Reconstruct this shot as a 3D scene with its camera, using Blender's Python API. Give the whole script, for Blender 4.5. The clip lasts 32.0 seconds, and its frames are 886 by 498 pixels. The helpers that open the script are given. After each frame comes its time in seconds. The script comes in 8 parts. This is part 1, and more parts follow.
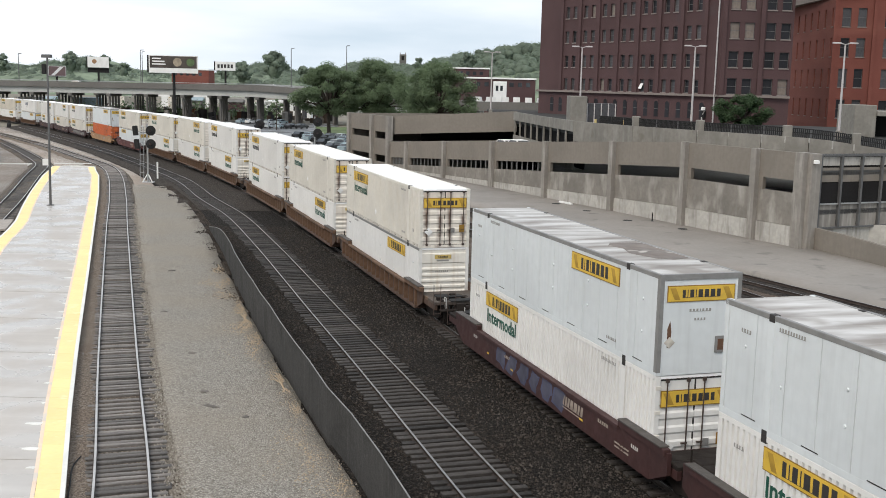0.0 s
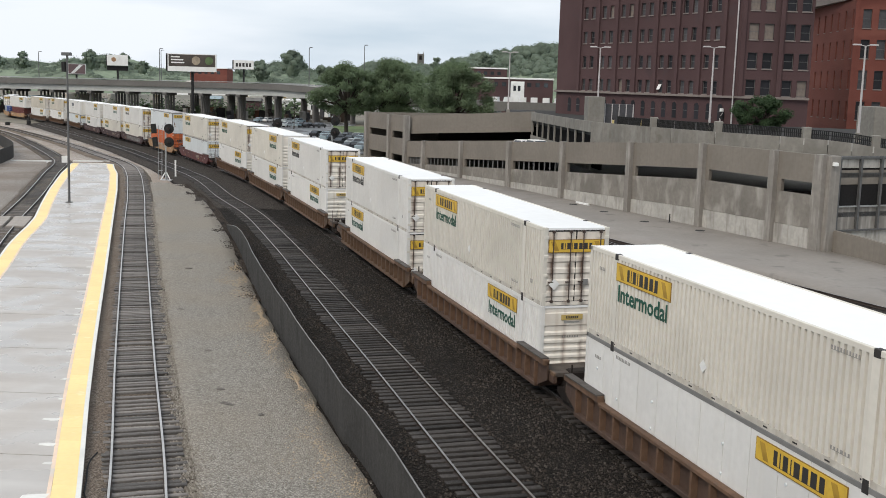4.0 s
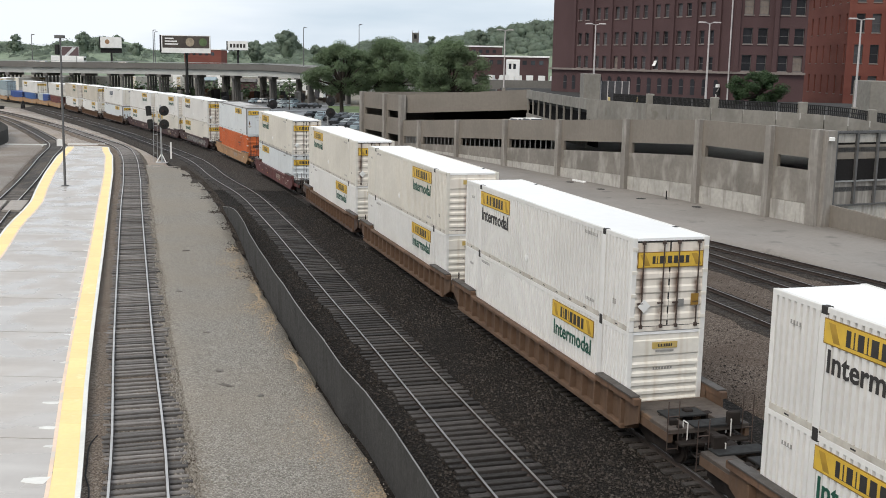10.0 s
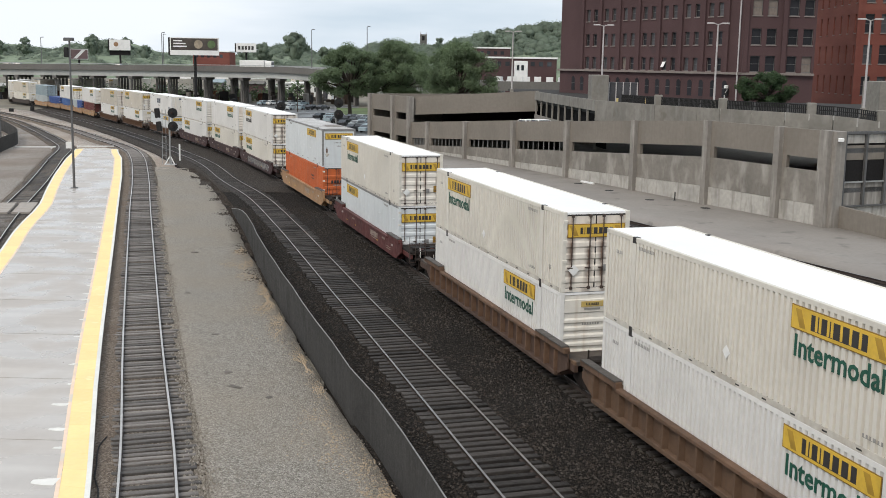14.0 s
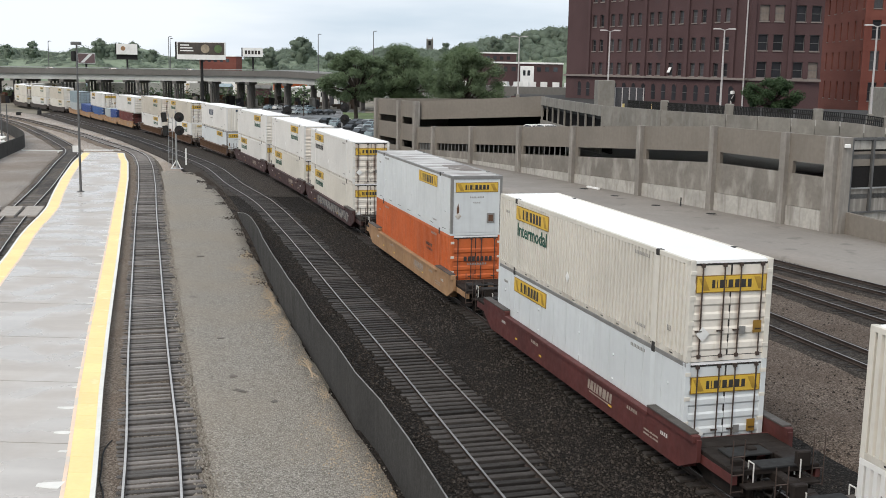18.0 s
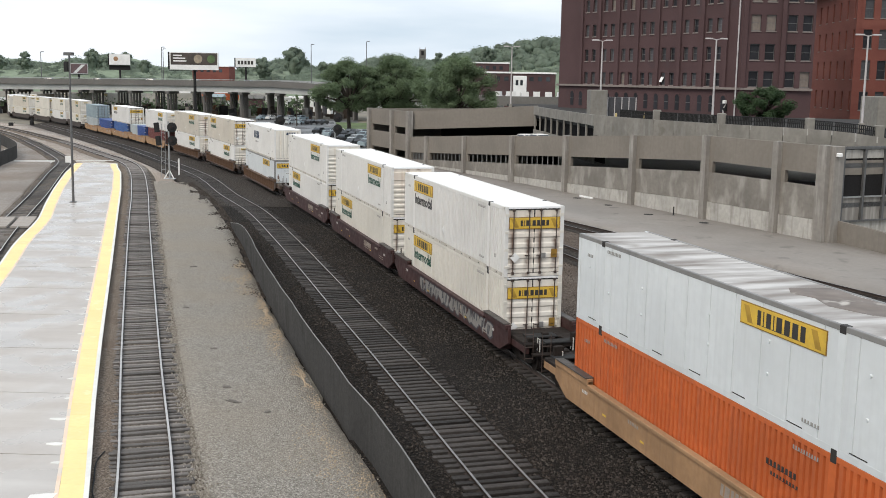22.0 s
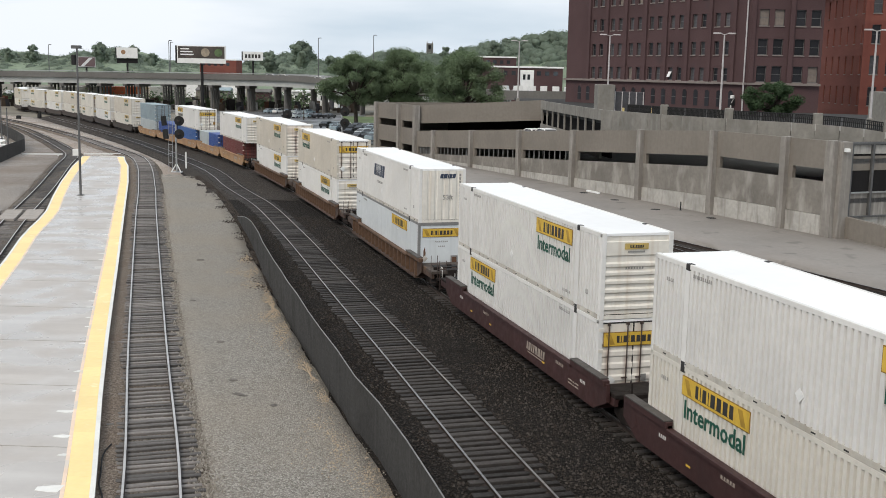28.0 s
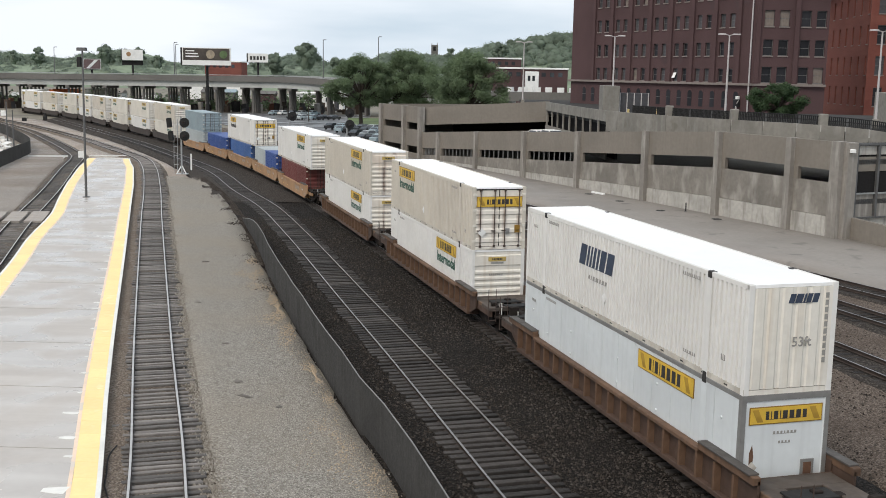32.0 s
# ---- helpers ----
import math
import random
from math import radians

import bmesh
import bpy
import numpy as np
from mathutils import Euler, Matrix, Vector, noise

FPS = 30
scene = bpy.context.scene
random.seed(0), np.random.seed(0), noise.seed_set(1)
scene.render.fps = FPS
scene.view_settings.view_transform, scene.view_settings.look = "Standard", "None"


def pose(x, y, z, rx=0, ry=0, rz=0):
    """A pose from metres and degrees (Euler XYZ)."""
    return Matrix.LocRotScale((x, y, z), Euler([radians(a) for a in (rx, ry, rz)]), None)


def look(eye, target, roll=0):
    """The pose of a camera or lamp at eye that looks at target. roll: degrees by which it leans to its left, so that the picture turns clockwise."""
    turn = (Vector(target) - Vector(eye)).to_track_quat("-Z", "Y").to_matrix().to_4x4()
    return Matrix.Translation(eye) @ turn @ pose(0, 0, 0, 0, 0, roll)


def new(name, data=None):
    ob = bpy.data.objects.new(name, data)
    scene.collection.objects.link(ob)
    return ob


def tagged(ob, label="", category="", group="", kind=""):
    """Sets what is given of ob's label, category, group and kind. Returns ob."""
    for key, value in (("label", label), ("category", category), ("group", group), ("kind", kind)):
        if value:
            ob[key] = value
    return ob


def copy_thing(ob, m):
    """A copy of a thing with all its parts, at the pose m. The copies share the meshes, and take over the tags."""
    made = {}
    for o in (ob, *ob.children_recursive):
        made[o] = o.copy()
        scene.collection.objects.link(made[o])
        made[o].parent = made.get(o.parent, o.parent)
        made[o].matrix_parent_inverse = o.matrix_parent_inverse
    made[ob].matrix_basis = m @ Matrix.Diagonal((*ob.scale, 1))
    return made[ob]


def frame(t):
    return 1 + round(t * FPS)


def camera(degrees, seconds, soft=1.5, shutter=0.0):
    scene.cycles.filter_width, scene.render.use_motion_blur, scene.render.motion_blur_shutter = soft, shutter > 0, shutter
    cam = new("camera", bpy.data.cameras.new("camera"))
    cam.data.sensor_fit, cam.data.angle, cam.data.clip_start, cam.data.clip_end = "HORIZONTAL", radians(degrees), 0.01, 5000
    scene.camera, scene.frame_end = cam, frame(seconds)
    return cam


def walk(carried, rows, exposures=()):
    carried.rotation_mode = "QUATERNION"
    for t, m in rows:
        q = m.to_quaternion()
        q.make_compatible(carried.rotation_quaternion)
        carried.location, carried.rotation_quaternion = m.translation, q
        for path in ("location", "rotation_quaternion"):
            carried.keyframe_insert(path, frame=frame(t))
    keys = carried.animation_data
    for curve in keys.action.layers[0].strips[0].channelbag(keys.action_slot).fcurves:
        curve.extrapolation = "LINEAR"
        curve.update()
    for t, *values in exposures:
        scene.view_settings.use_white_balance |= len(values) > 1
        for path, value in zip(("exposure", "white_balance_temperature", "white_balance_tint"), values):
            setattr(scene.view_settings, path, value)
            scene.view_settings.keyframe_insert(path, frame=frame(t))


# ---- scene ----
# Camera: hand-held at one spot on a footbridge; only its aim sways.
cam = camera(44.561, 32.0, soft=0.9)
EYE = Vector((0.0, 0.0, 11.259))


def aim(yaw, pitch, roll):
    """A pose at EYE from degrees: yaw to the left of +y, pitch up, roll as look() takes it."""
    a, b = radians(yaw), radians(pitch)
    return look(EYE, EYE + 50 * Vector((-math.sin(a) * math.cos(b), math.cos(a) * math.cos(b), math.sin(b))), roll)


walk(cam, [(t, aim(*angles)) for t, *angles in (
    (0, -0.000, -8.702, 1.373), (0.5, 0.116, -9.114, 1.566), (1, 0.454, -8.900, 1.834), (1.5, 1.085, -8.481, 1.801),
    (2, 1.283, -8.167, 1.802), (2.5, 1.235, -8.139, 1.696), (3, 1.154, -8.382, 1.639), (3.5, 1.033, -8.529, 1.684),
    (5.5, 0.254, -9.647, 1.383), (6, 0.084, -9.811, 1.338), (6.5, 0.154, -9.866, 1.299), (7, 0.244, -9.841, 1.303),
    (7.5, 0.283, -9.935, 1.287), (8, 0.295, -9.999, 1.271), (8.5, 0.310, -10.025, 1.279), (9, 0.438, -9.969, 1.239),
    (9.5, 0.582, -9.941, 1.144), (10, 0.696, -9.830, 1.048), (10.5, 0.661, -9.683, 1.092), (11, 0.654, -9.588, 1.118),
    (11.5, 0.988, -9.484, 1.100), (12, 1.288, -9.548, 1.061), (12.5, 1.361, -9.672, 1.058), (13, 1.318, -9.781, 1.001),
    (13.5, 1.229, -9.802, 0.895), (14, 1.140, -9.756, 0.905), (14.5, 1.117, -9.741, 0.887), (16.5, 1.222, -9.401, 1.076),
    (17, 1.369, -9.317, 1.088), (17.5, 1.430, -9.355, 1.049), (18, 1.444, -9.505, 1.049), (18.5, 1.395, -9.587, 1.022),
    (19, 1.112, -9.609, 1.088), (19.5, 0.845, -9.507, 1.023), (20, 0.811, -9.367, 1.068), (20.5, 0.878, -9.222, 1.080),
    (21, 1.066, -9.105, 1.196), (21.5, 1.185, -9.140, 1.209), (22, 1.094, -8.988, 0.966), (22.5, 0.911, -8.787, 0.879),
    (23, 0.895, -8.685, 0.905), (23.5, 0.916, -8.755, 0.938), (24, 0.968, -8.801, 0.940), (24.5, 1.053, -8.879, 1.227),
    (25, 1.207, -8.878, 1.200), (25.5, 1.319, -8.999, 1.088), (27.5, 1.353, -9.293, 1.110), (28, 1.438, -9.298, 1.117),
    (28.5, 1.487, -9.243, 1.074), (29, 1.517, -9.229, 1.065), (29.5, 1.554, -9.229, 1.060), (30, 1.588, -9.206, 1.074),
    (30.5, 1.606, -9.216, 0.999), (31, 1.671, -9.224, 0.998), (31.5, 1.717, -9.262, 0.966), (32, 1.709, -9.228, 1.012),
)], [(0, 0.67), (1.5, 0.6), (3, 0.51), (6, 0.54), (9, 0.58), (12, 0.55), (17, 0.59), (19, 0.59), (21, 0.66), (23, 0.63), (25, 0.5), (28, 0.52), (30, 0.51), (32, 0.57)])

# ---- sky, sun, exposure: a bright overcast day after rain ----
SUN_ELEVATION, SUN_ROTATION = radians(46), radians(214)
world = bpy.data.worlds.new("overcast_sky")
scene.world = world
world.use_nodes = True
wn = world.node_tree.nodes
wn.clear()
w_out = wn.new("ShaderNodeOutputWorld")
w_bg = wn.new("ShaderNodeBackground")
w_sky = wn.new("ShaderNodeTexSky")
w_sky.sky_type = "NISHITA"
w_sky.sun_disc = False
w_sky.sun_elevation, w_sky.sun_rotation = SUN_ELEVATION, SUN_ROTATION
w_sky.air_density, w_sky.dust_density, w_sky.ozone_density = 1.0, 6.0, 1.0
# a cloud layer over the sky: grey-white with soft broad streaks
w_tc = wn.new("ShaderNodeTexCoord")
w_map = wn.new("ShaderNodeMapping")
w_map.inputs["Scale"].default_value = (1.6, 1.6, 9.0)
w_noise = wn.new("ShaderNodeTexNoise")
w_noise.inputs["Scale"].default_value = 1.7
w_noise.inputs["Detail"].default_value = 5.0
w_ramp = wn.new("ShaderNodeValToRGB")
w_ramp.color_ramp.elements[0].position, w_ramp.color_ramp.elements[0].color = 0.32, (5.4, 6.35, 7.25, 1)
w_ramp.color_ramp.elements[1].position, w_ramp.color_ramp.elements[1].color = 0.62, (8.2, 8.65, 9.2, 1)
w_mix = wn.new("ShaderNodeMixRGB")
w_mix.inputs["Fac"].default_value = 0.86
wl = world.node_tree.links
wl.new(w_tc.outputs["Generated"], w_map.inputs["Vector"])
wl.new(w_map.outputs["Vector"], w_noise.inputs["Vector"])
wl.new(w_noise.outputs["Fac"], w_ramp.inputs["Fac"])
wl.new(w_sky.outputs["Color"], w_mix.inputs["Color1"])
wl.new(w_ramp.outputs["Color"], w_mix.inputs["Color2"])
wl.new(w_mix.outputs["Color"], w_bg.inputs["Color"])
w_bg.inputs["Strength"].default_value = 0.09
wl.new(w_bg.outputs["Background"], w_out.inputs["Surface"])

sun_data = bpy.data.lights.new("sun", "SUN")
sun_data.energy, sun_data.angle, sun_data.color = 1.15, radians(24), (1.0, 0.905, 0.79)
sun = new("sun", sun_data)
sun.matrix_world = look((0, 0, 60), (60 * math.sin(SUN_ROTATION) * -1, 60 * math.cos(SUN_ROTATION) * -1, 60 - 66))


# ---- materials ----
MATS = {}


def mat(name, color, rough=0.8, metal=0.0, fine=8.0, broad=0.35, amount=0.25, dark=None, bump=0.1, bump_scale=None,
        streak=0.0, streak_color=(0.12, 0.1, 0.08), streak_size=None, streak_from=0.5, bands=None, vary=0.0, spots=None, wet=0.0, coat=0.0, along="z", spec=0.5):
    """A weathered surface: fine grain, broad stains, optional vertical streaks, spots, damp patches and a shade for each object."""
    if name in MATS:
        return MATS[name]
    m = bpy.data.materials.new(name)
    m.use_nodes = True
    n, l = m.node_tree.nodes, m.node_tree.links
    b = n["Principled BSDF"]
    tc = n.new("ShaderNodeTexCoord")
    src = tc.outputs["Object"]

    def noise_tex(scale, detail, squash=None):
        t = n.new("ShaderNodeTexNoise")
        t.inputs["Scale"].default_value, t.inputs["Detail"].default_value = scale, detail
        if squash:
            mp = n.new("ShaderNodeMapping")
            mp.inputs["Scale"].default_value = squash
            l.new(src, mp.inputs["Vector"])
            l.new(mp.outputs["Vector"], t.inputs["Vector"])
        else:
            l.new(src, t.inputs["Vector"])
        return t.outputs["Fac"]

    def ramp(fac, lo, hi, a=0.0, z=1.0):
        r = n.new("ShaderNodeMapRange")
        r.inputs["From Min"].default_value, r.inputs["From Max"].default_value = lo, hi
        r.inputs["To Min"].default_value, r.inputs["To Max"].default_value = a, z
        l.new(fac, r.inputs["Value"])
        return r.outputs["Result"]

    def mix(fac, c1, c2, mode="MIX"):
        x = n.new("ShaderNodeMixRGB")
        x.blend_type = mode
        for sock, v in (("Fac", fac), ("Color1", c1), ("Color2", c2)):
            if isinstance(v, (int, float)):
                x.inputs[sock].default_value = v
            elif isinstance(v, tuple):
                x.inputs[sock].default_value = (*v, 1)
            else:
                l.new(v, x.inputs[sock])
        return x.outputs["Color"]

    dk = dark or tuple(c * (1 - amount * 1.6) for c in color)
    col = mix(ramp(noise_tex(fine, 4), 0.35, 0.7), color, tuple(c * (1 - amount * 0.7) for c in color))
    col = mix(ramp(noise_tex(broad, 5), 0.45, 0.72, 0.0, 0.8), col, dk)
    if spots:
        col = mix(ramp(noise_tex(spots[0], 3), spots[1], spots[1] + 0.08), col, spots[2])
    if streak:
        sq = {"z": (5.0, 5.0, 0.25), "x": (0.2, 5.0, 5.0), "y": (5.0, 0.2, 5.0)}[along]
        st = ramp(noise_tex(1.0, 4, streak_size or sq), streak_from, streak_from + 0.25, 0.0, streak)
        col = mix(st, col, streak_color)
    if bands:
        # rust that creeps out from the two lock bars of a door leaf
        sp = n.new("ShaderNodeSeparateXYZ")
        l.new(src, sp.inputs["Vector"])

        def calc(op, a, b=0.0):
            c = n.new("ShaderNodeMath")
            c.operation = op
            l.new(a, c.inputs[0])
            if isinstance(b, float):
                c.inputs[1].default_value = b
            else:
                l.new(b, c.inputs[1])
            return c.outputs["Value"]
        near_bar = ramp(calc("ABSOLUTE", calc("SUBTRACT", calc("ABSOLUTE", sp.outputs["X"]), 0.34)), 0.0, bands[0], 1.0, 0.0)
        col = mix(calc("MULTIPLY", near_bar, ramp(noise_tex(1.6, 5), 0.36, 0.56, 0.0, bands[1])), col, bands[2])
        col = mix(calc("MULTIPLY", ramp(sp.outputs["Z"], 1.2, 2.2, 0.0, 1.0), ramp(noise_tex(1.1, 5), 0.35, 0.65, 0.0, bands[1] * 0.3)), col, bands[3])
    if vary:
        oi = n.new("ShaderNodeObjectInfo")
        hs = n.new("ShaderNodeHueSaturation")
        l.new(ramp(oi.outputs["Random"], 0, 1, 1 - vary, 1 + vary), hs.inputs["Value"])
        l.new(col, hs.inputs["Color"])
        col = hs.outputs["Color"]
    l.new(col, b.inputs["Base Color"])
    b.inputs["Metallic"].default_value = metal
    if wet:
        l.new(ramp(noise_tex(broad * 1.3, 4), 0.42, 0.6, wet, rough), b.inputs["Roughness"])
    else:
        l.new(ramp(noise_tex(fine * 0.7, 3), 0.3, 0.7, max(rough - 0.1, 0.05), min(rough + 0.1, 1)), b.inputs["Roughness"])
    b.inputs["Coat Weight"].default_value = coat
    b.inputs["Specular IOR Level"].default_value = spec
    if bump:
        bp = n.new("ShaderNodeBump")
        bp.inputs["Strength"].default_value, bp.inputs["Distance"].default_value = bump, 0.05
        l.new(noise_tex(bump_scale or fine * 2, 5), bp.inputs["Height"])
        l.new(bp.outputs["Normal"], b.inputs["Normal"])
    MATS[name] = m
    return m


def stones(name, colors, scale, bump=1.0, broad=0.15, tint=None, rough=0.95, joint=0.55, islands=False, patch=0.45):
    """Loose stone: cells of several colours with deep joints, and broad patches of another tone."""
    m = bpy.data.materials.new(name)
    m.use_nodes = True
    n, l = m.node_tree.nodes, m.node_tree.links
    b = n["Principled BSDF"]
    tc = n.new("ShaderNodeTexCoord")
    v = n.new("ShaderNodeTexVoronoi")
    v.inputs["Scale"].default_value = scale
    l.new(tc.outputs["Object"], v.inputs["Vector"])
    sep = n.new("ShaderNodeSeparateColor")
    l.new(v.outputs["Color"], sep.inputs["Color"])
    cr = n.new("ShaderNodeValToRGB")
    cr.color_ramp.interpolation = "CONSTANT"
    el = cr.color_ramp.elements
    while len(el) < len(colors):
        el.new(1.0)
    for i, c in enumerate(colors):
        el[i].position, el[i].color = i / len(colors), (*c, 1)
    if islands:
        ge = n.new("ShaderNodeNewGeometry")
        l.new(ge.outputs["Random Per Island"], cr.inputs["Fac"])
    else:
        l.new(sep.outputs["Red"], cr.inputs["Fac"])
    nz = n.new("ShaderNodeTexNoise")
    nz.inputs["Scale"].default_value, nz.inputs["Detail"].default_value = broad, 6
    l.new(tc.outputs["Object"], nz.inputs["Vector"])
    mr = n.new("ShaderNodeMapRange")
    mr.inputs["From Min"].default_value, mr.inputs["From Max"].default_value = 0.42, 0.68
    mr.inputs["To Max"].default_value = patch
    l.new(nz.outputs["Fac"], mr.inputs["Value"])
    mx = n.new("ShaderNodeMixRGB")
    mx.inputs["Color2"].default_value = (*(tint or tuple(c * 0.6 for c in colors[0])), 1)
    l.new(mr.outputs["Result"], mx.inputs["Fac"])
    l.new(cr.outputs["Color"], mx.inputs["Color1"])
    dj = n.new("ShaderNodeMapRange")
    dj.inputs["From Min"].default_value, dj.inputs["From Max"].default_value = 0.12, 0.62
    dj.inputs["To Min"].default_value, dj.inputs["To Max"].default_value = 1.0, joint
    l.new(v.outputs["Distance"], dj.inputs["Value"])
    mu = n.new("ShaderNodeMixRGB")
    mu.blend_type, mu.inputs["Fac"].default_value = "MULTIPLY", 1.0
    l.new(mx.outputs["Color"], mu.inputs["Color1"])
    l.new(dj.outputs["Result"], mu.inputs["Color2"])
    l.new(mu.outputs["Color"], b.inputs["Base Color"])
    b.inputs["Roughness"].default_value, b.inputs["Specular IOR Level"].default_value = rough, 0.15
    bp = n.new("ShaderNodeBump")
    bp.invert = True
    bp.inputs["Strength"].default_value, bp.inputs["Distance"].default_value = bump, 0.06
    l.new(v.outputs["Distance"], bp.inputs["Height"])
    l.new(bp.outputs["Normal"], b.inputs["Normal"])
    MATS[name] = m
    return m


def leaf_mat(name, color, broad):
    """Foliage: broad patches of shade of green, part of the light passing through each leaf."""
    m = mat(name, color, 0.8, fine=broad * 4, broad=broad, amount=0.35, bump=0.0)
    n, l = m.node_tree.nodes, m.node_tree.links
    b, out = n["Principled BSDF"], n["Material Output"]
    tr = n.new("ShaderNodeBsdfTranslucent")
    col = b.inputs["Base Color"].links[0].from_socket
    l.new(col, tr.inputs["Color"])
    mx = n.new("ShaderNodeMixShader")
    mx.inputs["Fac"].default_value = 0.45
    l.new(b.outputs["BSDF"], mx.inputs[1])
    l.new(tr.outputs["BSDF"], mx.inputs[2])
    l.new(mx.outputs["Shader"], out.inputs["Surface"])
    return m


def glass_mat(name, color, rough=0.08):
    m = bpy.data.materials.new(name)
    m.use_nodes = True
    b = m.node_tree.nodes["Principled BSDF"]
    b.inputs["Base Color"].default_value = (*color, 1)
    b.inputs["Roughness"].default_value, b.inputs["Specular IOR Level"].default_value = rough, 0.8
    MATS[name] = m
    return m


BALLAST = stones("ballast", [(0.028, 0.0232, 0.0196), (0.048, 0.04, 0.034), (0.016, 0.0133, 0.0114), (0.088, 0.075, 0.0645), (0.023, 0.019, 0.0162), (0.04, 0.0322, 0.0266), (0.019, 0.0158, 0.0135)], 16.0, 1.0, 0.25, (0.03, 0.0238, 0.0195), joint=0.3, patch=0.35)
DUSTY_BALLAST = stones("dusty_ballast", [(0.062, 0.053, 0.046), (0.085, 0.073, 0.064), (0.042, 0.036, 0.031), (0.12, 0.105, 0.092), (0.055, 0.047, 0.041)], 12.0, 0.8, 0.2, (0.07, 0.058, 0.049), joint=0.5, patch=0.5)
CRIB_BALLAST = stones("dark_crib_ballast", [(0.015, 0.0132, 0.0117), (0.026, 0.0228, 0.0202), (0.009, 0.008, 0.0072), (0.045, 0.0395, 0.035)], 13.0, 1.0, 0.25, (0.014, 0.012, 0.0105), joint=0.35)
STONE_LOOSE = stones("loose_stone", [(0.042, 0.035, 0.0295), (0.022, 0.0183, 0.0156), (0.066, 0.0556, 0.0475), (0.072, 0.062, 0.0535), (0.028, 0.0233, 0.0196), (0.048, 0.0382, 0.031), (0.09, 0.0785, 0.0685), (0.034, 0.0286, 0.0245)], 20.0, 0.3, 0.3, (0.038, 0.031, 0.026), joint=0.9, islands=True)
GRAVEL = stones("gravel", [(0.355, 0.33, 0.288), (0.405, 0.376, 0.332), (0.275, 0.254, 0.221), (0.485, 0.453, 0.402), (0.32, 0.294, 0.255), (0.21, 0.192, 0.167)], 23.0, 0.65, 0.16, (0.37, 0.32, 0.255), joint=0.64, patch=0.5)
PALE_GRAVEL = stones("pale_gravel", [(0.45, 0.4, 0.356), (0.53, 0.476, 0.424), (0.34, 0.296, 0.258), (0.62, 0.563, 0.505), (0.4, 0.35, 0.305)], 17.0, 0.7, 0.11, (0.33, 0.262, 0.21), joint=0.7, patch=0.7)
PEBBLE = stones("pebble", [(0.29, 0.264, 0.228), (0.39, 0.36, 0.318), (0.18, 0.161, 0.137), (0.25, 0.224, 0.19)], 24.0, 0.3, 0.2, (0.27, 0.236, 0.188), joint=0.9, islands=True)
SAND = stones("dry_sand", [(0.37, 0.295, 0.21), (0.42, 0.34, 0.25), (0.33, 0.258, 0.18)], 22.0, 0.3, 0.5, (0.33, 0.26, 0.182), joint=0.9, islands=True)
YARD = stones("yard_dirt", [(0.175, 0.138, 0.112), (0.215, 0.172, 0.141), (0.12, 0.093, 0.075), (0.27, 0.224, 0.188), (0.09, 0.07, 0.057)], 19.0, 0.8, 0.3, (0.115, 0.085, 0.067), joint=0.6, patch=0.65)
GROUND = mat("ground_soil", (0.2, 0.18, 0.14), 0.95, fine=2.0, broad=0.05, amount=0.3, bump=0.3)
GRASS = mat("grass", (0.09, 0.13, 0.04), 0.95, fine=3.0, broad=0.12, amount=0.35, bump=0.5)
ASPHALT = mat("asphalt", (0.1, 0.1, 0.1), 0.8, fine=6.0, broad=0.15, amount=0.25, bump=0.1, wet=0.3)
ROAD = mat("road_concrete", (0.255, 0.232, 0.208), 0.8, fine=3.0, broad=0.12, amount=0.16, bump=0.1, wet=0.6, spots=(0.5, 0.62, (0.16, 0.147, 0.133)), streak=0.35, streak_color=(0.19, 0.172, 0.155), streak_size=(0.5, 0.12, 1))
PLATFORM = mat("platform_concrete", (0.445, 0.41, 0.375), 0.62, fine=4.0, broad=0.3, amount=0.08, bump=0.04, wet=0.2, streak=0.55, streak_color=(0.54, 0.51, 0.475), streak_size=(0.18, 1.1, 1), streak_from=0.46)
TACTILE = mat("tactile_yellow", (0.9, 0.7, 0.32), 0.6, fine=6.0, broad=0.5, amount=0.08, bump=0.1, vary=0.04, spots=(1.6, 0.64, (0.86, 0.74, 0.42)))
INNER_LINE = mat("worn_pink_line", (0.8, 0.62, 0.48), 0.7, fine=5.0, broad=0.9, amount=0.12, spots=(1.2, 0.55, (0.62, 0.55, 0.48)))
EDGE_WHITE = mat("edge_white", (0.75, 0.74, 0.7), 0.6, fine=5.0, broad=0.6, amount=0.12)
TIE = mat("tie_timber", (0.056, 0.05, 0.046), 0.7, fine=9.0, broad=1.2, amount=0.35, bump=0.5, vary=0.45, streak=0.6, streak_color=(0.022, 0.019, 0.0175), along="x", spec=0.2)
TIE_BLACK = mat("tie_black", (0.035, 0.03, 0.027), 0.75, fine=9.0, broad=1.2, amount=0.4, bump=0.5, vary=0.4, spec=0.2)
TIE_GREY = mat("tie_weathered", (0.185, 0.168, 0.154), 0.8, fine=9.0, broad=1.2, amount=0.35, bump=0.5, vary=0.5, streak=0.8, streak_color=(0.055, 0.048, 0.044), along="x")
RAIL = mat("rail_steel", (0.065, 0.05, 0.043), 0.75, 0.2, fine=5.0, broad=0.7, amount=0.3, bump=0.05, spec=0.3)
RAIL_TOP = mat("rail_top", (0.33, 0.315, 0.305), 0.34, 0.9, fine=5.0, broad=0.7, amount=0.2, bump=0.0)
RAIL_DULL = mat("rail_top_dull", (0.55, 0.53, 0.51), 0.42, 0.6, fine=5.0, broad=0.7, amount=0.2, bump=0.02)
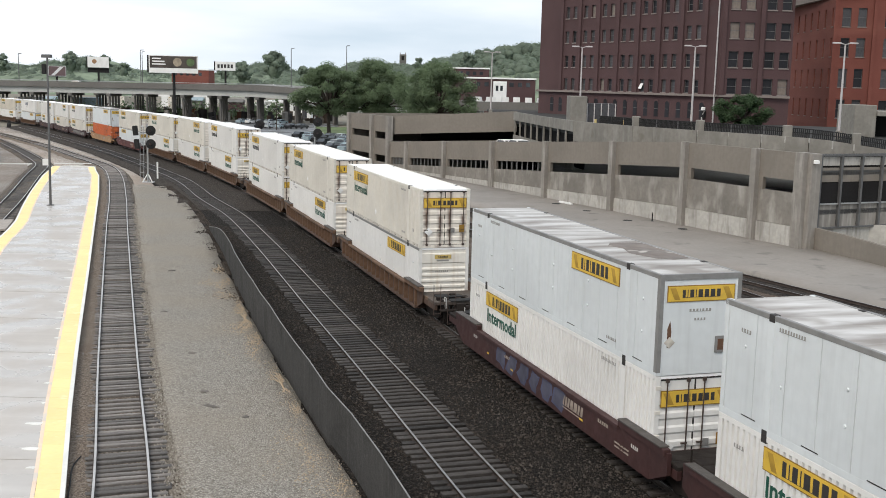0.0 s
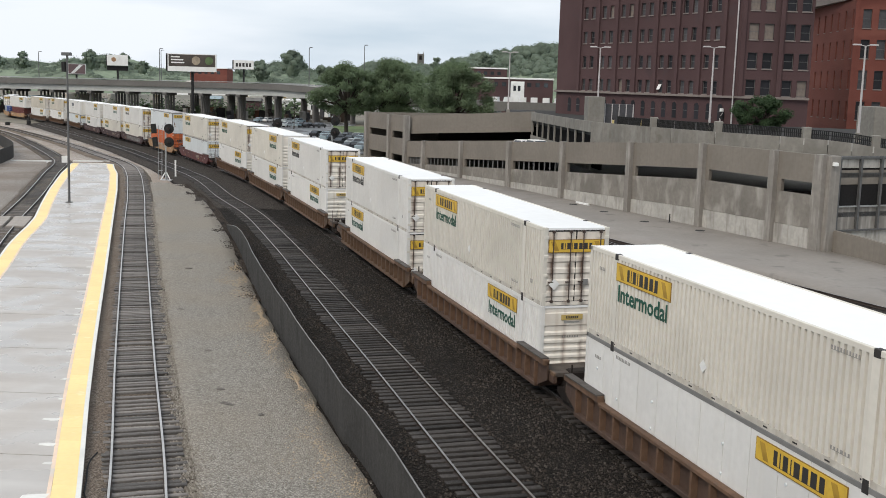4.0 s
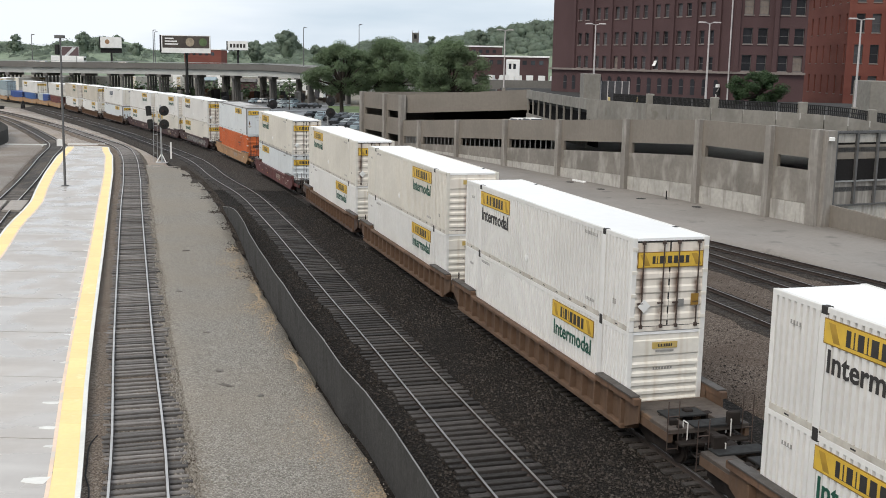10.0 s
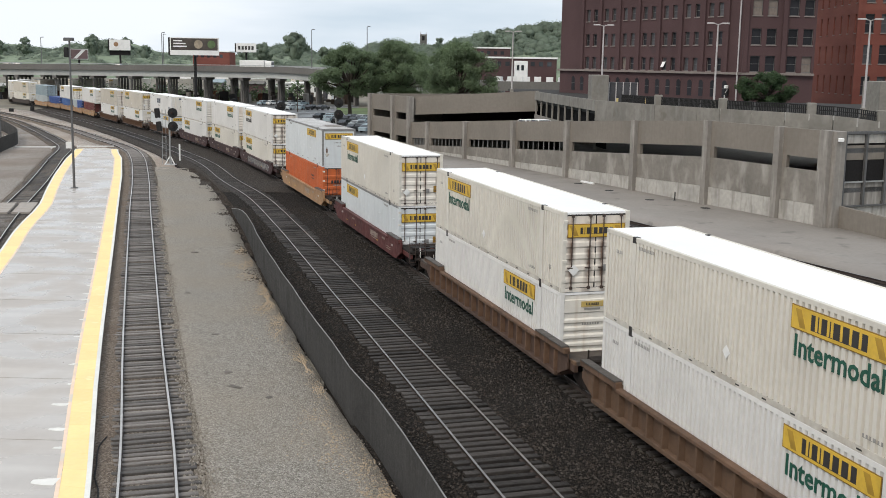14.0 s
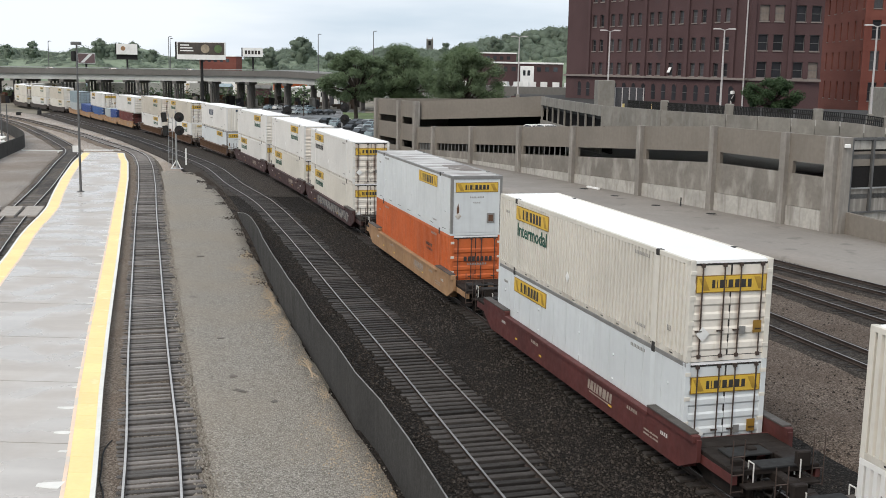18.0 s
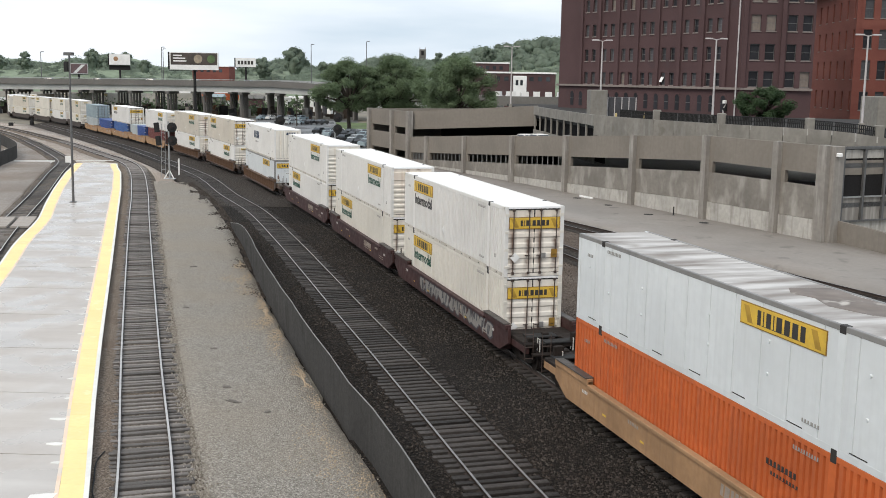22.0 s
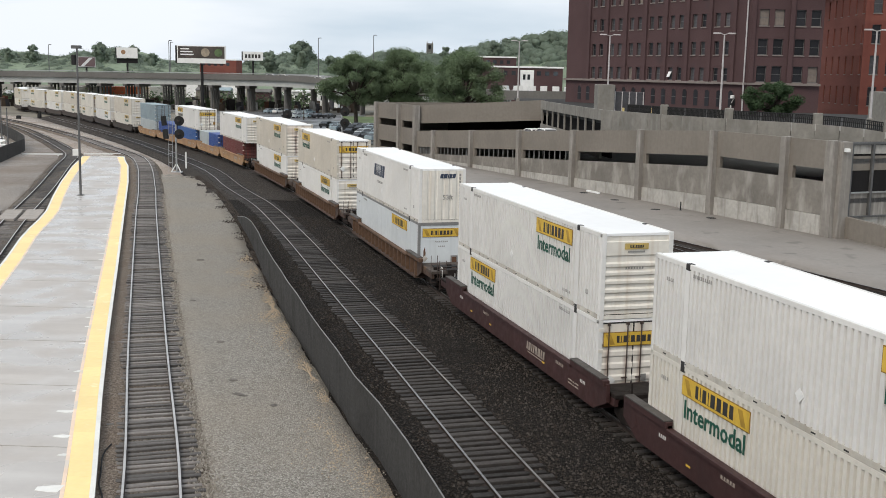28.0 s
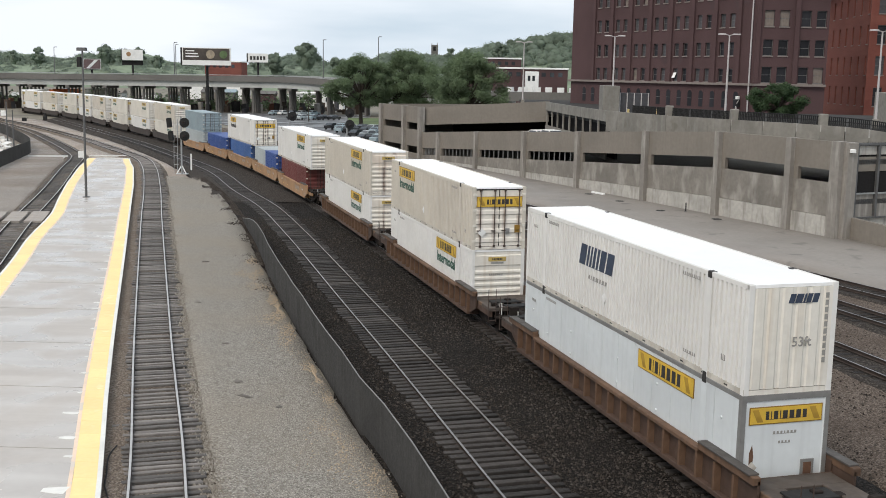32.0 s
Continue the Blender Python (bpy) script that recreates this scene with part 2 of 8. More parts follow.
FENCE = mat("fence_fabric", (0.05, 0.048, 0.0455), 0.85, fine=9.0, broad=0.6, amount=0.3, bump=0.4, streak=0.35, streak_color=(0.082, 0.078, 0.073), spec=0.2)
GALV = mat("galvanised_steel", (0.42, 0.43, 0.43), 0.45, 0.6, fine=8.0, broad=1.0, amount=0.15, bump=0.03)
GARAGE = mat("garage_concrete", (0.21, 0.186, 0.157), 0.85, fine=3.0, broad=0.22, amount=0.16, bump=0.12, streak=0.35, streak_color=(0.155, 0.136, 0.115))
GARAGE_MID = mat("garage_concrete_run", (0.225, 0.206, 0.18), 0.85, fine=3.0, broad=0.3, amount=0.25, bump=0.12, streak=0.75, streak_color=(0.42, 0.4, 0.36), streak_size=(0.8, 0.8, 0.35), streak_from=0.5)
GARAGE_LOW = mat("garage_concrete_stained", (0.47, 0.45, 0.412), 0.85, fine=3.0, broad=0.6, amount=0.25, bump=0.12, streak=0.9, streak_color=(0.225, 0.206, 0.182), streak_size=(2.2, 2.2, 0.4), streak_from=0.5)
GARAGE_PIER = mat("garage_pier", (0.25, 0.23, 0.205), 0.85, fine=3.0, broad=0.3, amount=0.2, bump=0.1, streak=0.6, streak_color=(0.45, 0.43, 0.395), streak_size=(2.5, 2.5, 0.3), streak_from=0.5)
DECK_CONCRETE = mat("deck_concrete", (0.222, 0.208, 0.182), 0.85, fine=3.0, broad=0.3, amount=0.25, bump=0.1, streak=0.5, streak_color=(0.31, 0.3, 0.275), streak_size=(1.5, 1.5, 0.5), streak_from=0.52, spots=(0.5, 0.62, (0.15, 0.137, 0.115)))
RUN_OFF = mat("pale_run_off", (0.42, 0.405, 0.375), 0.85, fine=4.0, broad=0.8, amount=0.25, bump=0.05)
# near-black for dark panels, and for shade painted onto sheets in openings
DARK = mat("dark_panel_and_painted_shade", (0.022, 0.021, 0.021), 0.95, bump=0.0, spec=0.1)
PANE_DARK = mat("dark_pane", (0.022, 0.022, 0.026), 0.4, fine=2.0, broad=0.6, amount=0.3, bump=0.0, vary=0.4, spec=0.2)
BRICK_DARK = mat("brick_dark", (0.092, 0.056, 0.057), 0.9, fine=7.0, broad=0.12, amount=0.22, bump=0.3, bump_scale=12, spots=(0.25, 0.6, (0.073, 0.049, 0.051)), spec=0.2)
BRICK_RED = mat("brick_red", (0.185, 0.066, 0.052), 0.88, fine=7.0, broad=0.12, amount=0.2, bump=0.3, bump_scale=12, streak=0.45, streak_color=(0.25, 0.105, 0.08), streak_size=(0.08, 0.08, 0.4), spec=0.2)
STONE_TRIM = mat("stone_trim", (0.22, 0.185, 0.168), 0.85, fine=4.0, broad=0.4, amount=0.2)
GLASS = glass_mat("window_glass", (0.03, 0.035, 0.04))
BLIND = mat("window_blind", (0.2, 0.165, 0.14), 0.7, fine=3.0, broad=0.8, amount=0.3, bump=0.0)
BLIND_GREY = mat("window_blind_grey", (0.075, 0.074, 0.08), 0.5, fine=3.0, broad=0.8, amount=0.35, bump=0.0, vary=0.4, spec=0.3)
FRAME_GREY = mat("frame_grey", (0.12, 0.117, 0.115), 0.5, fine=4.0, amount=0.1, bump=0.0)
LEAF = leaf_mat("leaf", (0.175, 0.24, 0.13), 0.3)
LEAF_BRIGHT = leaf_mat("leaf_bright", (0.062, 0.11, 0.045), 0.6)
# far woods and hill: distance haze is put into these paler greens
LEAF_FAR_HAZED = leaf_mat("leaf_far_hazed", (0.225, 0.285, 0.215), 0.05)
HILL = mat("hill_green_hazed", (0.2, 0.25, 0.17), 0.9, fine=0.15, broad=0.04, amount=0.3, bump=0.0)
BARK = mat("bark", (0.06, 0.048, 0.038), 0.95, fine=6.0, broad=1.0, amount=0.3, bump=0.5)
BRIDGE = mat("bridge_concrete", (0.145, 0.138, 0.128), 0.85, fine=2.0, broad=0.12, amount=0.2, bump=0.1, streak=0.35, streak_color=(0.1, 0.094, 0.087))
GIRDER = mat("bridge_girder", (0.42, 0.43, 0.41), 0.7, fine=2.0, broad=0.2, amount=0.2, bump=0.05)
BLACK = mat("black_metal", (0.012, 0.012, 0.012), 0.85, fine=6.0, broad=1.0, amount=0.2, bump=0.05)
POLE = mat("pole_grey", (0.13, 0.13, 0.13), 0.5, 0.3, fine=6.0, broad=1.0, amount=0.2, bump=0.03)
POLE_DULL = mat("dull_galvanised", (0.24, 0.24, 0.235), 0.6, 0.3, fine=6.0, broad=1.0, amount=0.2, bump=0.03)
LAMP_STEEL = mat("lamp_steel", (0.5, 0.47, 0.46), 0.5, 0.2, fine=6.0, broad=1.0, amount=0.15, bump=0.03)
WHITE = mat("white_paint", (0.78, 0.78, 0.76), 0.5, fine=4.0, broad=0.5, amount=0.12, bump=0.03)
RUST = mat("rusty_steel", (0.14, 0.07, 0.04), 0.85, fine=5.0, broad=0.8, amount=0.4, bump=0.3)
LENS = glass_mat("signal_lens", (0.02, 0.01, 0.01), 0.1)


# ---- mesh helpers ----
class Geo:
    """Collects vertices and faces for one mesh."""

    def __init__(self):
        self.v, self.f = [], []

    def box(self, x0, x1, y0, y1, z0, z1, m=None):
        n = len(self.v)
        pts = [(x, y, z) for z in (z0, z1) for y in (y0, y1) for x in (x0, x1)]
        self.v += [tuple(m @ Vector(p)) for p in pts] if m is not None else pts
        self.f += [tuple(n + i for i in q) for q in ((0, 2, 3, 1), (4, 5, 7, 6), (0, 1, 5, 4), (2, 6, 7, 3), (0, 4, 6, 2), (1, 3, 7, 5))]
        return self

    def block(self, x0, x1, y0, y1, z0, z1, c=0.02):
        """A box with its four upright edges and its top edge chamfered by c."""
        n = len(self.v)
        ring = lambda d: [(x0 + c + d, y0 + d), (x1 - c - d, y0 + d), (x1 - d, y0 + c + d), (x1 - d, y1 - c - d), (x1 - c - d, y1 - d), (x0 + c + d, y1 - d), (x0 + d, y1 - c - d), (x0 + d, y0 + c + d)]
        for z, d in ((z0, 0), (z1 - c, 0), (z1, c)):
            self.v += [(x, y, z) for x, y in ring(d)]
        for k in (0, 8):
            self.f += [(n + k + i, n + k + (i + 1) % 8, n + k + 8 + (i + 1) % 8, n + k + 8 + i) for i in range(8)]
        self.f += [tuple(n + 16 + i for i in range(8)), tuple(n + 7 - i for i in range(8))]
        return self

    def tube(self, a, b, r0, r1=None, sides=8):
        a, b = Vector(a), Vector(b)
        r1 = r0 if r1 is None else r1
        w = (b - a).normalized()
        u = w.orthogonal().normalized()
        s = w.cross(u)
        n = len(self.v)
        for p, r in ((a, r0), (b, r1)):
            self.v += [tuple(p + r * (math.cos(6.28318 * i / sides) * u + math.sin(6.28318 * i / sides) * s)) for i in range(sides)]
        self.f += [(n + i, n + (i + 1) % sides, n + sides + (i + 1) % sides, n + sides + i) for i in range(sides)]
        self.f += [tuple(n + sides - 1 - i for i in range(sides)), tuple(n + sides + i for i in range(sides))]
        return self

    def quad(self, a, b, c, d):
        n = len(self.v)
        self.v += [tuple(a), tuple(b), tuple(c), tuple(d)]
        self.f.append((n, n + 1, n + 2, n + 3))
        return self

    def prism(self, outline, axis, lo, hi):
        """A closed outline (anticlockwise seen from +axis) pushed from lo to hi along an axis."""
        n, k = len(self.v), len(outline)
        put = {"x": lambda p, t: (t, p[0], p[1]), "y": lambda p, t: (p[1], t, p[0]), "z": lambda p, t: (p[0], p[1], t)}[axis]
        self.v += [put(p, lo) for p in outline] + [put(p, hi) for p in outline]
        self.f += [(n + i, n + (i + 1) % k, n + k + (i + 1) % k, n + k + i) for i in range(k)]
        self.f += [tuple(n + k - 1 - i for i in range(k)), tuple(n + k + i for i in range(k))]
        return self

    def sweep(self, profile, line):
        """A closed profile of (across to the right, up) carried along a line of points."""
        n, k = len(self.v), len(profile)
        for i, p in enumerate(line):
            a, b = line[max(i - 1, 0)], line[min(i + 1, len(line) - 1)]
            d = Vector((b[0] - a[0], b[1] - a[1], 0)).normalized()
            r = Vector((d.y, -d.x, 0))
            self.v += [(p[0] + r.x * q[0], p[1] + r.y * q[0], p[2] + q[1]) for q in profile]
        for i in range(len(line) - 1):
            self.f += [(n + i * k + j, n + i * k + (j + 1) % k, n + (i + 1) * k + (j + 1) % k, n + (i + 1) * k + j) for j in range(k)]
        self.f += [tuple(n + k - 1 - j for j in range(k)), tuple(n + (len(line) - 1) * k + j for j in range(k))]
        return self

    def strip(self, left, right):
        """A sheet between two lines of points of equal count."""
        n = len(self.v)
        for a, b in zip(left, right):
            self.v += [tuple(a), tuple(b)]
        self.f += [(n + 2 * i, n + 2 * i + 1, n + 2 * i + 3, n + 2 * i + 2) for i in range(len(left) - 1)]
        return self

    def mesh(self, name, *mats, smooth=False):
        me = bpy.data.meshes.new(name)
        me.from_pydata(self.v, [], self.f)
        for m in mats:
            me.materials.append(m)
        if smooth:
            me.shade_smooth()
        me.update()
        return me


def solid(geo, name, m):
    """Mesh of a Geo with its normals turned outwards."""
    me = geo.mesh(name, m)
    b = bmesh.new()
    b.from_mesh(me)
    bmesh.ops.recalc_face_normals(b, faces=b.faces)
    b.to_mesh(me)
    b.free()
    return me


def put(name, me, parent=None, m=None, label="", material=None):
    """One object on a mesh, as a part of parent or on its own."""
    if isinstance(me, Geo):
        me = solid(me, name, material)
    ob = new(name, me)
    if parent is not None:
        ob.parent = parent
    if m is not None:
        ob.matrix_basis = m
    if material is not None and me.materials and me.materials[0] is not material:
        ob.material_slots[0].link = "OBJECT"
        ob.material_slots[0].material = material
    if label:
        ob["label"] = label
    return ob


def thing(name, label, category, group="", kind="", m=None):
    ob = tagged(new(name), label, category, group, kind)
    if m is not None:
        ob.matrix_basis = m
    return ob


def text_mesh(text, height, m, bold=0.0):
    """Built-in letters of a given height as a thin mesh, lying in x and y, centred."""
    cu = bpy.data.curves.new("lettering", "FONT")
    cu.body, cu.align_x, cu.align_y = text, "CENTER", "CENTER"
    cu.size, cu.extrude, cu.offset = height * 1.4, 0.004, bold
    cu.resolution_u = 2
    ob = bpy.data.objects.new("lettering", cu)
    scene.collection.objects.link(ob)
    me = bpy.data.meshes.new_from_object(ob.evaluated_get(bpy.context.evaluated_depsgraph_get()))
    bpy.data.objects.remove(ob)
    me.materials.clear()
    me.materials.append(m)
    return me


# ---- the plan: lines of the tracks ----
def drop(y):
    """The yard falls away gently beyond the platform."""
    return -0.0085 * min(max(0.0, 1.09 * y - 130), 300)


def spread(points, step=1.5):
    """A smooth line through plan points, in even steps."""
    p = [Vector(q) for q in points]
    p = [2 * p[0] - p[1]] + p + [2 * p[-1] - p[-2]]
    raw = []
    for i in range(1, len(p) - 2):
        k = max(2, int((p[i + 1] - p[i]).length / 0.5))
        for j in range(k):
            t = j / k
            raw.append(0.5 * (2 * p[i] + (p[i + 1] - p[i - 1]) * t + (2 * p[i - 1] - 5 * p[i] + 4 * p[i + 1] - p[i + 2]) * t * t
                              + (3 * p[i] - p[i - 1] - 3 * p[i + 1] + p[i + 2]) * t ** 3))
    raw.append(p[-2])
    out, left = [raw[0]], 0.0
    for a, b in zip(raw, raw[1:]):
        left += (b - a).length
        if left >= step:
            out.append(b)
            left = 0.0
    if (raw[-1] - out[-1]).length > 0.2:
        out.append(raw[-1])
    return [(q.x, q.y) for q in out]


def main_left(y):
    """Left edge of the loads on the freight track, as x for a given y."""
    x = 15.446 - 0.31674 * y
    for k, c in ((40, -0.00015574), (75, -0.00063864), (110, -0.0004797), (150, 0.00063973), (200, 0.00071123)):
        x += c * max(0.0, y - k) ** 2
    return x - 0.0018 * max(0.0, y - 245) ** 2


def main_line():
    """Centre of the freight track from behind the camera to beyond the far bend, in half-metre steps."""
    pts, y = [], -60.0
    while y < 304:
        s = (main_left(y + 1) - main_left(y - 1)) / 2
        n = math.hypot(1, s)
        pts.append((main_left(y) + 1.295 / n, y - 1.295 * s / n))
        y += 0.5
    h = math.atan2(pts[-1][0] - pts[-3][0], pts[-1][1] - pts[-3][1])
    x, y = pts[-1]
    for i in range(800):
        h += 0.5 / 75 if i < 200 else 0.0
        x, y = x + 0.5 * math.sin(h), y + 0.5 * math.cos(h)
        pts.append((x, y))
    return pts


MAIN = main_line()
MAIN_S = [0.0]
for p0, p1 in zip(MAIN, MAIN[1:]):
    MAIN_S.append(MAIN_S[-1] + math.hypot(p1[0] - p0[0], p1[1] - p0[1]))
S0 = MAIN_S[120]
MAIN_A, MAIN_SA = np.array(MAIN), np.array(MAIN_S) - S0


def on_main(s):
    """Place, height and turn of a thing s metres up the freight track; it faces down the line, towards the camera."""
    x, y = (float(np.interp(s, MAIN_SA, MAIN_A[:, i])) for i in (0, 1))
    xa, ya = (float(np.interp(s - 4, MAIN_SA, MAIN_A[:, i])) for i in (0, 1))
    xb, yb = (float(np.interp(s + 4, MAIN_SA, MAIN_A[:, i])) for i in (0, 1))
    return x, y, -0.0085 * max(0.0, min(s - 130, 260)), math.degrees(math.atan2(-(xa - xb), ya - yb))


def beside_main(offset, y0, y1, step=3):
    out = []
    for i in range(0, len(MAIN) - 1, step):
        (x, y), (x2, y2) = MAIN[i], MAIN[i + 1]
        if y0 <= y <= y1:
            n = math.hypot(x2 - x, y2 - y)
            out.append((x + offset * (y2 - y) / n, y - offset * (x2 - x) / n))
    return out


SIDING = spread([(-1.9, 5), (-8.5, 27.75), (-9.6, 31.45), (-14.0, 45.65), (-24.75, 81.2), (-30.5, 100.5), (-37.8, 123.65), (-43.9, 139.4), (-53.4, 157), (-66.0, 180), (-79.4, 202.6), (-93.2, 225), (-112, 253), (-132, 284)])
SECOND = spread([(8.6, 5), (1.55, 28.4), (-2.5, 41.95), (-5.75, 52.5), (-8.75, 62.4), (-12.4, 74.3), (-17.3, 89.3), (-22.6, 102.4), (-30.4, 122.8)] + beside_main(-5.6, 145, 275, 40))
PLATFORM_TRACK = spread([(-13.5, 10), (-20.4, 35), (-27.0, 57), (-33.2, 77), (-39.4, 98.6), (-46.4, 121.5), (-51.2, 137.2), (-56.2, 148.4), (-67.6, 171), (-83.6, 201), (-97.4, 224), (-114, 250), (-136, 282)])
THIRD = beside_main(12.4, 10, 200)
FIFTH = spread([(40, 20), (33, 35.5), (22.8, 56.3), (16.6, 69), (10.6, 81), (1.5, 99.5), (-8.5, 120), (-20, 146), (-35, 175)])
FOURTH = spread([(28.5, 30), (24.0, 41), (19.2, 52.8), (14.6, 66), (10.4, 79)])


def lift(line, z=0.0):
    return [(x, y, z + drop(y)) for x, y in line]


def shift(line, off):
    out = []
    for i, p in enumerate(line):
        a, b = line[max(i - 1, 0)], line[min(i + 1, len(line) - 1)]
        n = math.hypot(b[0] - a[0], b[1] - a[1])
        out.append((p[0] + off * (b[1] - a[1]) / n, p[1] - off * (b[0] - a[0]) / n))
    return out


# ---- ground ----
def build_ground():
    g = Geo()
    xs = [-3000, -1500, -700, -400, -260] + list(range(-200, 121, 8)) + [160, 220, 320, 500, 900, 1600, 3000]
    ys = [-600, -200, -60] + list(range(-20, 420, 8)) + [450, 500, 600, 800, 1200, 2000, 4000]
    for y in ys:
        for x in xs:
            g.v.append((x, y, drop(y) - 0.42))
    w = len(xs)
    for j in range(len(ys) - 1):
        for i in range(w - 1):
            g.f.append((j * w + i, j * w + i + 1, (j + 1) * w + i + 1, (j + 1) * w + i))
    tagged(put("ground", g.mesh("ground", GROUND)), "flat brown soil of the rail yard and beyond", "ground", kind="structure")


def bed(name, left, right, z, m, label, category, rough=0.03, cols=6, sink=0.5):
    """An uneven bed between two lines, with edges that run into the ground."""
    g = Geo()
    rnd = random.Random(name)
    n = min(len(left), len(right))
    li = [left[round(i * (len(left) - 1) / (n - 1))] for i in range(n)]
    ri = [right[round(i * (len(right) - 1) / (n - 1))] for i in range(n)]
    for a, b in zip(li, ri):
        wide = max(math.hypot(b[0] - a[0], b[1] - a[1]), 0.5)
        for c in range(cols + 1):
            t = c / cols if 1 < c < cols - 1 else {0: 0.0, 1: 0.3 / wide, cols - 1: 1 - 0.3 / wide, cols: 1.0}[c]
            edge = c in (0, cols)
            wob = rnd.uniform(-0.25, 0.25) if edge else 0
            x, y = a[0] + (b[0] - a[0]) * t + wob, a[1] + (b[1] - a[1]) * t
            g.v.append((x, y, drop(y) + (z - sink if edge else z + rnd.uniform(-rough, rough))))
    w = cols + 1
    for j in range(n - 1):
        for i in range(cols):
            g.f.append((j * w + i, j * w + i + 1, (j + 1) * w + i + 1, (j + 1) * w + i))
    return tagged(put(name, g.mesh(name, m, smooth=True)), label, category, kind="structure")


RAIL_PROFILE = [(-0.07, -0.17), (0.07, -0.17), (0.07, -0.15), (0.012, -0.13), (0.012, -0.045), (0.037, -0.035), (0.037, -0.006), (-0.037, -0.006), (-0.037, -0.035), (-0.012, -0.045), (-0.012, -0.13), (-0.07, -0.15)]
HEAD_PROFILE = [(-0.036, -0.006), (0.036, -0.006), (0.033, 0.0), (-0.033, 0.0)]


def track(name, line, label, tie_mat, tie_z=-0.17, near=(0, 0), seed=1, jitter=0.06, head=None, half=1.3, ragged=0.03, every=0.53):
    """Two rails on timber ties; the ties between near[0] and near[1] are pieces of their own."""
    th = thing(name, label, "railway track", kind="structure")
    line = [p for p in line if p[1] < 420]
    for side in (-0.755, 0.755):
        ln = lift(shift(line, side))
        rail = put("rail", Geo().sweep(RAIL_PROFILE, ln), th, material=RAIL)
        put("rail_head", Geo().sweep(HEAD_PROFILE, ln), rail, label="worn bright running surface", material=head or RAIL_TOP)
    rnd = random.Random(seed)
    tw = 0.115 if every > 0.4 else 0.1
    tie = solid(Geo().block(-half, half, -tw, tw, -0.18, 0, 0.012), "tie", tie_mat)
    rest, ti = Geo(), 0
    d, nxt = 0.0, 0.0
    for a, b in zip(line, line[1:]):
        L = math.hypot(b[0] - a[0], b[1] - a[1])
        while nxt < d + L:
            t = (nxt - d) / L
            x, y = a[0] + (b[0] - a[0]) * t, a[1] + (b[1] - a[1]) * t
            m = pose(x, y, tie_z + drop(y) + rnd.uniform(-0.015, 0.012) * (1 if every > 0.4 else 2.2), 0, 0, math.degrees(math.atan2(b[1] - a[1], b[0] - a[0])) - 90 + rnd.uniform(-1.2, 1.2) * (1 + 12 * (ragged - 0.03)))
            m = m @ Matrix.Translation((rnd.uniform(-jitter, jitter), 0, 0)) @ Matrix.Diagonal((rnd.uniform(1 - ragged, 1 + ragged), rnd.uniform(0.95, 1.28), 1, 1))
            if every < 0.4 and rnd.random() < 0.05:
                nxt += every * 0.8
                continue
            if near[0] <= y <= near[1] and ti < 290:
                put("tie", tie, th, m)
                ti += 1
            elif 20 < y < 190:
                rest.box(-half, half, -0.115, 0.115, -0.15, 0, m)
            nxt += every * rnd.uniform(0.93, 1.07)
        d += L
    if rest.v:
        put("ties", rest.mesh("ties", tie_mat), th, label="far timber ties in their bed")["kind"] = "stuff"
    return th


STRIP_EDGE = spread([(6.0, 5), (2.0, 15), (-2.0, 29.3), (-3.5, 33.4), (-6.1, 41.7), (-8.7, 50.1), (-11.3, 59.0), (-14.0, 68), (-15.7, 74.6), (-18.6, 84), (-21.8, 94), (-25.0, 103), (-29.0, 113.2)])


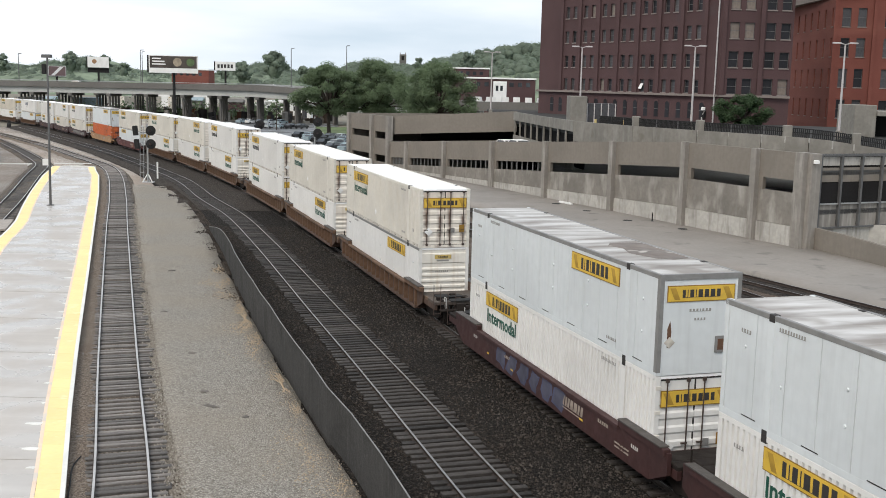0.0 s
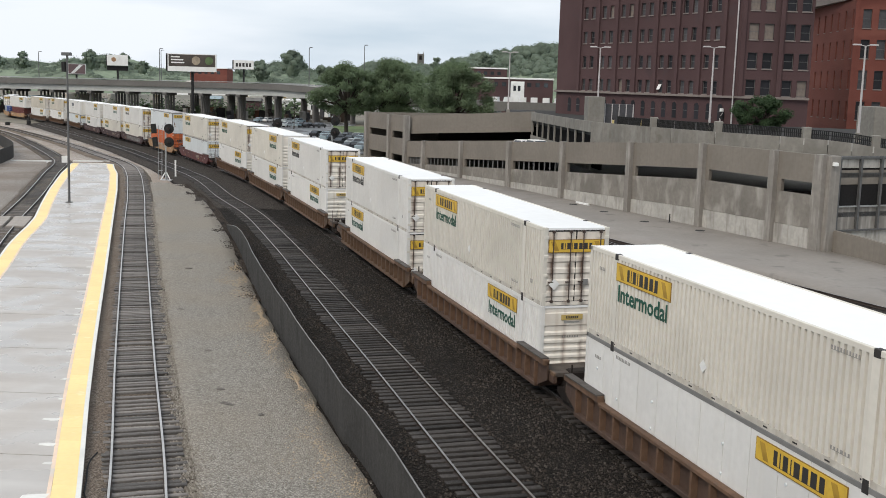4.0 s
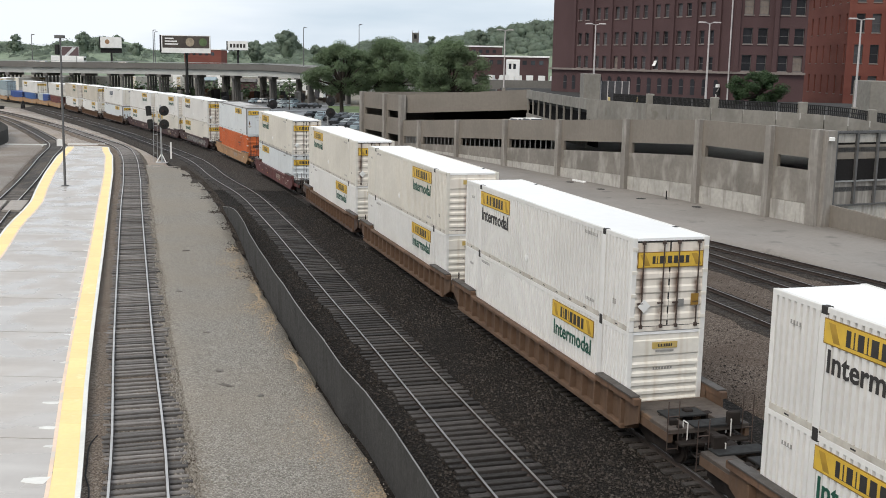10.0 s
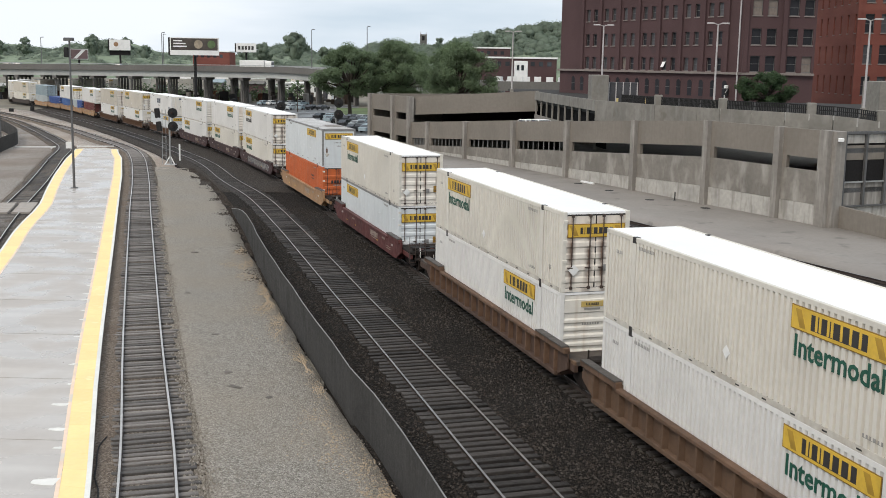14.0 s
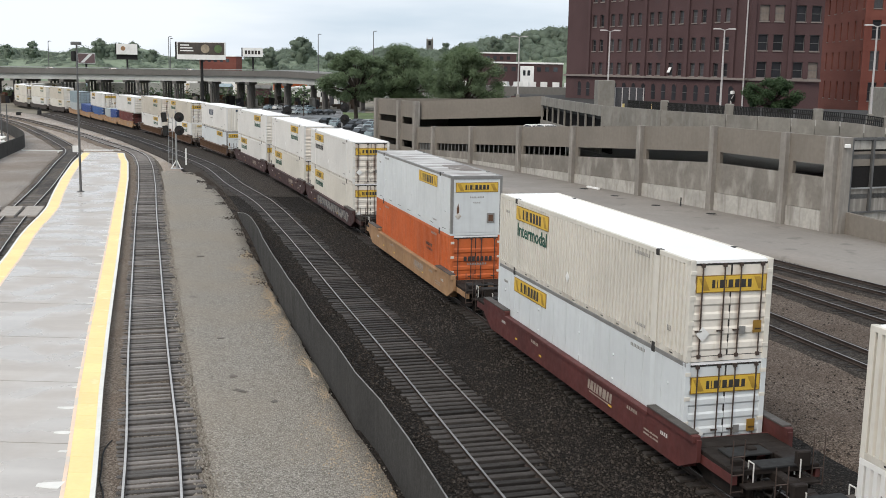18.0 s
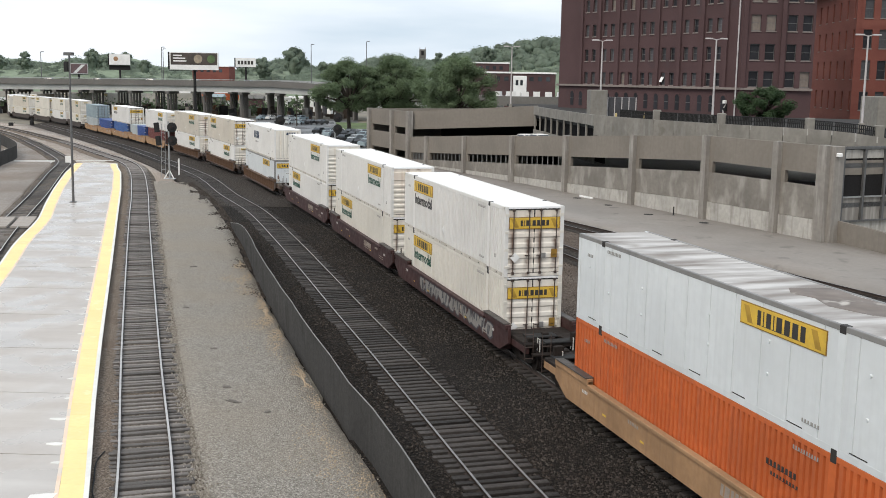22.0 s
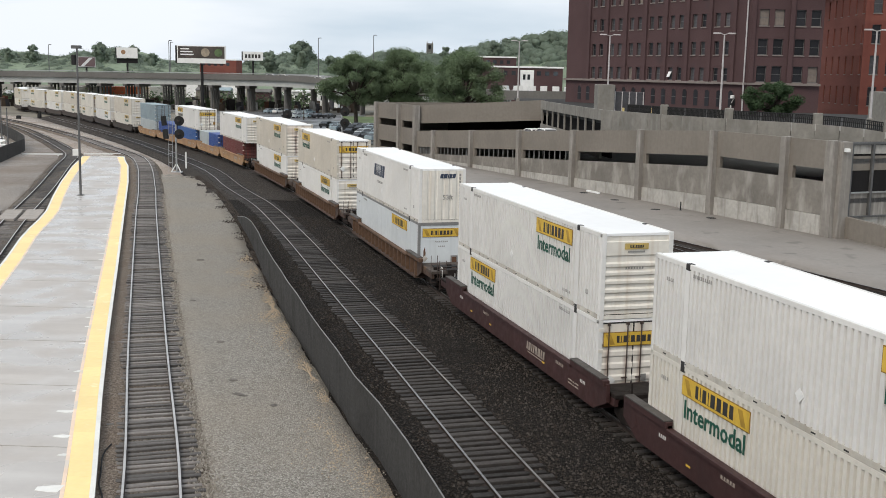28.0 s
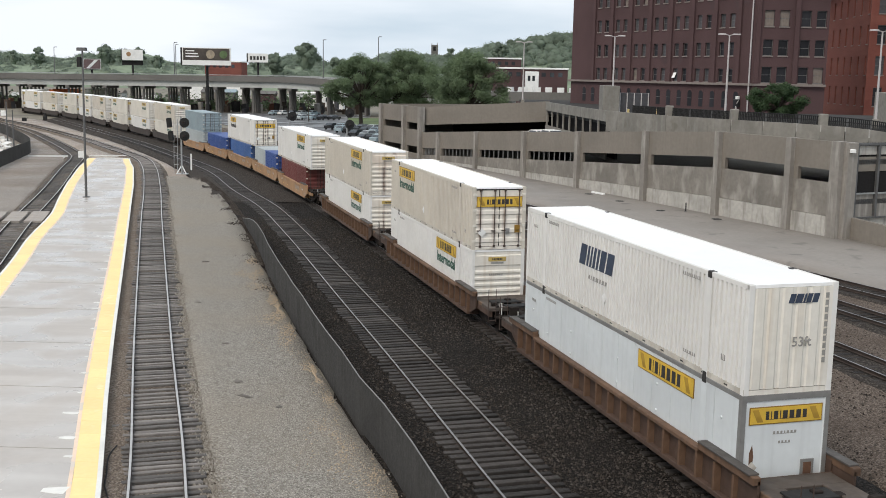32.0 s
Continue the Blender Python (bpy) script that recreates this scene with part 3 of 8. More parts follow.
def build_stones():
    """Loose ballast stones lying over the bed where the camera looks from nearest."""
    rnd = random.Random(77)
    g = Geo()
    for _ in range(52000):
        y = 22 + 62 * rnd.random() ** 1.5
        a = float(np.interp(y, [p[1] for p in SECOND], [p[0] for p in SECOND]))
        x = a + rnd.uniform(-3.5, 7.0) if rnd.random() < 0.8 else a + rnd.uniform(7, 24)
        if abs(x - a) < 0.95 and rnd.random() < 0.7:
            continue
        s = rnd.uniform(0.022, 0.06)
        n = len(g.v)
        z = -0.2 if x - a < 9.5 else -0.27
        c, q = math.cos(rnd.uniform(0, 6.28)), math.sin(rnd.uniform(0, 6.28))
        g.v += [(x + s * c, y + s * q, z), (x - s * q, y + s * c * 0.8, z + 0.01), (x - s * c * 0.8, y - s * q, z), (x + s * q, y - s * c, z), (x + s * 0.2 * c, y + 0.2 * s, z + s * rnd.uniform(0.7, 1.2))]
        g.f += [(n, n + 1, n + 4), (n + 1, n + 2, n + 4), (n + 2, n + 3, n + 4), (n + 3, n, n + 4)]
    tagged(put("loose_ballast", g.mesh("loose_ballast", STONE_LOOSE)), "loose dark crushed stones lying on the track bed", "stones", kind="stuff")
    g = Geo()
    for _ in range(7000):
        y = 22 + 60 * rnd.random() ** 1.4
        l = float(np.interp(y, [p[1] for p in SIDING], [p[0] for p in SIDING])) + 1.9
        r = float(np.interp(y, [p[1] for p in STRIP_EDGE], [p[0] for p in STRIP_EDGE])) - 0.2
        x, s = rnd.uniform(l, r), rnd.uniform(0.012, 0.034)
        n, z = len(g.v), -0.16
        g.v += [(x + s, y, z), (x, y + s, z), (x - s, y, z), (x, y - s, z), (x, y, z + s * rnd.uniform(0.8, 1.3))]
        g.f += [(n, n + 1, n + 4), (n + 1, n + 2, n + 4), (n + 2, n + 3, n + 4), (n + 3, n, n + 4)]
    tagged(put("loose_gravel", g.mesh("loose_gravel", PEBBLE)), "pale pebbles scattered on the gravel strip", "stones", kind="stuff")
    g = Geo()
    for _ in range(9000):
        y = 22 + 75 * rnd.random() ** 1.5
        x = float(np.interp(y, [p[1] for p in SIDING], [p[0] for p in SIDING])) + 1.5 + rnd.gauss(0, 0.2)
        s, n, z = rnd.uniform(0.02, 0.055), len(g.v), -0.19
        g.v += [(x + s, y, z), (x, y + s, z), (x - s, y, z), (x, y - s, z), (x, y, z + 0.03 + s * rnd.uniform(0.5, 0.9))]
        g.f += [(n, n + 1, n + 4), (n + 1, n + 2, n + 4), (n + 2, n + 3, n + 4), (n + 3, n, n + 4)]
    tagged(put("spilled_gravel", g.mesh("spilled_gravel", PEBBLE)), "pale gravel spilled over the tie ends of the siding", "stones", kind="stuff")
    g = Geo()
    for _ in range(6500):
        y = 24 + 42 * rnd.random() ** 1.3
        r = float(np.interp(y, [p[1] for p in STRIP_EDGE], [p[0] for p in STRIP_EDGE]))
        x = r - 0.3 - abs(rnd.gauss(0.2, 0.45 + 0.35 * math.sin(y * 0.45) + 0.15 * math.sin(y * 1.7)))
        s, n, z = rnd.uniform(0.02, 0.05), len(g.v), -0.16
        g.v += [(x + s, y, z), (x, y + s, z), (x - s, y, z), (x, y - s, z), (x, y, z + s * rnd.uniform(0.5, 0.9))]
        g.f += [(n, n + 1, n + 4), (n + 1, n + 2, n + 4), (n + 2, n + 3, n + 4), (n + 3, n, n + 4)]
    tagged(put("sand_drift", g.mesh("sand_drift", SAND)), "tan dry sand and grit drifted against the fence", "sand", kind="stuff")


    g = Geo()
    for _ in range(9000):
        y = 52 + 62 * rnd.random()
        r = float(np.interp(y, [p[1] for p in STRIP_EDGE], [p[0] for p in STRIP_EDGE]))
        x = r + 0.35 - abs(rnd.gauss(0.0, 0.32 + 0.26 * math.sin(y * 0.8) + 0.16 * math.sin(y * 2.3)))
        s, n, z = rnd.uniform(0.04, 0.11), len(g.v), -0.17
        g.v += [(x + s, y, z), (x, y + s, z), (x - s, y, z), (x, y - s, z), (x, y, z + s * rnd.uniform(0.4, 0.8))]
        g.f += [(n, n + 1, n + 4), (n + 1, n + 2, n + 4), (n + 2, n + 3, n + 4), (n + 3, n, n + 4)]
    tagged(put("spilled_ballast", g.mesh("spilled_ballast", STONE_LOOSE)), "dark ballast spilled over the edge of the gravel strip", "stones", kind="stuff")


def build_tracks():
    far = lambda line, off: [p for p in shift(line, off) if p[1] < 300]
    bed("ballast_bed", far(SECOND, -3.7), [p for p in beside_main(4.4, 3, 290)], -0.2, BALLAST, "dark crushed-stone ballast under the main tracks", "ballast", cols=14)
    bed("dusty_ballast", [p for p in far(SECOND, -3.4) if p[1] > 92], [p for p in beside_main(3.9, 92, 285)], -0.155, DUSTY_BALLAST, "dusty brown-grey ballast round the far curve", "ballast", rough=0.012, cols=10)
    bed("yard_bed", [p for p in beside_main(4.2, 3, 230)], [p for p in beside_main(24, 3, 230)], -0.27, YARD, "brown dirt and cinders between the yard tracks", "ground", cols=14)
    bed("siding_bed", far(SIDING, -2.1), far(SIDING, 2.3), -0.2, stones("siding_ballast", [(0.18, 0.15, 0.122), (0.23, 0.195, 0.162), (0.11, 0.09, 0.073), (0.3, 0.265, 0.225)], 18.0, 0.8, 0.3, (0.16, 0.118, 0.088), joint=0.55), "grey-brown gravel bed of the platform siding", "ballast", cols=5)
    bed("gravel_strip", [p for p in far(SIDING, 1.32) if p[1] < 116], STRIP_EDGE, -0.15, GRAVEL, "pale compacted gravel strip between siding and fence", "gravel", cols=10)
    bed("west_gravel", [(x - 90, y) for x, y in far(PLATFORM_TRACK, -2)], far(PLATFORM_TRACK, -1.5), -0.2, PALE_GRAVEL, "pale gravel ground west of the platform track", "gravel", cols=12)
    bed("gravel_point", [p for p in far(PLATFORM_TRACK, 1.3) if p[1] > 128], [p for p in far(SIDING, -1.6) if p[1] > 130], -0.2, PALE_GRAVEL, "pale gravel between the two converging tracks", "gravel", cols=4)
    bed("west_bed", far(PLATFORM_TRACK, -1.8), far(PLATFORM_TRACK, 1.7), -0.18, MATS["siding_ballast"], "grey gravel bed of the west track", "ballast", cols=5)
    bed("gravel_far", [p for p in far(SIDING, 1.5) if p[1] > 112], [p for p in far(SECOND, -3.3) if p[1] > 112], -0.16, PALE_GRAVEL, "pale gravel beyond the signal", "gravel", cols=5)
    bed("dirt_verge", far(SIDING, -2.15), far(SIDING, -0.78), -0.1, stones("brown_dirt", [(0.22, 0.175, 0.138), (0.27, 0.222, 0.178), (0.15, 0.118, 0.093), (0.34, 0.29, 0.24)], 20.0, 0.8, 0.35, (0.2, 0.145, 0.108), joint=0.65), "brown dirt and fine gravel along the platform edge", "dirt", cols=5, sink=0.12, rough=0.02)
    for nm, ln in (("third", THIRD), ("fourth", FOURTH), ("fifth", FIFTH)):
        bed(nm + "_track_bed", far(ln, -1.7), far(ln, 1.7), -0.2, DUSTY_BALLAST, "grey-brown cinders under a yard track", "ballast", cols=6, sink=0.12)
    # darker stone colour between the ties; the bed's name seeds its unevenness
    bed("oily_cribs", far(SECOND, -1.5), far(SECOND, 1.5), -0.185, CRIB_BALLAST, "darker ballast between the ties of the main track", "ballast", cols=6, sink=0.1)


def build_rails():
    track("track_1", SIDING, "old siding with weathered grey timber ties beside the platform", TIE_GREY, -0.13, (20, 128), 3, 0.1, RAIL_DULL, 1.3, 0.1, 0.37)
    track("track_2", SECOND, "empty main track with dark creosoted ties and bright rails", TIE, -0.1, (22, 128), 4, 0.07, every=0.44)
    track("track_3", MAIN, "main track under the moving freight train", TIE, -0.15, seed=5)
    track("track_4", THIRD, "dark yard track beyond the train", TIE_BLACK, -0.192, (36, 62), seed=6, head=RAIL_TOP)
    track("track_5", FOURTH, "dark yard turnout track", TIE_BLACK, -0.192, (44, 58), seed=7, head=RAIL_TOP)
    track("track_6", FIFTH, "dark yard track along the service road", TIE_BLACK, -0.192, (46, 66), seed=8, head=RAIL_TOP)
    track("track_7", PLATFORM_TRACK, "platform track curving in from the west", TIE_GREY, -0.16, (70, 92), 9, 0.1, RAIL_DULL)


# ---- the freight train ----
def travelled(t):
    """Metres that the train has come down the line after t seconds; it slows a little."""
    return 8.6575 * t - 0.023218 * t * t + 0.00027343 * t ** 3


MOVING = []          # things that run on the freight track: object, metres up the line at the start, height
CARS_ON_BRIDGE = []
CL, CW, CH = 16.15, 2.59, 2.896
ON_SIDE = Matrix(((0, 0, 1, 0), (1, 0, 0, 0), (0, 1, 0, 0), (0, 0, 0, 1)))
ON_END = Matrix(((-1, 0, 0, 0), (0, 0, 1, 0), (0, 1, 0, 0), (0, 0, 0, 1)))

DIRT = (0.3, 0.24, 0.18)
BOX_PAINT = {
    "white": mat("box_white", (0.715, 0.703, 0.675), 0.55, fine=4.0, broad=0.3, amount=0.1, bump=0.02, streak=0.13, streak_color=(0.5, 0.46, 0.4), vary=0.05),
    "cream": mat("box_cream", (0.66, 0.628, 0.56), 0.6, fine=4.0, broad=0.3, amount=0.12, bump=0.02, streak=0.16, streak_color=(0.46, 0.4, 0.32), vary=0.05),
    "beige": mat("box_beige", (0.58, 0.535, 0.46), 0.6, fine=4.0, broad=0.3, amount=0.12, bump=0.02, streak=0.18, streak_color=(0.38, 0.32, 0.25), vary=0.05),
    "plate": mat("box_plate", (0.655, 0.685, 0.692), 0.42, fine=3.0, broad=0.25, amount=0.1, bump=0.03, streak=0.25, streak_color=(0.44, 0.45, 0.45), vary=0.03),
    "black": mat("car_black", (0.02, 0.021, 0.023), 0.3, fine=4.0, broad=0.3, amount=0.1, bump=0.0),
    "orange": mat("box_orange", (0.56, 0.125, 0.03), 0.6, fine=4.0, broad=0.3, amount=0.2, bump=0.05, streak=0.4, streak_color=(0.28, 0.09, 0.05)),
    "maroon": mat("box_maroon", (0.15, 0.035, 0.03), 0.6, fine=4.0, broad=0.3, amount=0.2, bump=0.05, streak=0.3),
    "blue": mat("box_blue", (0.045, 0.12, 0.33), 0.55, fine=4.0, broad=0.3, amount=0.2, bump=0.05, streak=0.25, streak_color=(0.2, 0.22, 0.28)),
    "deep_blue": mat("box_deep_blue", (0.03, 0.075, 0.27), 0.55, fine=4.0, broad=0.3, amount=0.2, bump=0.05, streak=0.25, streak_color=(0.15, 0.17, 0.26)),
    "grey": mat("box_grey", (0.27, 0.34, 0.37), 0.6, fine=4.0, broad=0.3, amount=0.15, bump=0.05, streak=0.3, streak_color=(0.2, 0.21, 0.21)),
    "pale": mat("box_pale", (0.42, 0.46, 0.47), 0.6, fine=4.0, broad=0.3, amount=0.15, bump=0.05, streak=0.3, streak_color=(0.3, 0.3, 0.29)),
}
END_RUST = mat("end_rusted_white", (0.77, 0.72, 0.64), 0.7, fine=4.0, broad=0.5, amount=0.12, bump=0.1, streak=0.25, streak_color=(0.45, 0.3, 0.2), bands=(0.2, 0.95, (0.1, 0.05, 0.032), (0.46, 0.28, 0.17)))
END_SOILED = mat("end_soiled_white", (0.78, 0.735, 0.66), 0.65, fine=4.0, broad=0.5, amount=0.12, bump=0.08, streak=0.28, streak_color=(0.5, 0.39, 0.28), bands=(0.13, 0.6, (0.2, 0.12, 0.08), (0.52, 0.4, 0.29)))
END_DUSTY = mat("end_dusty_white", (0.74, 0.705, 0.635), 0.65, fine=4.0, broad=0.5, amount=0.12, bump=0.08, streak=0.4, streak_color=(0.5, 0.4, 0.29))
RAIL_DIRTY = mat("dirty_bottom_rail", (0.6, 0.565, 0.5), 0.7, fine=5.0, broad=0.8, amount=0.25, bump=0.08, streak=0.5, streak_color=(0.3, 0.24, 0.18), streak_size=(4, 2.2, 1), streak_from=0.45)
ROOF_WHITE = mat("roof_white", (0.84, 0.84, 0.83), 0.5, fine=3.0, broad=0.25, amount=0.05, bump=0.02, vary=0.03)
ROOF_STAINED = mat("roof_stained", (0.58, 0.565, 0.545), 0.45, fine=2.0, broad=0.25, amount=0.1, bump=0.02, streak=0.95, streak_color=(0.2, 0.172, 0.148), streak_size=(0.3, 1.6, 1), streak_from=0.38, spots=(0.45, 0.58, (0.3, 0.275, 0.25)))
SIGN_YELLOW = mat("sign_yellow", (0.68, 0.44, 0.055), 0.55, fine=4.0, broad=0.8, amount=0.18, bump=0.02, streak=0.4, streak_color=(0.4, 0.25, 0.06))
SIGN_BROWN = mat("sign_brown", (0.43, 0.26, 0.035), 0.55, fine=4.0, broad=0.8, amount=0.25, bump=0.02)
SIGN_FADED = mat("sign_faded", (0.55, 0.4, 0.12), 0.6, fine=4.0, broad=0.8, amount=0.25, bump=0.02, streak=0.5, streak_color=(0.42, 0.35, 0.2))
INK = mat("ink_dark", (0.035, 0.032, 0.03), 0.6, fine=5.0, broad=1.0, amount=0.2, bump=0.0)
INK_BROWN = mat("ink_mustard", (0.27, 0.15, 0.02), 0.6, fine=5.0, broad=1.0, amount=0.2, bump=0.0)
INK_GREEN = mat("ink_green", (0.012, 0.085, 0.055), 0.6, fine=5.0, broad=1.0, amount=0.2, bump=0.0)
INK_NAVY = mat("ink_navy", (0.035, 0.05, 0.085), 0.6, fine=5.0, broad=1.0, amount=0.2, bump=0.0)
INK_FADED = mat("ink_faded", (0.3, 0.29, 0.27), 0.7, fine=5.0, broad=1.0, amount=0.2, bump=0.0)
RUBBER = mat("dark_seal", (0.03, 0.027, 0.025), 0.8, fine=5.0, broad=1.0, amount=0.3, bump=0.05)
BAR_STEEL = mat("lock_bar", (0.085, 0.06, 0.05), 0.6, 0.3, fine=5.0, broad=1.0, amount=0.3, bump=0.1)
TRIM_GREY = mat("trim_grey", (0.27, 0.265, 0.255), 0.5, 0.3, fine=5.0, broad=0.8, amount=0.2, bump=0.05)
WELL_PAINT = {
    "edge": mat("well_rust_edge", (0.15, 0.085, 0.05), 0.8, fine=4.0, broad=0.6, amount=0.35, bump=0.15, streak=0.6, streak_color=(0.07, 0.045, 0.034)),
    "plate": mat("well_rust_plate", (0.085, 0.068, 0.056), 0.75, fine=4.0, broad=0.6, amount=0.4, bump=0.2, spots=(1.1, 0.58, (0.14, 0.085, 0.05))),
    "brown": mat("well_brown", (0.092, 0.054, 0.037), 0.75, fine=4.0, broad=0.6, amount=0.3, bump=0.15, streak=0.5, streak_color=(0.06, 0.035, 0.026), vary=0.1),
    "tan": mat("well_tan", (0.13, 0.077, 0.046), 0.75, fine=4.0, broad=0.6, amount=0.25, bump=0.15, streak=0.5, streak_color=(0.08, 0.048, 0.034), vary=0.06),
    "sand": mat("well_sand", (0.4, 0.235, 0.12), 0.75, fine=4.0, broad=0.6, amount=0.25, bump=0.15, streak=0.4, streak_color=(0.2, 0.12, 0.07), vary=0.05),
    "dusty": mat("well_dusty", (0.06, 0.045, 0.038), 0.8, fine=4.0, broad=0.6, amount=0.3, bump=0.1, streak=0.4, streak_color=(0.1, 0.085, 0.07), vary=0.1),
    "red": mat("well_red", (0.115, 0.03, 0.026), 0.65, fine=4.0, broad=0.6, amount=0.3, bump=0.1, streak=0.4, streak_color=(0.07, 0.024, 0.02), vary=0.06),
    "maroon": mat("well_maroon", (0.052, 0.02, 0.018), 0.65, fine=4.0, broad=0.6, amount=0.25, bump=0.1, streak=0.35, streak_color=(0.06, 0.022, 0.02), vary=0.06),
}
GRIME = mat("grimy_steel", (0.03, 0.024, 0.021), 0.8, 0.2, fine=4.0, broad=0.8, amount=0.4, bump=0.2, spec=0.2)
WALKWAY = mat("walkway_plate", (0.09, 0.08, 0.072), 0.6, 0.3, fine=5.0, broad=0.8, amount=0.3, bump=0.2)
STENCIL = mat("stencil_white", (0.62, 0.6, 0.57), 0.7, fine=5.0, broad=1.0, amount=0.2, bump=0.0)
STENCIL_WORN = mat("stencil_worn", (0.36, 0.3, 0.25), 0.75, fine=5.0, broad=1.0, amount=0.35, bump=0.0)
SPRAY = {"pale": mat("spray_pale", (0.26, 0.245, 0.225), 0.6, fine=3.0, amount=0.2), "blue": mat("spray_blue", (0.075, 0.085, 0.15), 0.6, fine=3.0, amount=0.3, broad=1.0), "faded": mat("spray_faded", (0.085, 0.085, 0.12), 0.6, fine=3.0, amount=0.3, broad=1.0), "dark": mat("spray_dark", (0.05, 0.05, 0.06), 0.6, fine=3.0, amount=0.2)}
KEPT = {}


def kept(key, make):
    if key not in KEPT:
        KEPT[key] = make()
    return KEPT[key]


def bars(widths, height, gap, m, lean=0.0, thick=0.004):
    """A row of plain upright bars, centred, that stand for a maker's mark or for writing that cannot be read."""
    g, x = Geo(), -(sum(widths) + gap * (len(widths) - 1)) / 2
    outline = []
    for w in widths:
        h = height / 2
        outline += [(x - lean * h, -h + 0.012), (x + lean * h, h), (x + w + lean * h, h), (x + w - lean * h, -h + 0.012)]
        x += w + gap
    outline += [(outline[-1][0], -height / 2), (outline[0][0], -height / 2)]
    return solid(g.prism(outline[::-1], "z", 0.0, thick), "mark", m)


def corrugated(length, height, m, pitch=0.235, depth=0.085):
    """A folded steel side: upright folds along y, outer face at x = 0."""
    n = max(6, round((length - 0.36) / pitch))
    p = (length - 0.36) / n
    out, y = [], -(length - 0.36) / 2
    for i in range(n):
        out += [(-depth, y), (-depth, y + 0.2 * p), (0, y + 0.32 * p), (0, y + 0.88 * p)]
        y += p
    out.append((-depth, y))
    inner = [(-depth - 0.02, y), (-depth - 0.02, -(length - 0.36) / 2)]
    return solid(Geo().prism(out + inner, "z", 0.15, height - 0.11), "side_wall", m)


def plate_wall(length, height, m):
    """A smooth riveted plate side with narrow upright joints."""
    n = max(4, round((length - 0.36) / 1.22))
    p = (length - 0.36) / n
    out, y = [], -(length - 0.36) / 2
    for i in range(n):
        out += [(-0.03, y), (-0.03, y + 0.022), (-0.004, y + 0.026), (-0.004, y + p - 0.004)]
        y += p
    out.append((-0.03, y))
    return solid(Geo().prism(out + [(-0.09, y), (-0.09, -(length - 0.36) / 2)], "z", 0.15, height - 0.11), "side_wall", m)


def yellow_sign(parent, m, width, height, plain=False):
    face = SIGN_FADED if plain else SIGN_YELLOW
    sign = put("name_board", kept(("board", width, height, plain), lambda: solid(Geo().box(-width / 2, width / 2, -height / 2, height / 2, -0.012, 0.012), "name_board", face)), parent, m, "yellow name board with dark lettering bars")
    up = Matrix.Translation((0, 0, 0.0125))
    k = min(height * 0.72, width * 0.11)
    if not plain:
        put("border", kept(("border", width, height), lambda: solid(Geo().box(-width / 2 - 0.025, width / 2 + 0.025, -height / 2 - 0.025, height / 2 + 0.025, -0.012, 0.004), "border", INK_BROWN)), sign, label="thin dark border")
    put("mark", kept(("mark", width, height), lambda: bars([k * 0.4, k * 0.1, k * 0.52, k * 0.1, k * 0.6, k * 0.58, k * 0.6, k * 0.5], k * 0.98, k * 0.26, INK)), sign, up)
    if plain:
        return sign
    put("flash", kept(("flash", width, height), lambda: bars([height * 0.42], height * 0.8, 0.1, SIGN_BROWN, -0.45)), sign, up @ Matrix.Translation((-width * 0.4, 0, 0)))
    put("flash", kept(("flash", width, height), None), sign, up @ Matrix.Translation((width * 0.4, 0, 0)))
    return sign


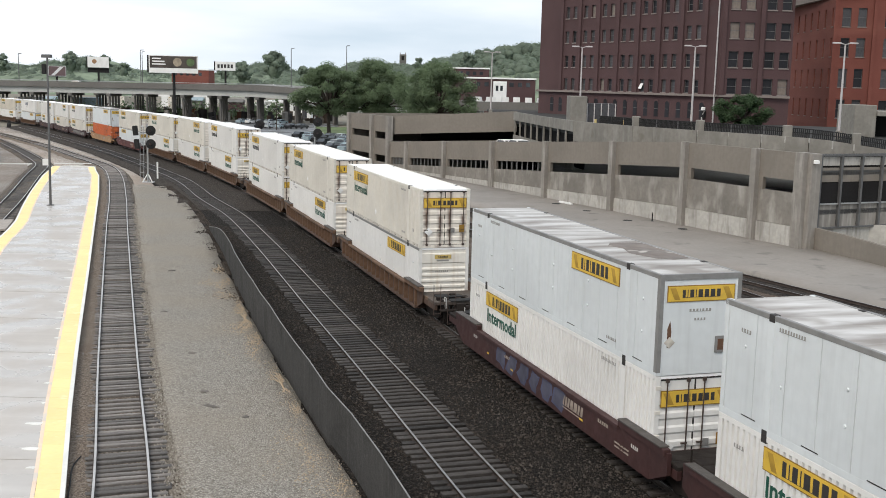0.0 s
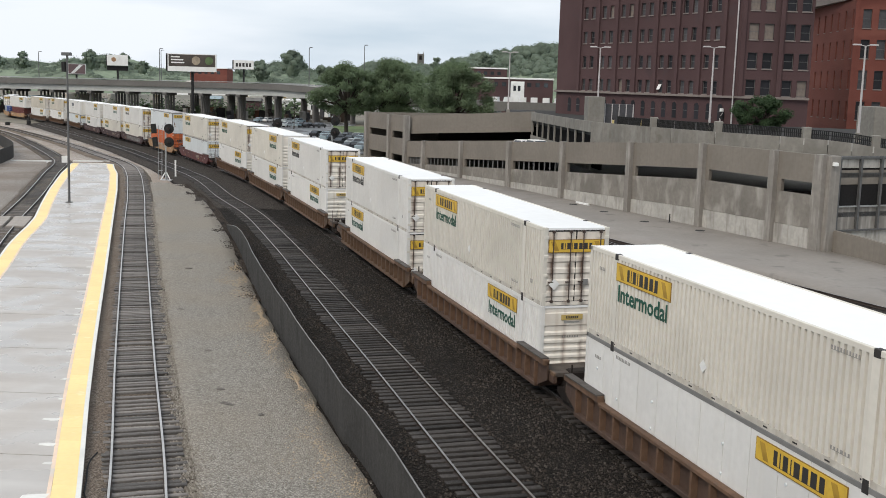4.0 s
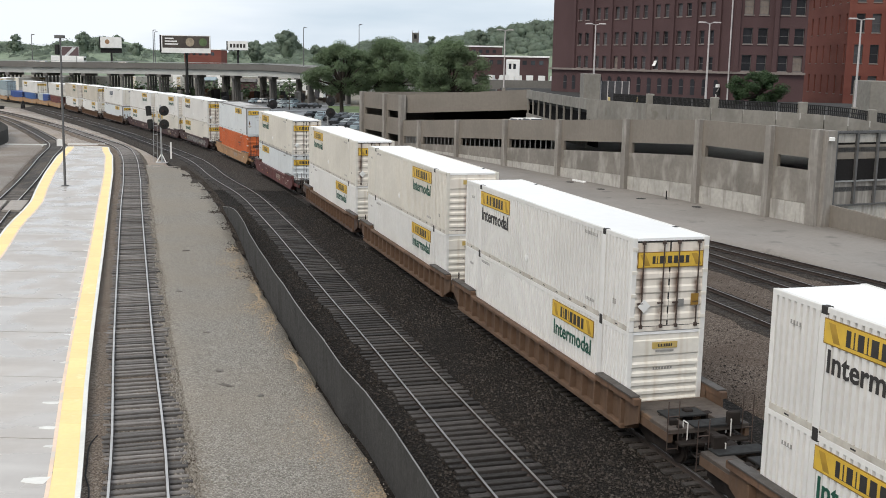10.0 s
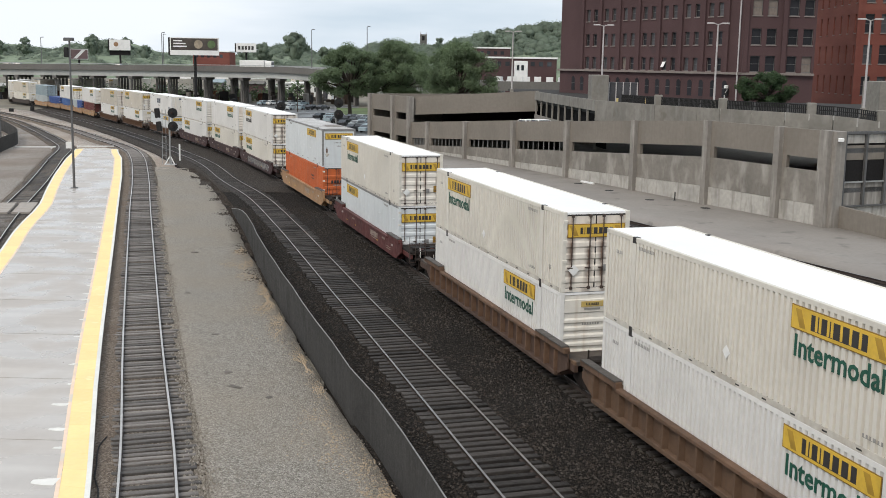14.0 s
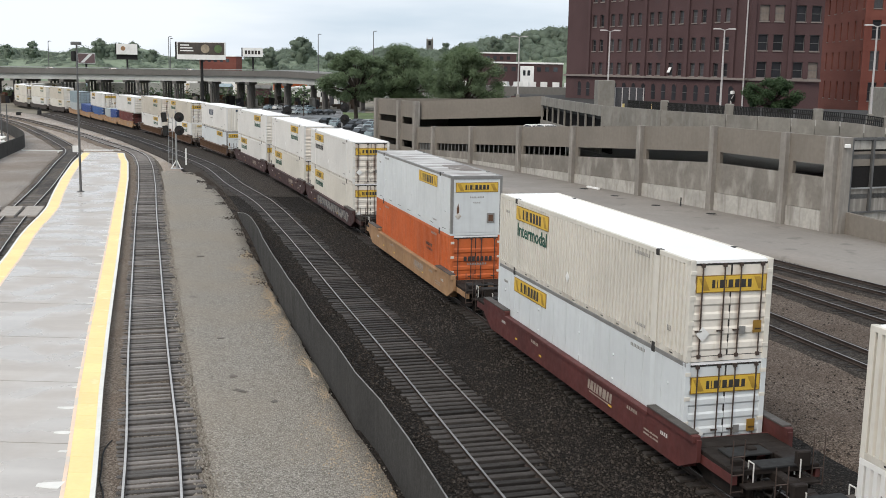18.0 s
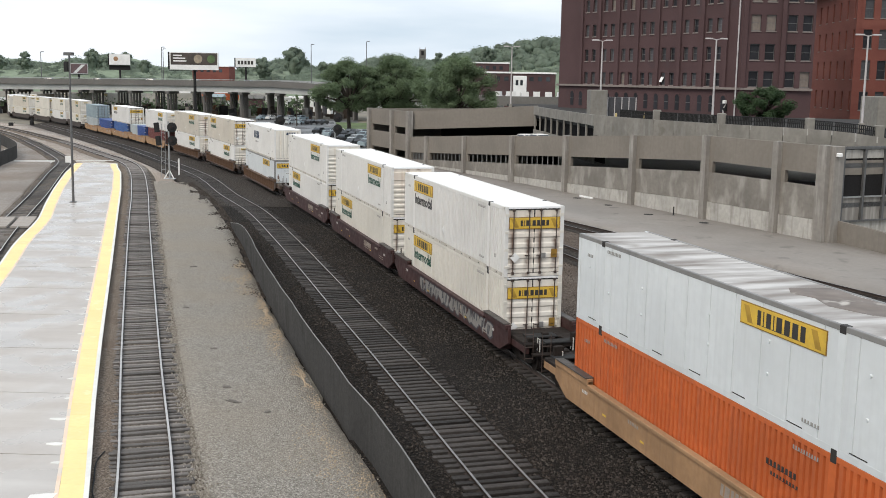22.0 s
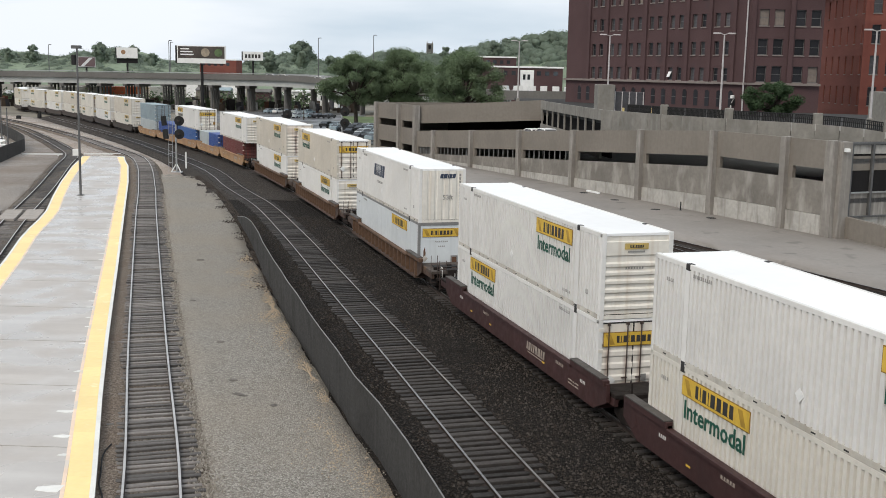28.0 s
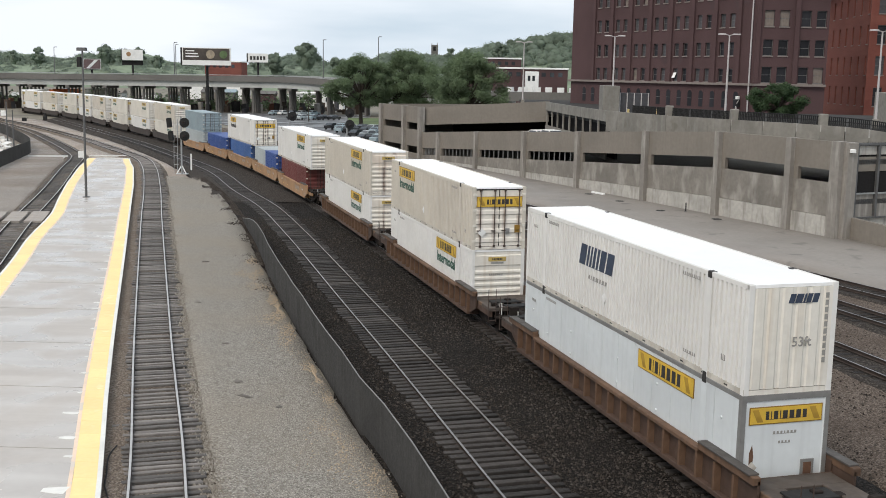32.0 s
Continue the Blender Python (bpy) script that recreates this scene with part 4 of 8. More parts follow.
def door_end(box, H, paint, sign=True, light=False):
    """Two doors with pressed ribs, lock bars and hinges; the end faces down the line."""
    face = CW / 2 - 0.1

    def leaf():
        out = [(-0.03, 0.14), (0.03, 0.14)]
        for i in range(5):
            z = 0.3 + i * (H - 0.75) / 5
            out += [(0.03, z), (0.066, z + 0.06), (0.066, z + 0.2), (0.03, z + 0.26)]
        return solid(Geo().prism(out + [(0.03, H - 0.12), (-0.03, H - 0.12)], "x", -0.585, 0.585), "door", paint)
    for sx in (-0.595, 0.595):
        d = put("door", kept(("leaf", H, paint.name), leaf), box, Matrix.Translation((sx, CL_OF[box] / 2 - 0.07, 0)))
        for bx in (-0.36, 0.32):
            put("lock_bar", kept(("bar", H), lambda: solid(Geo().tube((0, 0.085, 0.1), (0, 0.085, H - 0.1), 0.022, sides=6).box(-0.05, 0.05, 0.05, 0.11, 0.1, 0.2).box(-0.05, 0.05, 0.05, 0.11, H - 0.2, H - 0.1).box(-0.04, 0.16, 0.07, 0.11, 0.86, 0.9), "lock_bar", BAR_STEEL)), d, Matrix.Translation((bx, 0, 0)))
        for i in range(0 if light else 4):
            put("hinge", kept("hinge", lambda: solid(Geo().block(-0.09, 0.09, 0.0, 0.09, 0, 0.11, 0.01), "hinge", BOX_PAINT["cream"])), d, Matrix.Translation((0.6 if sx > 0 else -0.6, 0, 0.35 + i * (H - 0.75) / 3)))
    y = CL_OF[box] / 2
    put("door_seal", kept(("seal", H), lambda: solid(Geo().box(-1.21, 1.21, -0.1, -0.03, H - 0.15, H - 0.09).box(-1.21, 1.21, -0.1, -0.03, 0.125, 0.155).box(-0.024, 0.024, -0.1, -0.03, 0.12, H - 0.12).box(-1.225, -1.175, -0.1, -0.03, 0.12, H - 0.12).box(1.175, 1.225, -0.1, -0.03, 0.12, H - 0.12), "door_seal", RUBBER)), box, Matrix.Translation((0, y, 0)))
    if sign:
        yellow_sign(box, Matrix.Translation((0, y + 0.0, H - 0.68)) @ ON_END, 2.16, 0.44, light)
    if sign and not light:
        put("placard", kept("placard", lambda: solid(Geo().box(-0.13, 0.13, -0.18, 0.18, 0, 0.01), "placard", INK_BROWN)), box, Matrix.Translation((-0.87, y + 0.03, 0.95)) @ ON_END, "small yellow warning placard")
        put("diamond", kept("diamond", lambda: solid(Geo().box(-0.15, 0.15, -0.15, 0.15, 0, 0.01), "diamond", WHITE)), box, Matrix.Translation((0.84, y + 0.03, 0.8)) @ ON_END @ pose(0, 0, 0, 0, 0, 45), "white diamond placard holder")
        put("data_plate", kept("data_plate", lambda: solid(Geo().box(-0.1, 0.1, -0.12, 0.12, 0, 0.01), "data_plate", TRIM_GREY)), box, Matrix.Translation((-0.4, y + 0.03, 0.86)) @ ON_END, "grey data plate")


CL_OF = {}


def ribbed_end(box, H, paint, sign=True, light=False):
    y = CL_OF[box] / 2

    def wall():
        out = [(-0.09, 0.12), (-0.055, 0.12)]
        for i in range(6):
            z = 0.28 + i * 0.29
            out += [(-0.055, z), (0.0, z + 0.05), (0.0, z + 0.14), (-0.055, z + 0.2)]
        return solid(Geo().prism(out + [(-0.055, 2.12), (-0.015, 2.15), (-0.015, H - 0.3), (-0.055, H - 0.27), (-0.055, H - 0.1), (-0.09, H - 0.1)], "x", -1.13, 1.13), "front_wall", paint)
    put("front_wall", kept(("ribs", H, paint.name), wall), box, Matrix.Translation((0, y, 0)))
    if sign:
        yellow_sign(box, Matrix.Translation((0.05, y + 0.005, H - 0.45)) @ ON_END, 0.85, 0.2, True)
        put("caption", kept("caption", lambda: bars([0.62], 0.06, 0.1, INK_FADED)), box, Matrix.Translation((0.05, y + 0.002, H - 0.63)) @ ON_END)
        put("number_stencil", kept("number_stencil", lambda: bars([0.05] * 7, 0.08, 0.05, INK_FADED)), box, Matrix.Translation((0.1, y + 0.003, 1.72)) @ ON_END)


def plain_end(box, H, paint, sign=True, light=False, vent=True):
    y = CL_OF[box] / 2
    put("front_wall", kept(("plain", H, paint.name), lambda: solid(Geo().box(-1.2, 1.2, -0.09, -0.012, 0.12, H - 0.1), "front_wall", paint)), box, Matrix.Translation((0, y, 0)))
    for x in (-CW / 2 + 0.06, CW / 2 - 0.06):
        put("edge_trim", kept(("trim", H), lambda: solid(Geo().box(-0.055, 0.072, -0.15, 0.012, 0.1, H + 0.002), "edge_trim", TRIM_GREY)), box, Matrix.Translation((x, y, 0)), "grey corner trim")
    put("head_trim", kept("head_trim", lambda: solid(Geo().box(-1.2, 1.2, -0.1, 0.01, -0.16, 0.004), "head_trim", TRIM_GREY)), box, Matrix.Translation((0, y, H)))
    if sign:
        yellow_sign(box, Matrix.Translation((0.0, y + 0.005, H - 0.55)) @ ON_END, 2.1, 0.42)
    put("number_stencil", kept("plain_numbers", lambda: bars([0.06, 0.06, 0.06, 0.03, 0.06, 0.06, 0.06], 0.08, 0.05, INK_FADED)), box, Matrix.Translation((0, y - 0.008, 1.86)) @ ON_END)
    put("number_stencil", kept("plain_numbers_small", lambda: bars([0.05] * 4, 0.07, 0.05, INK_FADED)), box, Matrix.Translation((0, y - 0.008, 1.6)) @ ON_END)
    if vent:
        put("vent_box", kept("vent_box", lambda: solid(Geo().box(-0.19, 0.19, -0.01, 0.03, 0.6, 1.08), "vent_box", TRIM_GREY)), box, Matrix.Translation((-0.72, y, 0)), "grey vent hatch")
        put("vent_grille", kept("vent_grille", lambda: solid(Geo().box(-0.12, 0.12, 0.0, 0.034, 0.68, 1.0), "vent_grille", RUST)), box, Matrix.Translation((-0.72, y, 0)), "rusty grille")
        for i, (x, z, m) in enumerate(((0.93, 0.95, RAIL_DIRTY),)):
            put("diamond", kept(("end_diamond", m.name), lambda: solid(Geo().box(-0.12, 0.12, -0.12, 0.12, 0, 0.01), "diamond", m)), box, Matrix.Translation((x, y - 0.01, z)) @ ON_END @ pose(0, 0, 0, 0, 0, 45 if i < 2 else 20), "worn placard holder")
        put("rust_streak", kept("rust_streak", lambda: solid(Geo().prism([(-0.05, -0.35), (0.04, -0.3), (0.07, 0.1), (0.02, 0.42), (-0.06, 0.2)], "z", 0, 0.006), "rust_streak", RUST)), box, Matrix.Translation((0.95, y - 0.012, 1.15)) @ ON_END, "brown rust streak")


def container(label, paint="white", wall="fold", sign=None, end="door", end_paint=None, roof=ROOF_WHITE, length=CL, height=CH, script="green", words=True, light=False):
    """One shipping container, its floor at z = 0, its front towards +y; signs on its right side, which the camera sees."""
    p = BOX_PAINT[paint]
    box = thing("shipping_container", label, "shipping container", "containers on the train")
    CL_OF[box] = length
    H, hl = height, length / 2
    maker = corrugated if wall == "fold" else plate_wall
    w = kept((wall, length, H, paint), lambda: maker(length, H, p))
    put("side_wall", w, box, Matrix.Translation((CW / 2, 0, 0)))
    put("side_wall", w, box, pose(-CW / 2, 0, 0, 0, 0, 180))
    put("roof", kept(("roof", length, H, roof.name), lambda: solid(Geo().box(-CW / 2 + 0.05, CW / 2 - 0.05, -hl + 0.03, hl - 0.03, H - 0.1, H - 0.015), "roof", roof)), box)
    put("floor", kept(("floor", length), lambda: solid(Geo().box(-CW / 2 + 0.05, CW / 2 - 0.05, -hl + 0.05, hl - 0.05, 0.02, 0.16), "floor", GRIME)), box)
    put("rear_wall", kept(("rear", length, H, paint), lambda: solid(Geo().box(-CW / 2 + 0.08, CW / 2 - 0.08, -hl + 0.01, -hl + 0.07, 0.12, H - 0.08), "rear_wall", p)), box)
    rail_p = TRIM_GREY if wall == "plate" else p
    for sx in (-1, 1):
        put("top_rail", kept(("top", length, rail_p.name), lambda: solid(Geo().block(-0.05, 0.05, -hl, hl, -0.13, 0, 0.012), "top_rail", rail_p)), box, Matrix.Translation((sx * (CW / 2 - 0.048), 0, H)))
        put("bottom_rail", kept(("low", length, paint), lambda: solid(Geo().box(-0.05, 0.05, -hl, hl, 0, 0.16), "bottom_rail", RAIL_DIRTY if paint in ("white", "cream", "beige") and wall == "fold" else p)), box, Matrix.Translation((sx * (CW / 2 - 0.05), 0, 0)))
        for sy in (-1, 1):
            put("corner_post", kept(("post", H, paint), lambda: solid(Geo().block(-0.085, 0.085, -0.085, 0.085, 0, H, 0.015), "corner_post", p)), box, Matrix.Translation((sx * (CW / 2 - 0.083), sy * (hl - 0.083), 0)))
            if length > 13 and (sx > 0 or not light):
                post = put("load_post", kept(("mid", H, paint), lambda: solid(Geo().box(-0.1, 0.005, -0.13, 0.13, 0, H - 0.17), "load_post", p)), box, Matrix.Translation((sx * CW / 2, sy * 6.1, 0)) @ pose(0, 0, 0, 0, 0, 0 if sx > 0 else 180))
                put("corner_casting", kept(("cast", H), lambda: solid(Geo().block(-0.16, 0.012, -0.11, 0.11, H - 0.175, H + 0.006, 0.012), "corner_casting", RUBBER)), post, label="dark steel lifting casting")
                if not light and sx > 0:
                    put("corner_casting", kept("cast_low", lambda: solid(Geo().block(-0.16, 0.012, -0.11, 0.11, -0.006, 0.13, 0.012), "corner_casting", RUBBER)), post, label="dark steel lifting casting")
    ep = end_paint or (END_DUSTY if end == "ribs" else p)
    put("end_sill", kept(("end_sill", ep.name), lambda: solid(Geo().box(-CW / 2 + 0.17, CW / 2 - 0.17, -0.13, -0.012, 0.0, 0.135), "end_sill", ep)), box, Matrix.Translation((0, hl, 0)))
    if end == "bare":
        put("front_wall", kept(("folded_end", H, ep.name), lambda: corrugated(2.76, H, ep, 0.4, 0.03)), box, pose(0, hl, 0, 0, 0, 90))
    else:
        {"door": door_end, "ribs": ribbed_end, "plain": plain_end}[end](box, H, ep, paint in ("white", "cream", "beige", "plate"), light)
    face = CW / 2 + 0.012
    if sign is not None:
        y = -4.3 if sign == "far" else 3.85
        yellow_sign(box, Matrix.Translation((face, y, H - 0.52)) @ ON_SIDE, 3.45, 0.52, light)
        if words:
            ink = INK_GREEN if script == "green" else INK
            put("lettering", kept(("word", script), lambda: text_mesh("Intermodal", 0.52, ink, 0.014)), box, Matrix.Translation((face - 0.005, y, H - 1.2)) @ ON_SIDE, "painted word in " + ("dark green" if script == "green" else "black") + " letters")
    if length > 13 and not light:
        put("number_stencil", kept("side_numbers", lambda: bars([0.055] * 4 + [0.05] * 6, 0.1, 0.05, INK_FADED)), box, Matrix.Translation((CW / 2 + 0.002, 5.1, H - 0.3)) @ ON_SIDE)
        put("number_stencil", kept("side_numbers", None), box, Matrix.Translation((CW / 2 + 0.002, -5.3, H - 0.28)) @ ON_SIDE)
        put("notice_stencil", kept("notice", lambda: bars([0.05, 0.06, 0.05, 0.09, 0.05, 0.06], 0.09, 0.06, INK_FADED)), box, Matrix.Translation((CW / 2 + 0.002, 5.2, 0.42)) @ ON_SIDE)
        put("notice_stencil", kept("notice_small", lambda: bars([0.05, 0.06, 0.05, 0.06], 0.1, 0.06, INK_FADED)), box, Matrix.Translation((CW / 2 + 0.002, -7.1, H - 0.62)) @ ON_SIDE)
        if wall != "fold":
            for i, (y, z) in enumerate(((7.1, 2.05), (7.1, 1.1), (3.4, 1.9), (3.4, 1.1), (0.6, 1.95), (0.6, 1.15), (-3.3, 1.9), (-3.3, 1.1), (-7.1, 1.9), (-5.6, 1.3))):
                put("bolt_cap", kept("bolt_cap", lambda: solid(Geo().tube((-0.03, 0, 0), (0.03, 0, 0), 0.05, 0.035, 12), "bolt_cap", BOX_PAINT["plate"])), box, Matrix.Translation((CW / 2, y, z)), "round bolt cap" if i == 0 else "")
            for y in (6.9, 4.6, 2.2, 0.0, -2.2, -4.4, -6.8):
                put("drain_slot", kept("drain_slot", lambda: solid(Geo().box(-0.02, 0.004, -0.3, 0.3, 0.2, 0.225), "drain_slot", RUBBER)), box, Matrix.Translation((CW / 2, y, 0)))
        if wall == "fold" and paint != "orange":
            for i in range(13):
                put("lashing_slot", kept("lashing_slot", lambda: solid(Geo().box(-0.03, 0.003, -0.09, 0.09, 0.05, 0.09), "lashing_slot", RUBBER)), box, Matrix.Translation((CW / 2, -7.2 + i * 1.2, 0)))
            put("diamond_mark", kept("bracket_mark", lambda: bars([0.05, 0.03, 0.05], 0.16, 0.04, INK_FADED)), box, Matrix.Translation((CW / 2 + 0.002, 7.0, 0.75)) @ ON_SIDE)
        if wall == "fold":
            d = put("diamond", kept("diamond_side", lambda: solid(Geo().box(-0.13, 0.13, -0.13, 0.13, 0, 0.012), "diamond", WHITE)), box, Matrix.Translation((CW / 2 + 0.002, -0.6, 0.78)) @ ON_SIDE @ pose(0, 0, 0, 0, 0, 45), "white diamond placard holder")
    return box


def bogie(car, y):
    """A four-wheel truck under the car at y."""
    b = put("bogie", kept("bolster", lambda: solid(Geo().block(-1.05, 1.05, -0.2, 0.2, 0.42, 0.7, 0.04), "bogie", GRIME)), car, Matrix.Translation((0, y, 0)))
    side = lambda: solid(Geo().prism([(-1.15, 0.38), (-0.7, 0.22), (0.7, 0.22), (1.15, 0.38), (1.15, 0.56), (0.75, 0.62), (0.4, 0.74), (-0.4, 0.74), (-0.75, 0.62), (-1.15, 0.56)], "x", -0.07, 0.07), "side_frame", GRIME)
    wheels = lambda: solid(Geo().tube((-0.78, 0, 0.42), (-0.71, 0, 0.42), 0.46, 0.42, 20).tube((-0.86, 0, 0.42), (-0.78, 0, 0.42), 0.42, 0.42, 20).tube((0.71, 0, 0.42), (0.78, 0, 0.42), 0.42, 0.46, 20).tube((0.78, 0, 0.42), (0.86, 0, 0.42), 0.42, 0.42, 20).tube((-1.02, 0, 0.42), (1.02, 0, 0.42), 0.08, 0.08, 10), "wheelset", GRIME)
    for sx in (-0.98, 0.98):
        put("side_frame", kept("side_frame", side), b, Matrix.Translation((sx, 0, 0)))
    for sy in (-0.87, 0.87):
        put("wheelset", kept("wheelset", wheels), b, Matrix.Translation((0, sy, 0)))


def well_car(label, paint, ribbed, front, rear, half=8.3, spray=None, reach=9.75, tip=11.55, light=False):
    """One well unit, its rail level at z = 0. front and rear: 'joint' (shared truck) or 'end' (own truck and coupler)."""
    p = WELL_PAINT[paint]
    car = thing("well_car", label, "railway car", "well cars of the train")
    for sx in (-1, 1):
        flip = pose(0, 0, 0, 0, 0, 0 if sx > 0 else 180)
        if ribbed:
            side = lambda: solid(Geo().box(1.31, 1.335, -half, half, 0.36, 1.22).box(1.31, 1.335, half - 1.9, half, 1.22, 1.4).box(1.31, 1.335, -half, -half + 1.9, 1.22, 1.4).prism([(-half - 0.9, 0.75), (-half, 0.36), (-half, 1.4), (-half - 0.9, 1.4)], "x", 1.36, 1.42).prism([(half, 0.36), (half + 0.9, 0.75), (half + 0.9, 1.4), (half, 1.4)], "x", 1.36, 1.42), "side_sheet", p)
            sh = put("side_sheet", kept(("sheet", paint, half), side), car, flip)
            n = round(2 * half / 0.98)
            for i in range(n + 1):
                put("rib", kept(("rib", paint), lambda: solid(Geo().prism([(1.33, -0.075), (1.52, -0.05), (1.52, 0.05), (1.33, 0.075)], "z", 0.42, 1.21), "rib", WELL_PAINT["edge"] if paint == "brown" else p)), sh, Matrix.Translation((0, -half + 0.1 + i * (2 * half - 0.2) / n, 0)))
            put("bottom_chord", kept(("chord", paint, half), lambda: solid(Geo().block(1.34, 1.53, -half, half, 0.3, 0.44, 0.02), "bottom_chord", p)), car, flip)
        else:
            side = lambda: solid(Geo().box(1.36, 1.49, -half, half, 0.32, 1.22).box(1.36, 1.49, half - 1.9, half, 1.22, 1.4).box(1.36, 1.49, -half, -half + 1.9, 1.22, 1.4).prism([(-half - 1.0, 0.78), (-half, 0.32), (-half, 1.4), (-half - 1.0, 1.4)], "x", 1.36, 1.485).prism([(half, 0.32), (half + 1.0, 0.78), (half + 1.0, 1.4), (half, 1.4)], "x", 1.36, 1.485), "side_sheet", p)
            sh = put("side_sheet", kept(("smooth", paint, half), side), car, flip)
            for y in (-half * 0.62, -half * 0.3, half * 0.45) if sx > 0 and not light else ():
                put("reflector", kept("reflector", lambda: solid(Geo().box(1.49, 1.5, -0.12, 0.12, 0.62, 0.68), "reflector", SIGN_YELLOW)), sh, Matrix.Translation((0, y, 0)))
            marked = sx > 0 and not light
            if marked:
                put("stencil", kept("stencil", lambda: bars([0.13, 0.22, 0.12, 0.14, 0.2, 0.24, 0.14, 0.16], 0.32, 0.075, STENCIL_WORN, 0.12)), sh, Matrix.Translation((1.492, 2.9, 0.9)) @ ON_SIDE)
                put("stencil", kept("stencil_line", lambda: bars([1.75], 0.035, 0.1, STENCIL_WORN)), sh, Matrix.Translation((1.492, 2.95, 0.66)) @ ON_SIDE)
                put("stencil", kept("stencil_pair", lambda: bars([0.1, 0.08, 0.1, 0.08, 0.1], 0.11, 0.06, STENCIL_WORN)), sh, Matrix.Translation((1.492, -3.1, 1.0)) @ ON_SIDE)
                put("stencil", kept("stencil_rows", lambda: bars([0.34, 0.1, 0.3], 0.05, 0.09, STENCIL_WORN)), sh, Matrix.Translation((1.492, 6.6, 0.72)) @ ON_SIDE)
                put("stencil", kept("stencil_rows", None), sh, Matrix.Translation((1.492, 6.6, 0.6)) @ ON_SIDE)
                put("stencil", kept("stencil_pair", None), sh, Matrix.Translation((1.492, 5.3, 1.02)) @ ON_SIDE)
            if marked:
                put("stencil", kept("stencil_small", lambda: bars([0.07, 0.06, 0.07, 0.07], 0.11, 0.05, STENCIL)), sh, Matrix.Translation((1.492, half - 0.9, 0.95)) @ ON_SIDE)
            if marked:
                put("stencil", kept("stencil_small", None), sh, Matrix.Translation((1.492, -half + 1.6, 0.98)) @ ON_SIDE)
        put("top_chord", kept(("top_chord", paint, half, ribbed), lambda: solid(Geo().block(1.33, 1.56, -half + 1.9, half - 1.9, 1.21, 1.32, 0.02).block(1.33, 1.56, half - 1.9, half + 0.9, 1.3, 1.5, 0.02).block(1.33, 1.56, -half - 0.9, -half + 1.9, 1.3, 1.5, 0.02), "top_chord", WELL_PAINT["edge"] if ribbed else p)), car, flip)
        for sy in () if light else (-1, 1):
            put("walkway", kept("walkway", lambda: solid(Geo().block(1.3, 1.6, -1.3, 1.3, 1.5, 1.545, 0.01), "walkway", WALKWAY)), car, pose(0, sy * (half - 0.55), 0) @ flip, "grey anti-slip plate")
    put("floor_frame", kept(("floor_frame", half), lambda: solid(Geo().box(-1.34, 1.34, -half, half, 0.27, 0.34), "floor_frame", GRIME)), car)
    for kind, sy in ((front, 1), (rear, -1)):
        turn = pose(0, 0, 0, 0, 0, 0 if sy > 0 else 180)
        y1 = reach - 0.2 if kind == "joint" else tip - 0.75

        def deck(y1=y1):
            g = Geo().block(-1.3, 1.3, half + 0.02, half + 0.75, 0.98, 1.1, 0.02)
            g.block(-1.3, -0.55, half + 0.75, y1 - 0.35, 0.98, 1.1, 0.02).block(0.55, 1.3, half + 0.75, y1 - 0.35, 0.98, 1.1, 0.02)
            g.block(-1.3, 1.3, y1 - 0.35, y1, 0.95, 1.1, 0.02)
            return solid(g, "end_deck", WELL_PAINT["plate"] if ribbed else GRIME)
        put("end_deck", kept(("deck", half, kind, ribbed), deck), car, turn)
        put("bulkhead", kept(("bulkhead", half, paint), lambda: solid(Geo().box(-1.34, 1.34, half, half + 0.06, 0.3, 1.1).box(-0.5, 0.5, half, half + 1.3, 0.62, 0.96), "bulkhead", p)), car, turn)
        for sx in (-1, 1):
            put("end_sill", kept(("sill", half, kind, paint), lambda: solid(Geo().box(-0.07, 0.07, half, y1, 0.72, 0.98), "end_sill", p)), car, turn @ Matrix.Translation((sx * 1.24, 0, 0)))
        if kind == "end" or sy < 0:
            bogie(car, sy * (tip - 1.9 if kind == "end" else reach))
        if kind == "end":
            put("coupler", kept("coupler", lambda: solid(Geo().block(-0.14, 0.14, -0.9, 0.1, 0.76, 1.0, 0.03).block(-0.22, 0.18, 0.0, 0.34, 0.72, 1.02, 0.05), "coupler", GRIME)), car, turn @ Matrix.Translation((0, tip - 0.3, 0)))
            for sx in (-1, 1):
                put("grab_rail", kept("grab", lambda: solid(Geo().tube((0, 0, 0.5), (0, 0, 1.95), 0.016, sides=6).tube((0.34, 0, 0.5), (0.34, 0, 1.95), 0.016, sides=6).tube((0, 0, 1.5), (0.34, 0, 1.5), 0.018, sides=6).tube((0, 0, 0.55), (0.34, 0, 0.55), 0.018, sides=6).tube((0, 0, 1.0), (0.34, 0, 1.0), 0.018, sides=6), "grab_rail", BAR_STEEL)), car, turn @ Matrix.Translation((sx * 1.2 - 0.17, y1 + 0.05, 0)))
            put("brake_platform", kept("brake", lambda: solid(Geo().block(-1.1, 1.1, 0, 0.35, 0.7, 0.76, 0.01).block(-0.95, -0.55, -0.1, 0.1, 1.1, 1.5, 0.03), "brake_platform", GRIME)), car, turn @ Matrix.Translation((0, y1, 0)))
            if not light:
                r = random.Random(4)
                for q in range(9):
                    x, y, z, w, k, h = r.uniform(-1.1, 1.0), r.uniform(-1.5, 0.15), r.uniform(0.8, 1.15), r.uniform(0.12, 0.3), r.uniform(0.5, 1.2), r.uniform(0.05, 0.28)
                    put("brake_part", kept(("brake_part", q), lambda: solid(Geo().block(x, x + w, y, y + w * k, z - 0.3, z + h, 0.03), "brake_part", GRIME)), car, turn @ Matrix.Translation((0, y1, 0)))
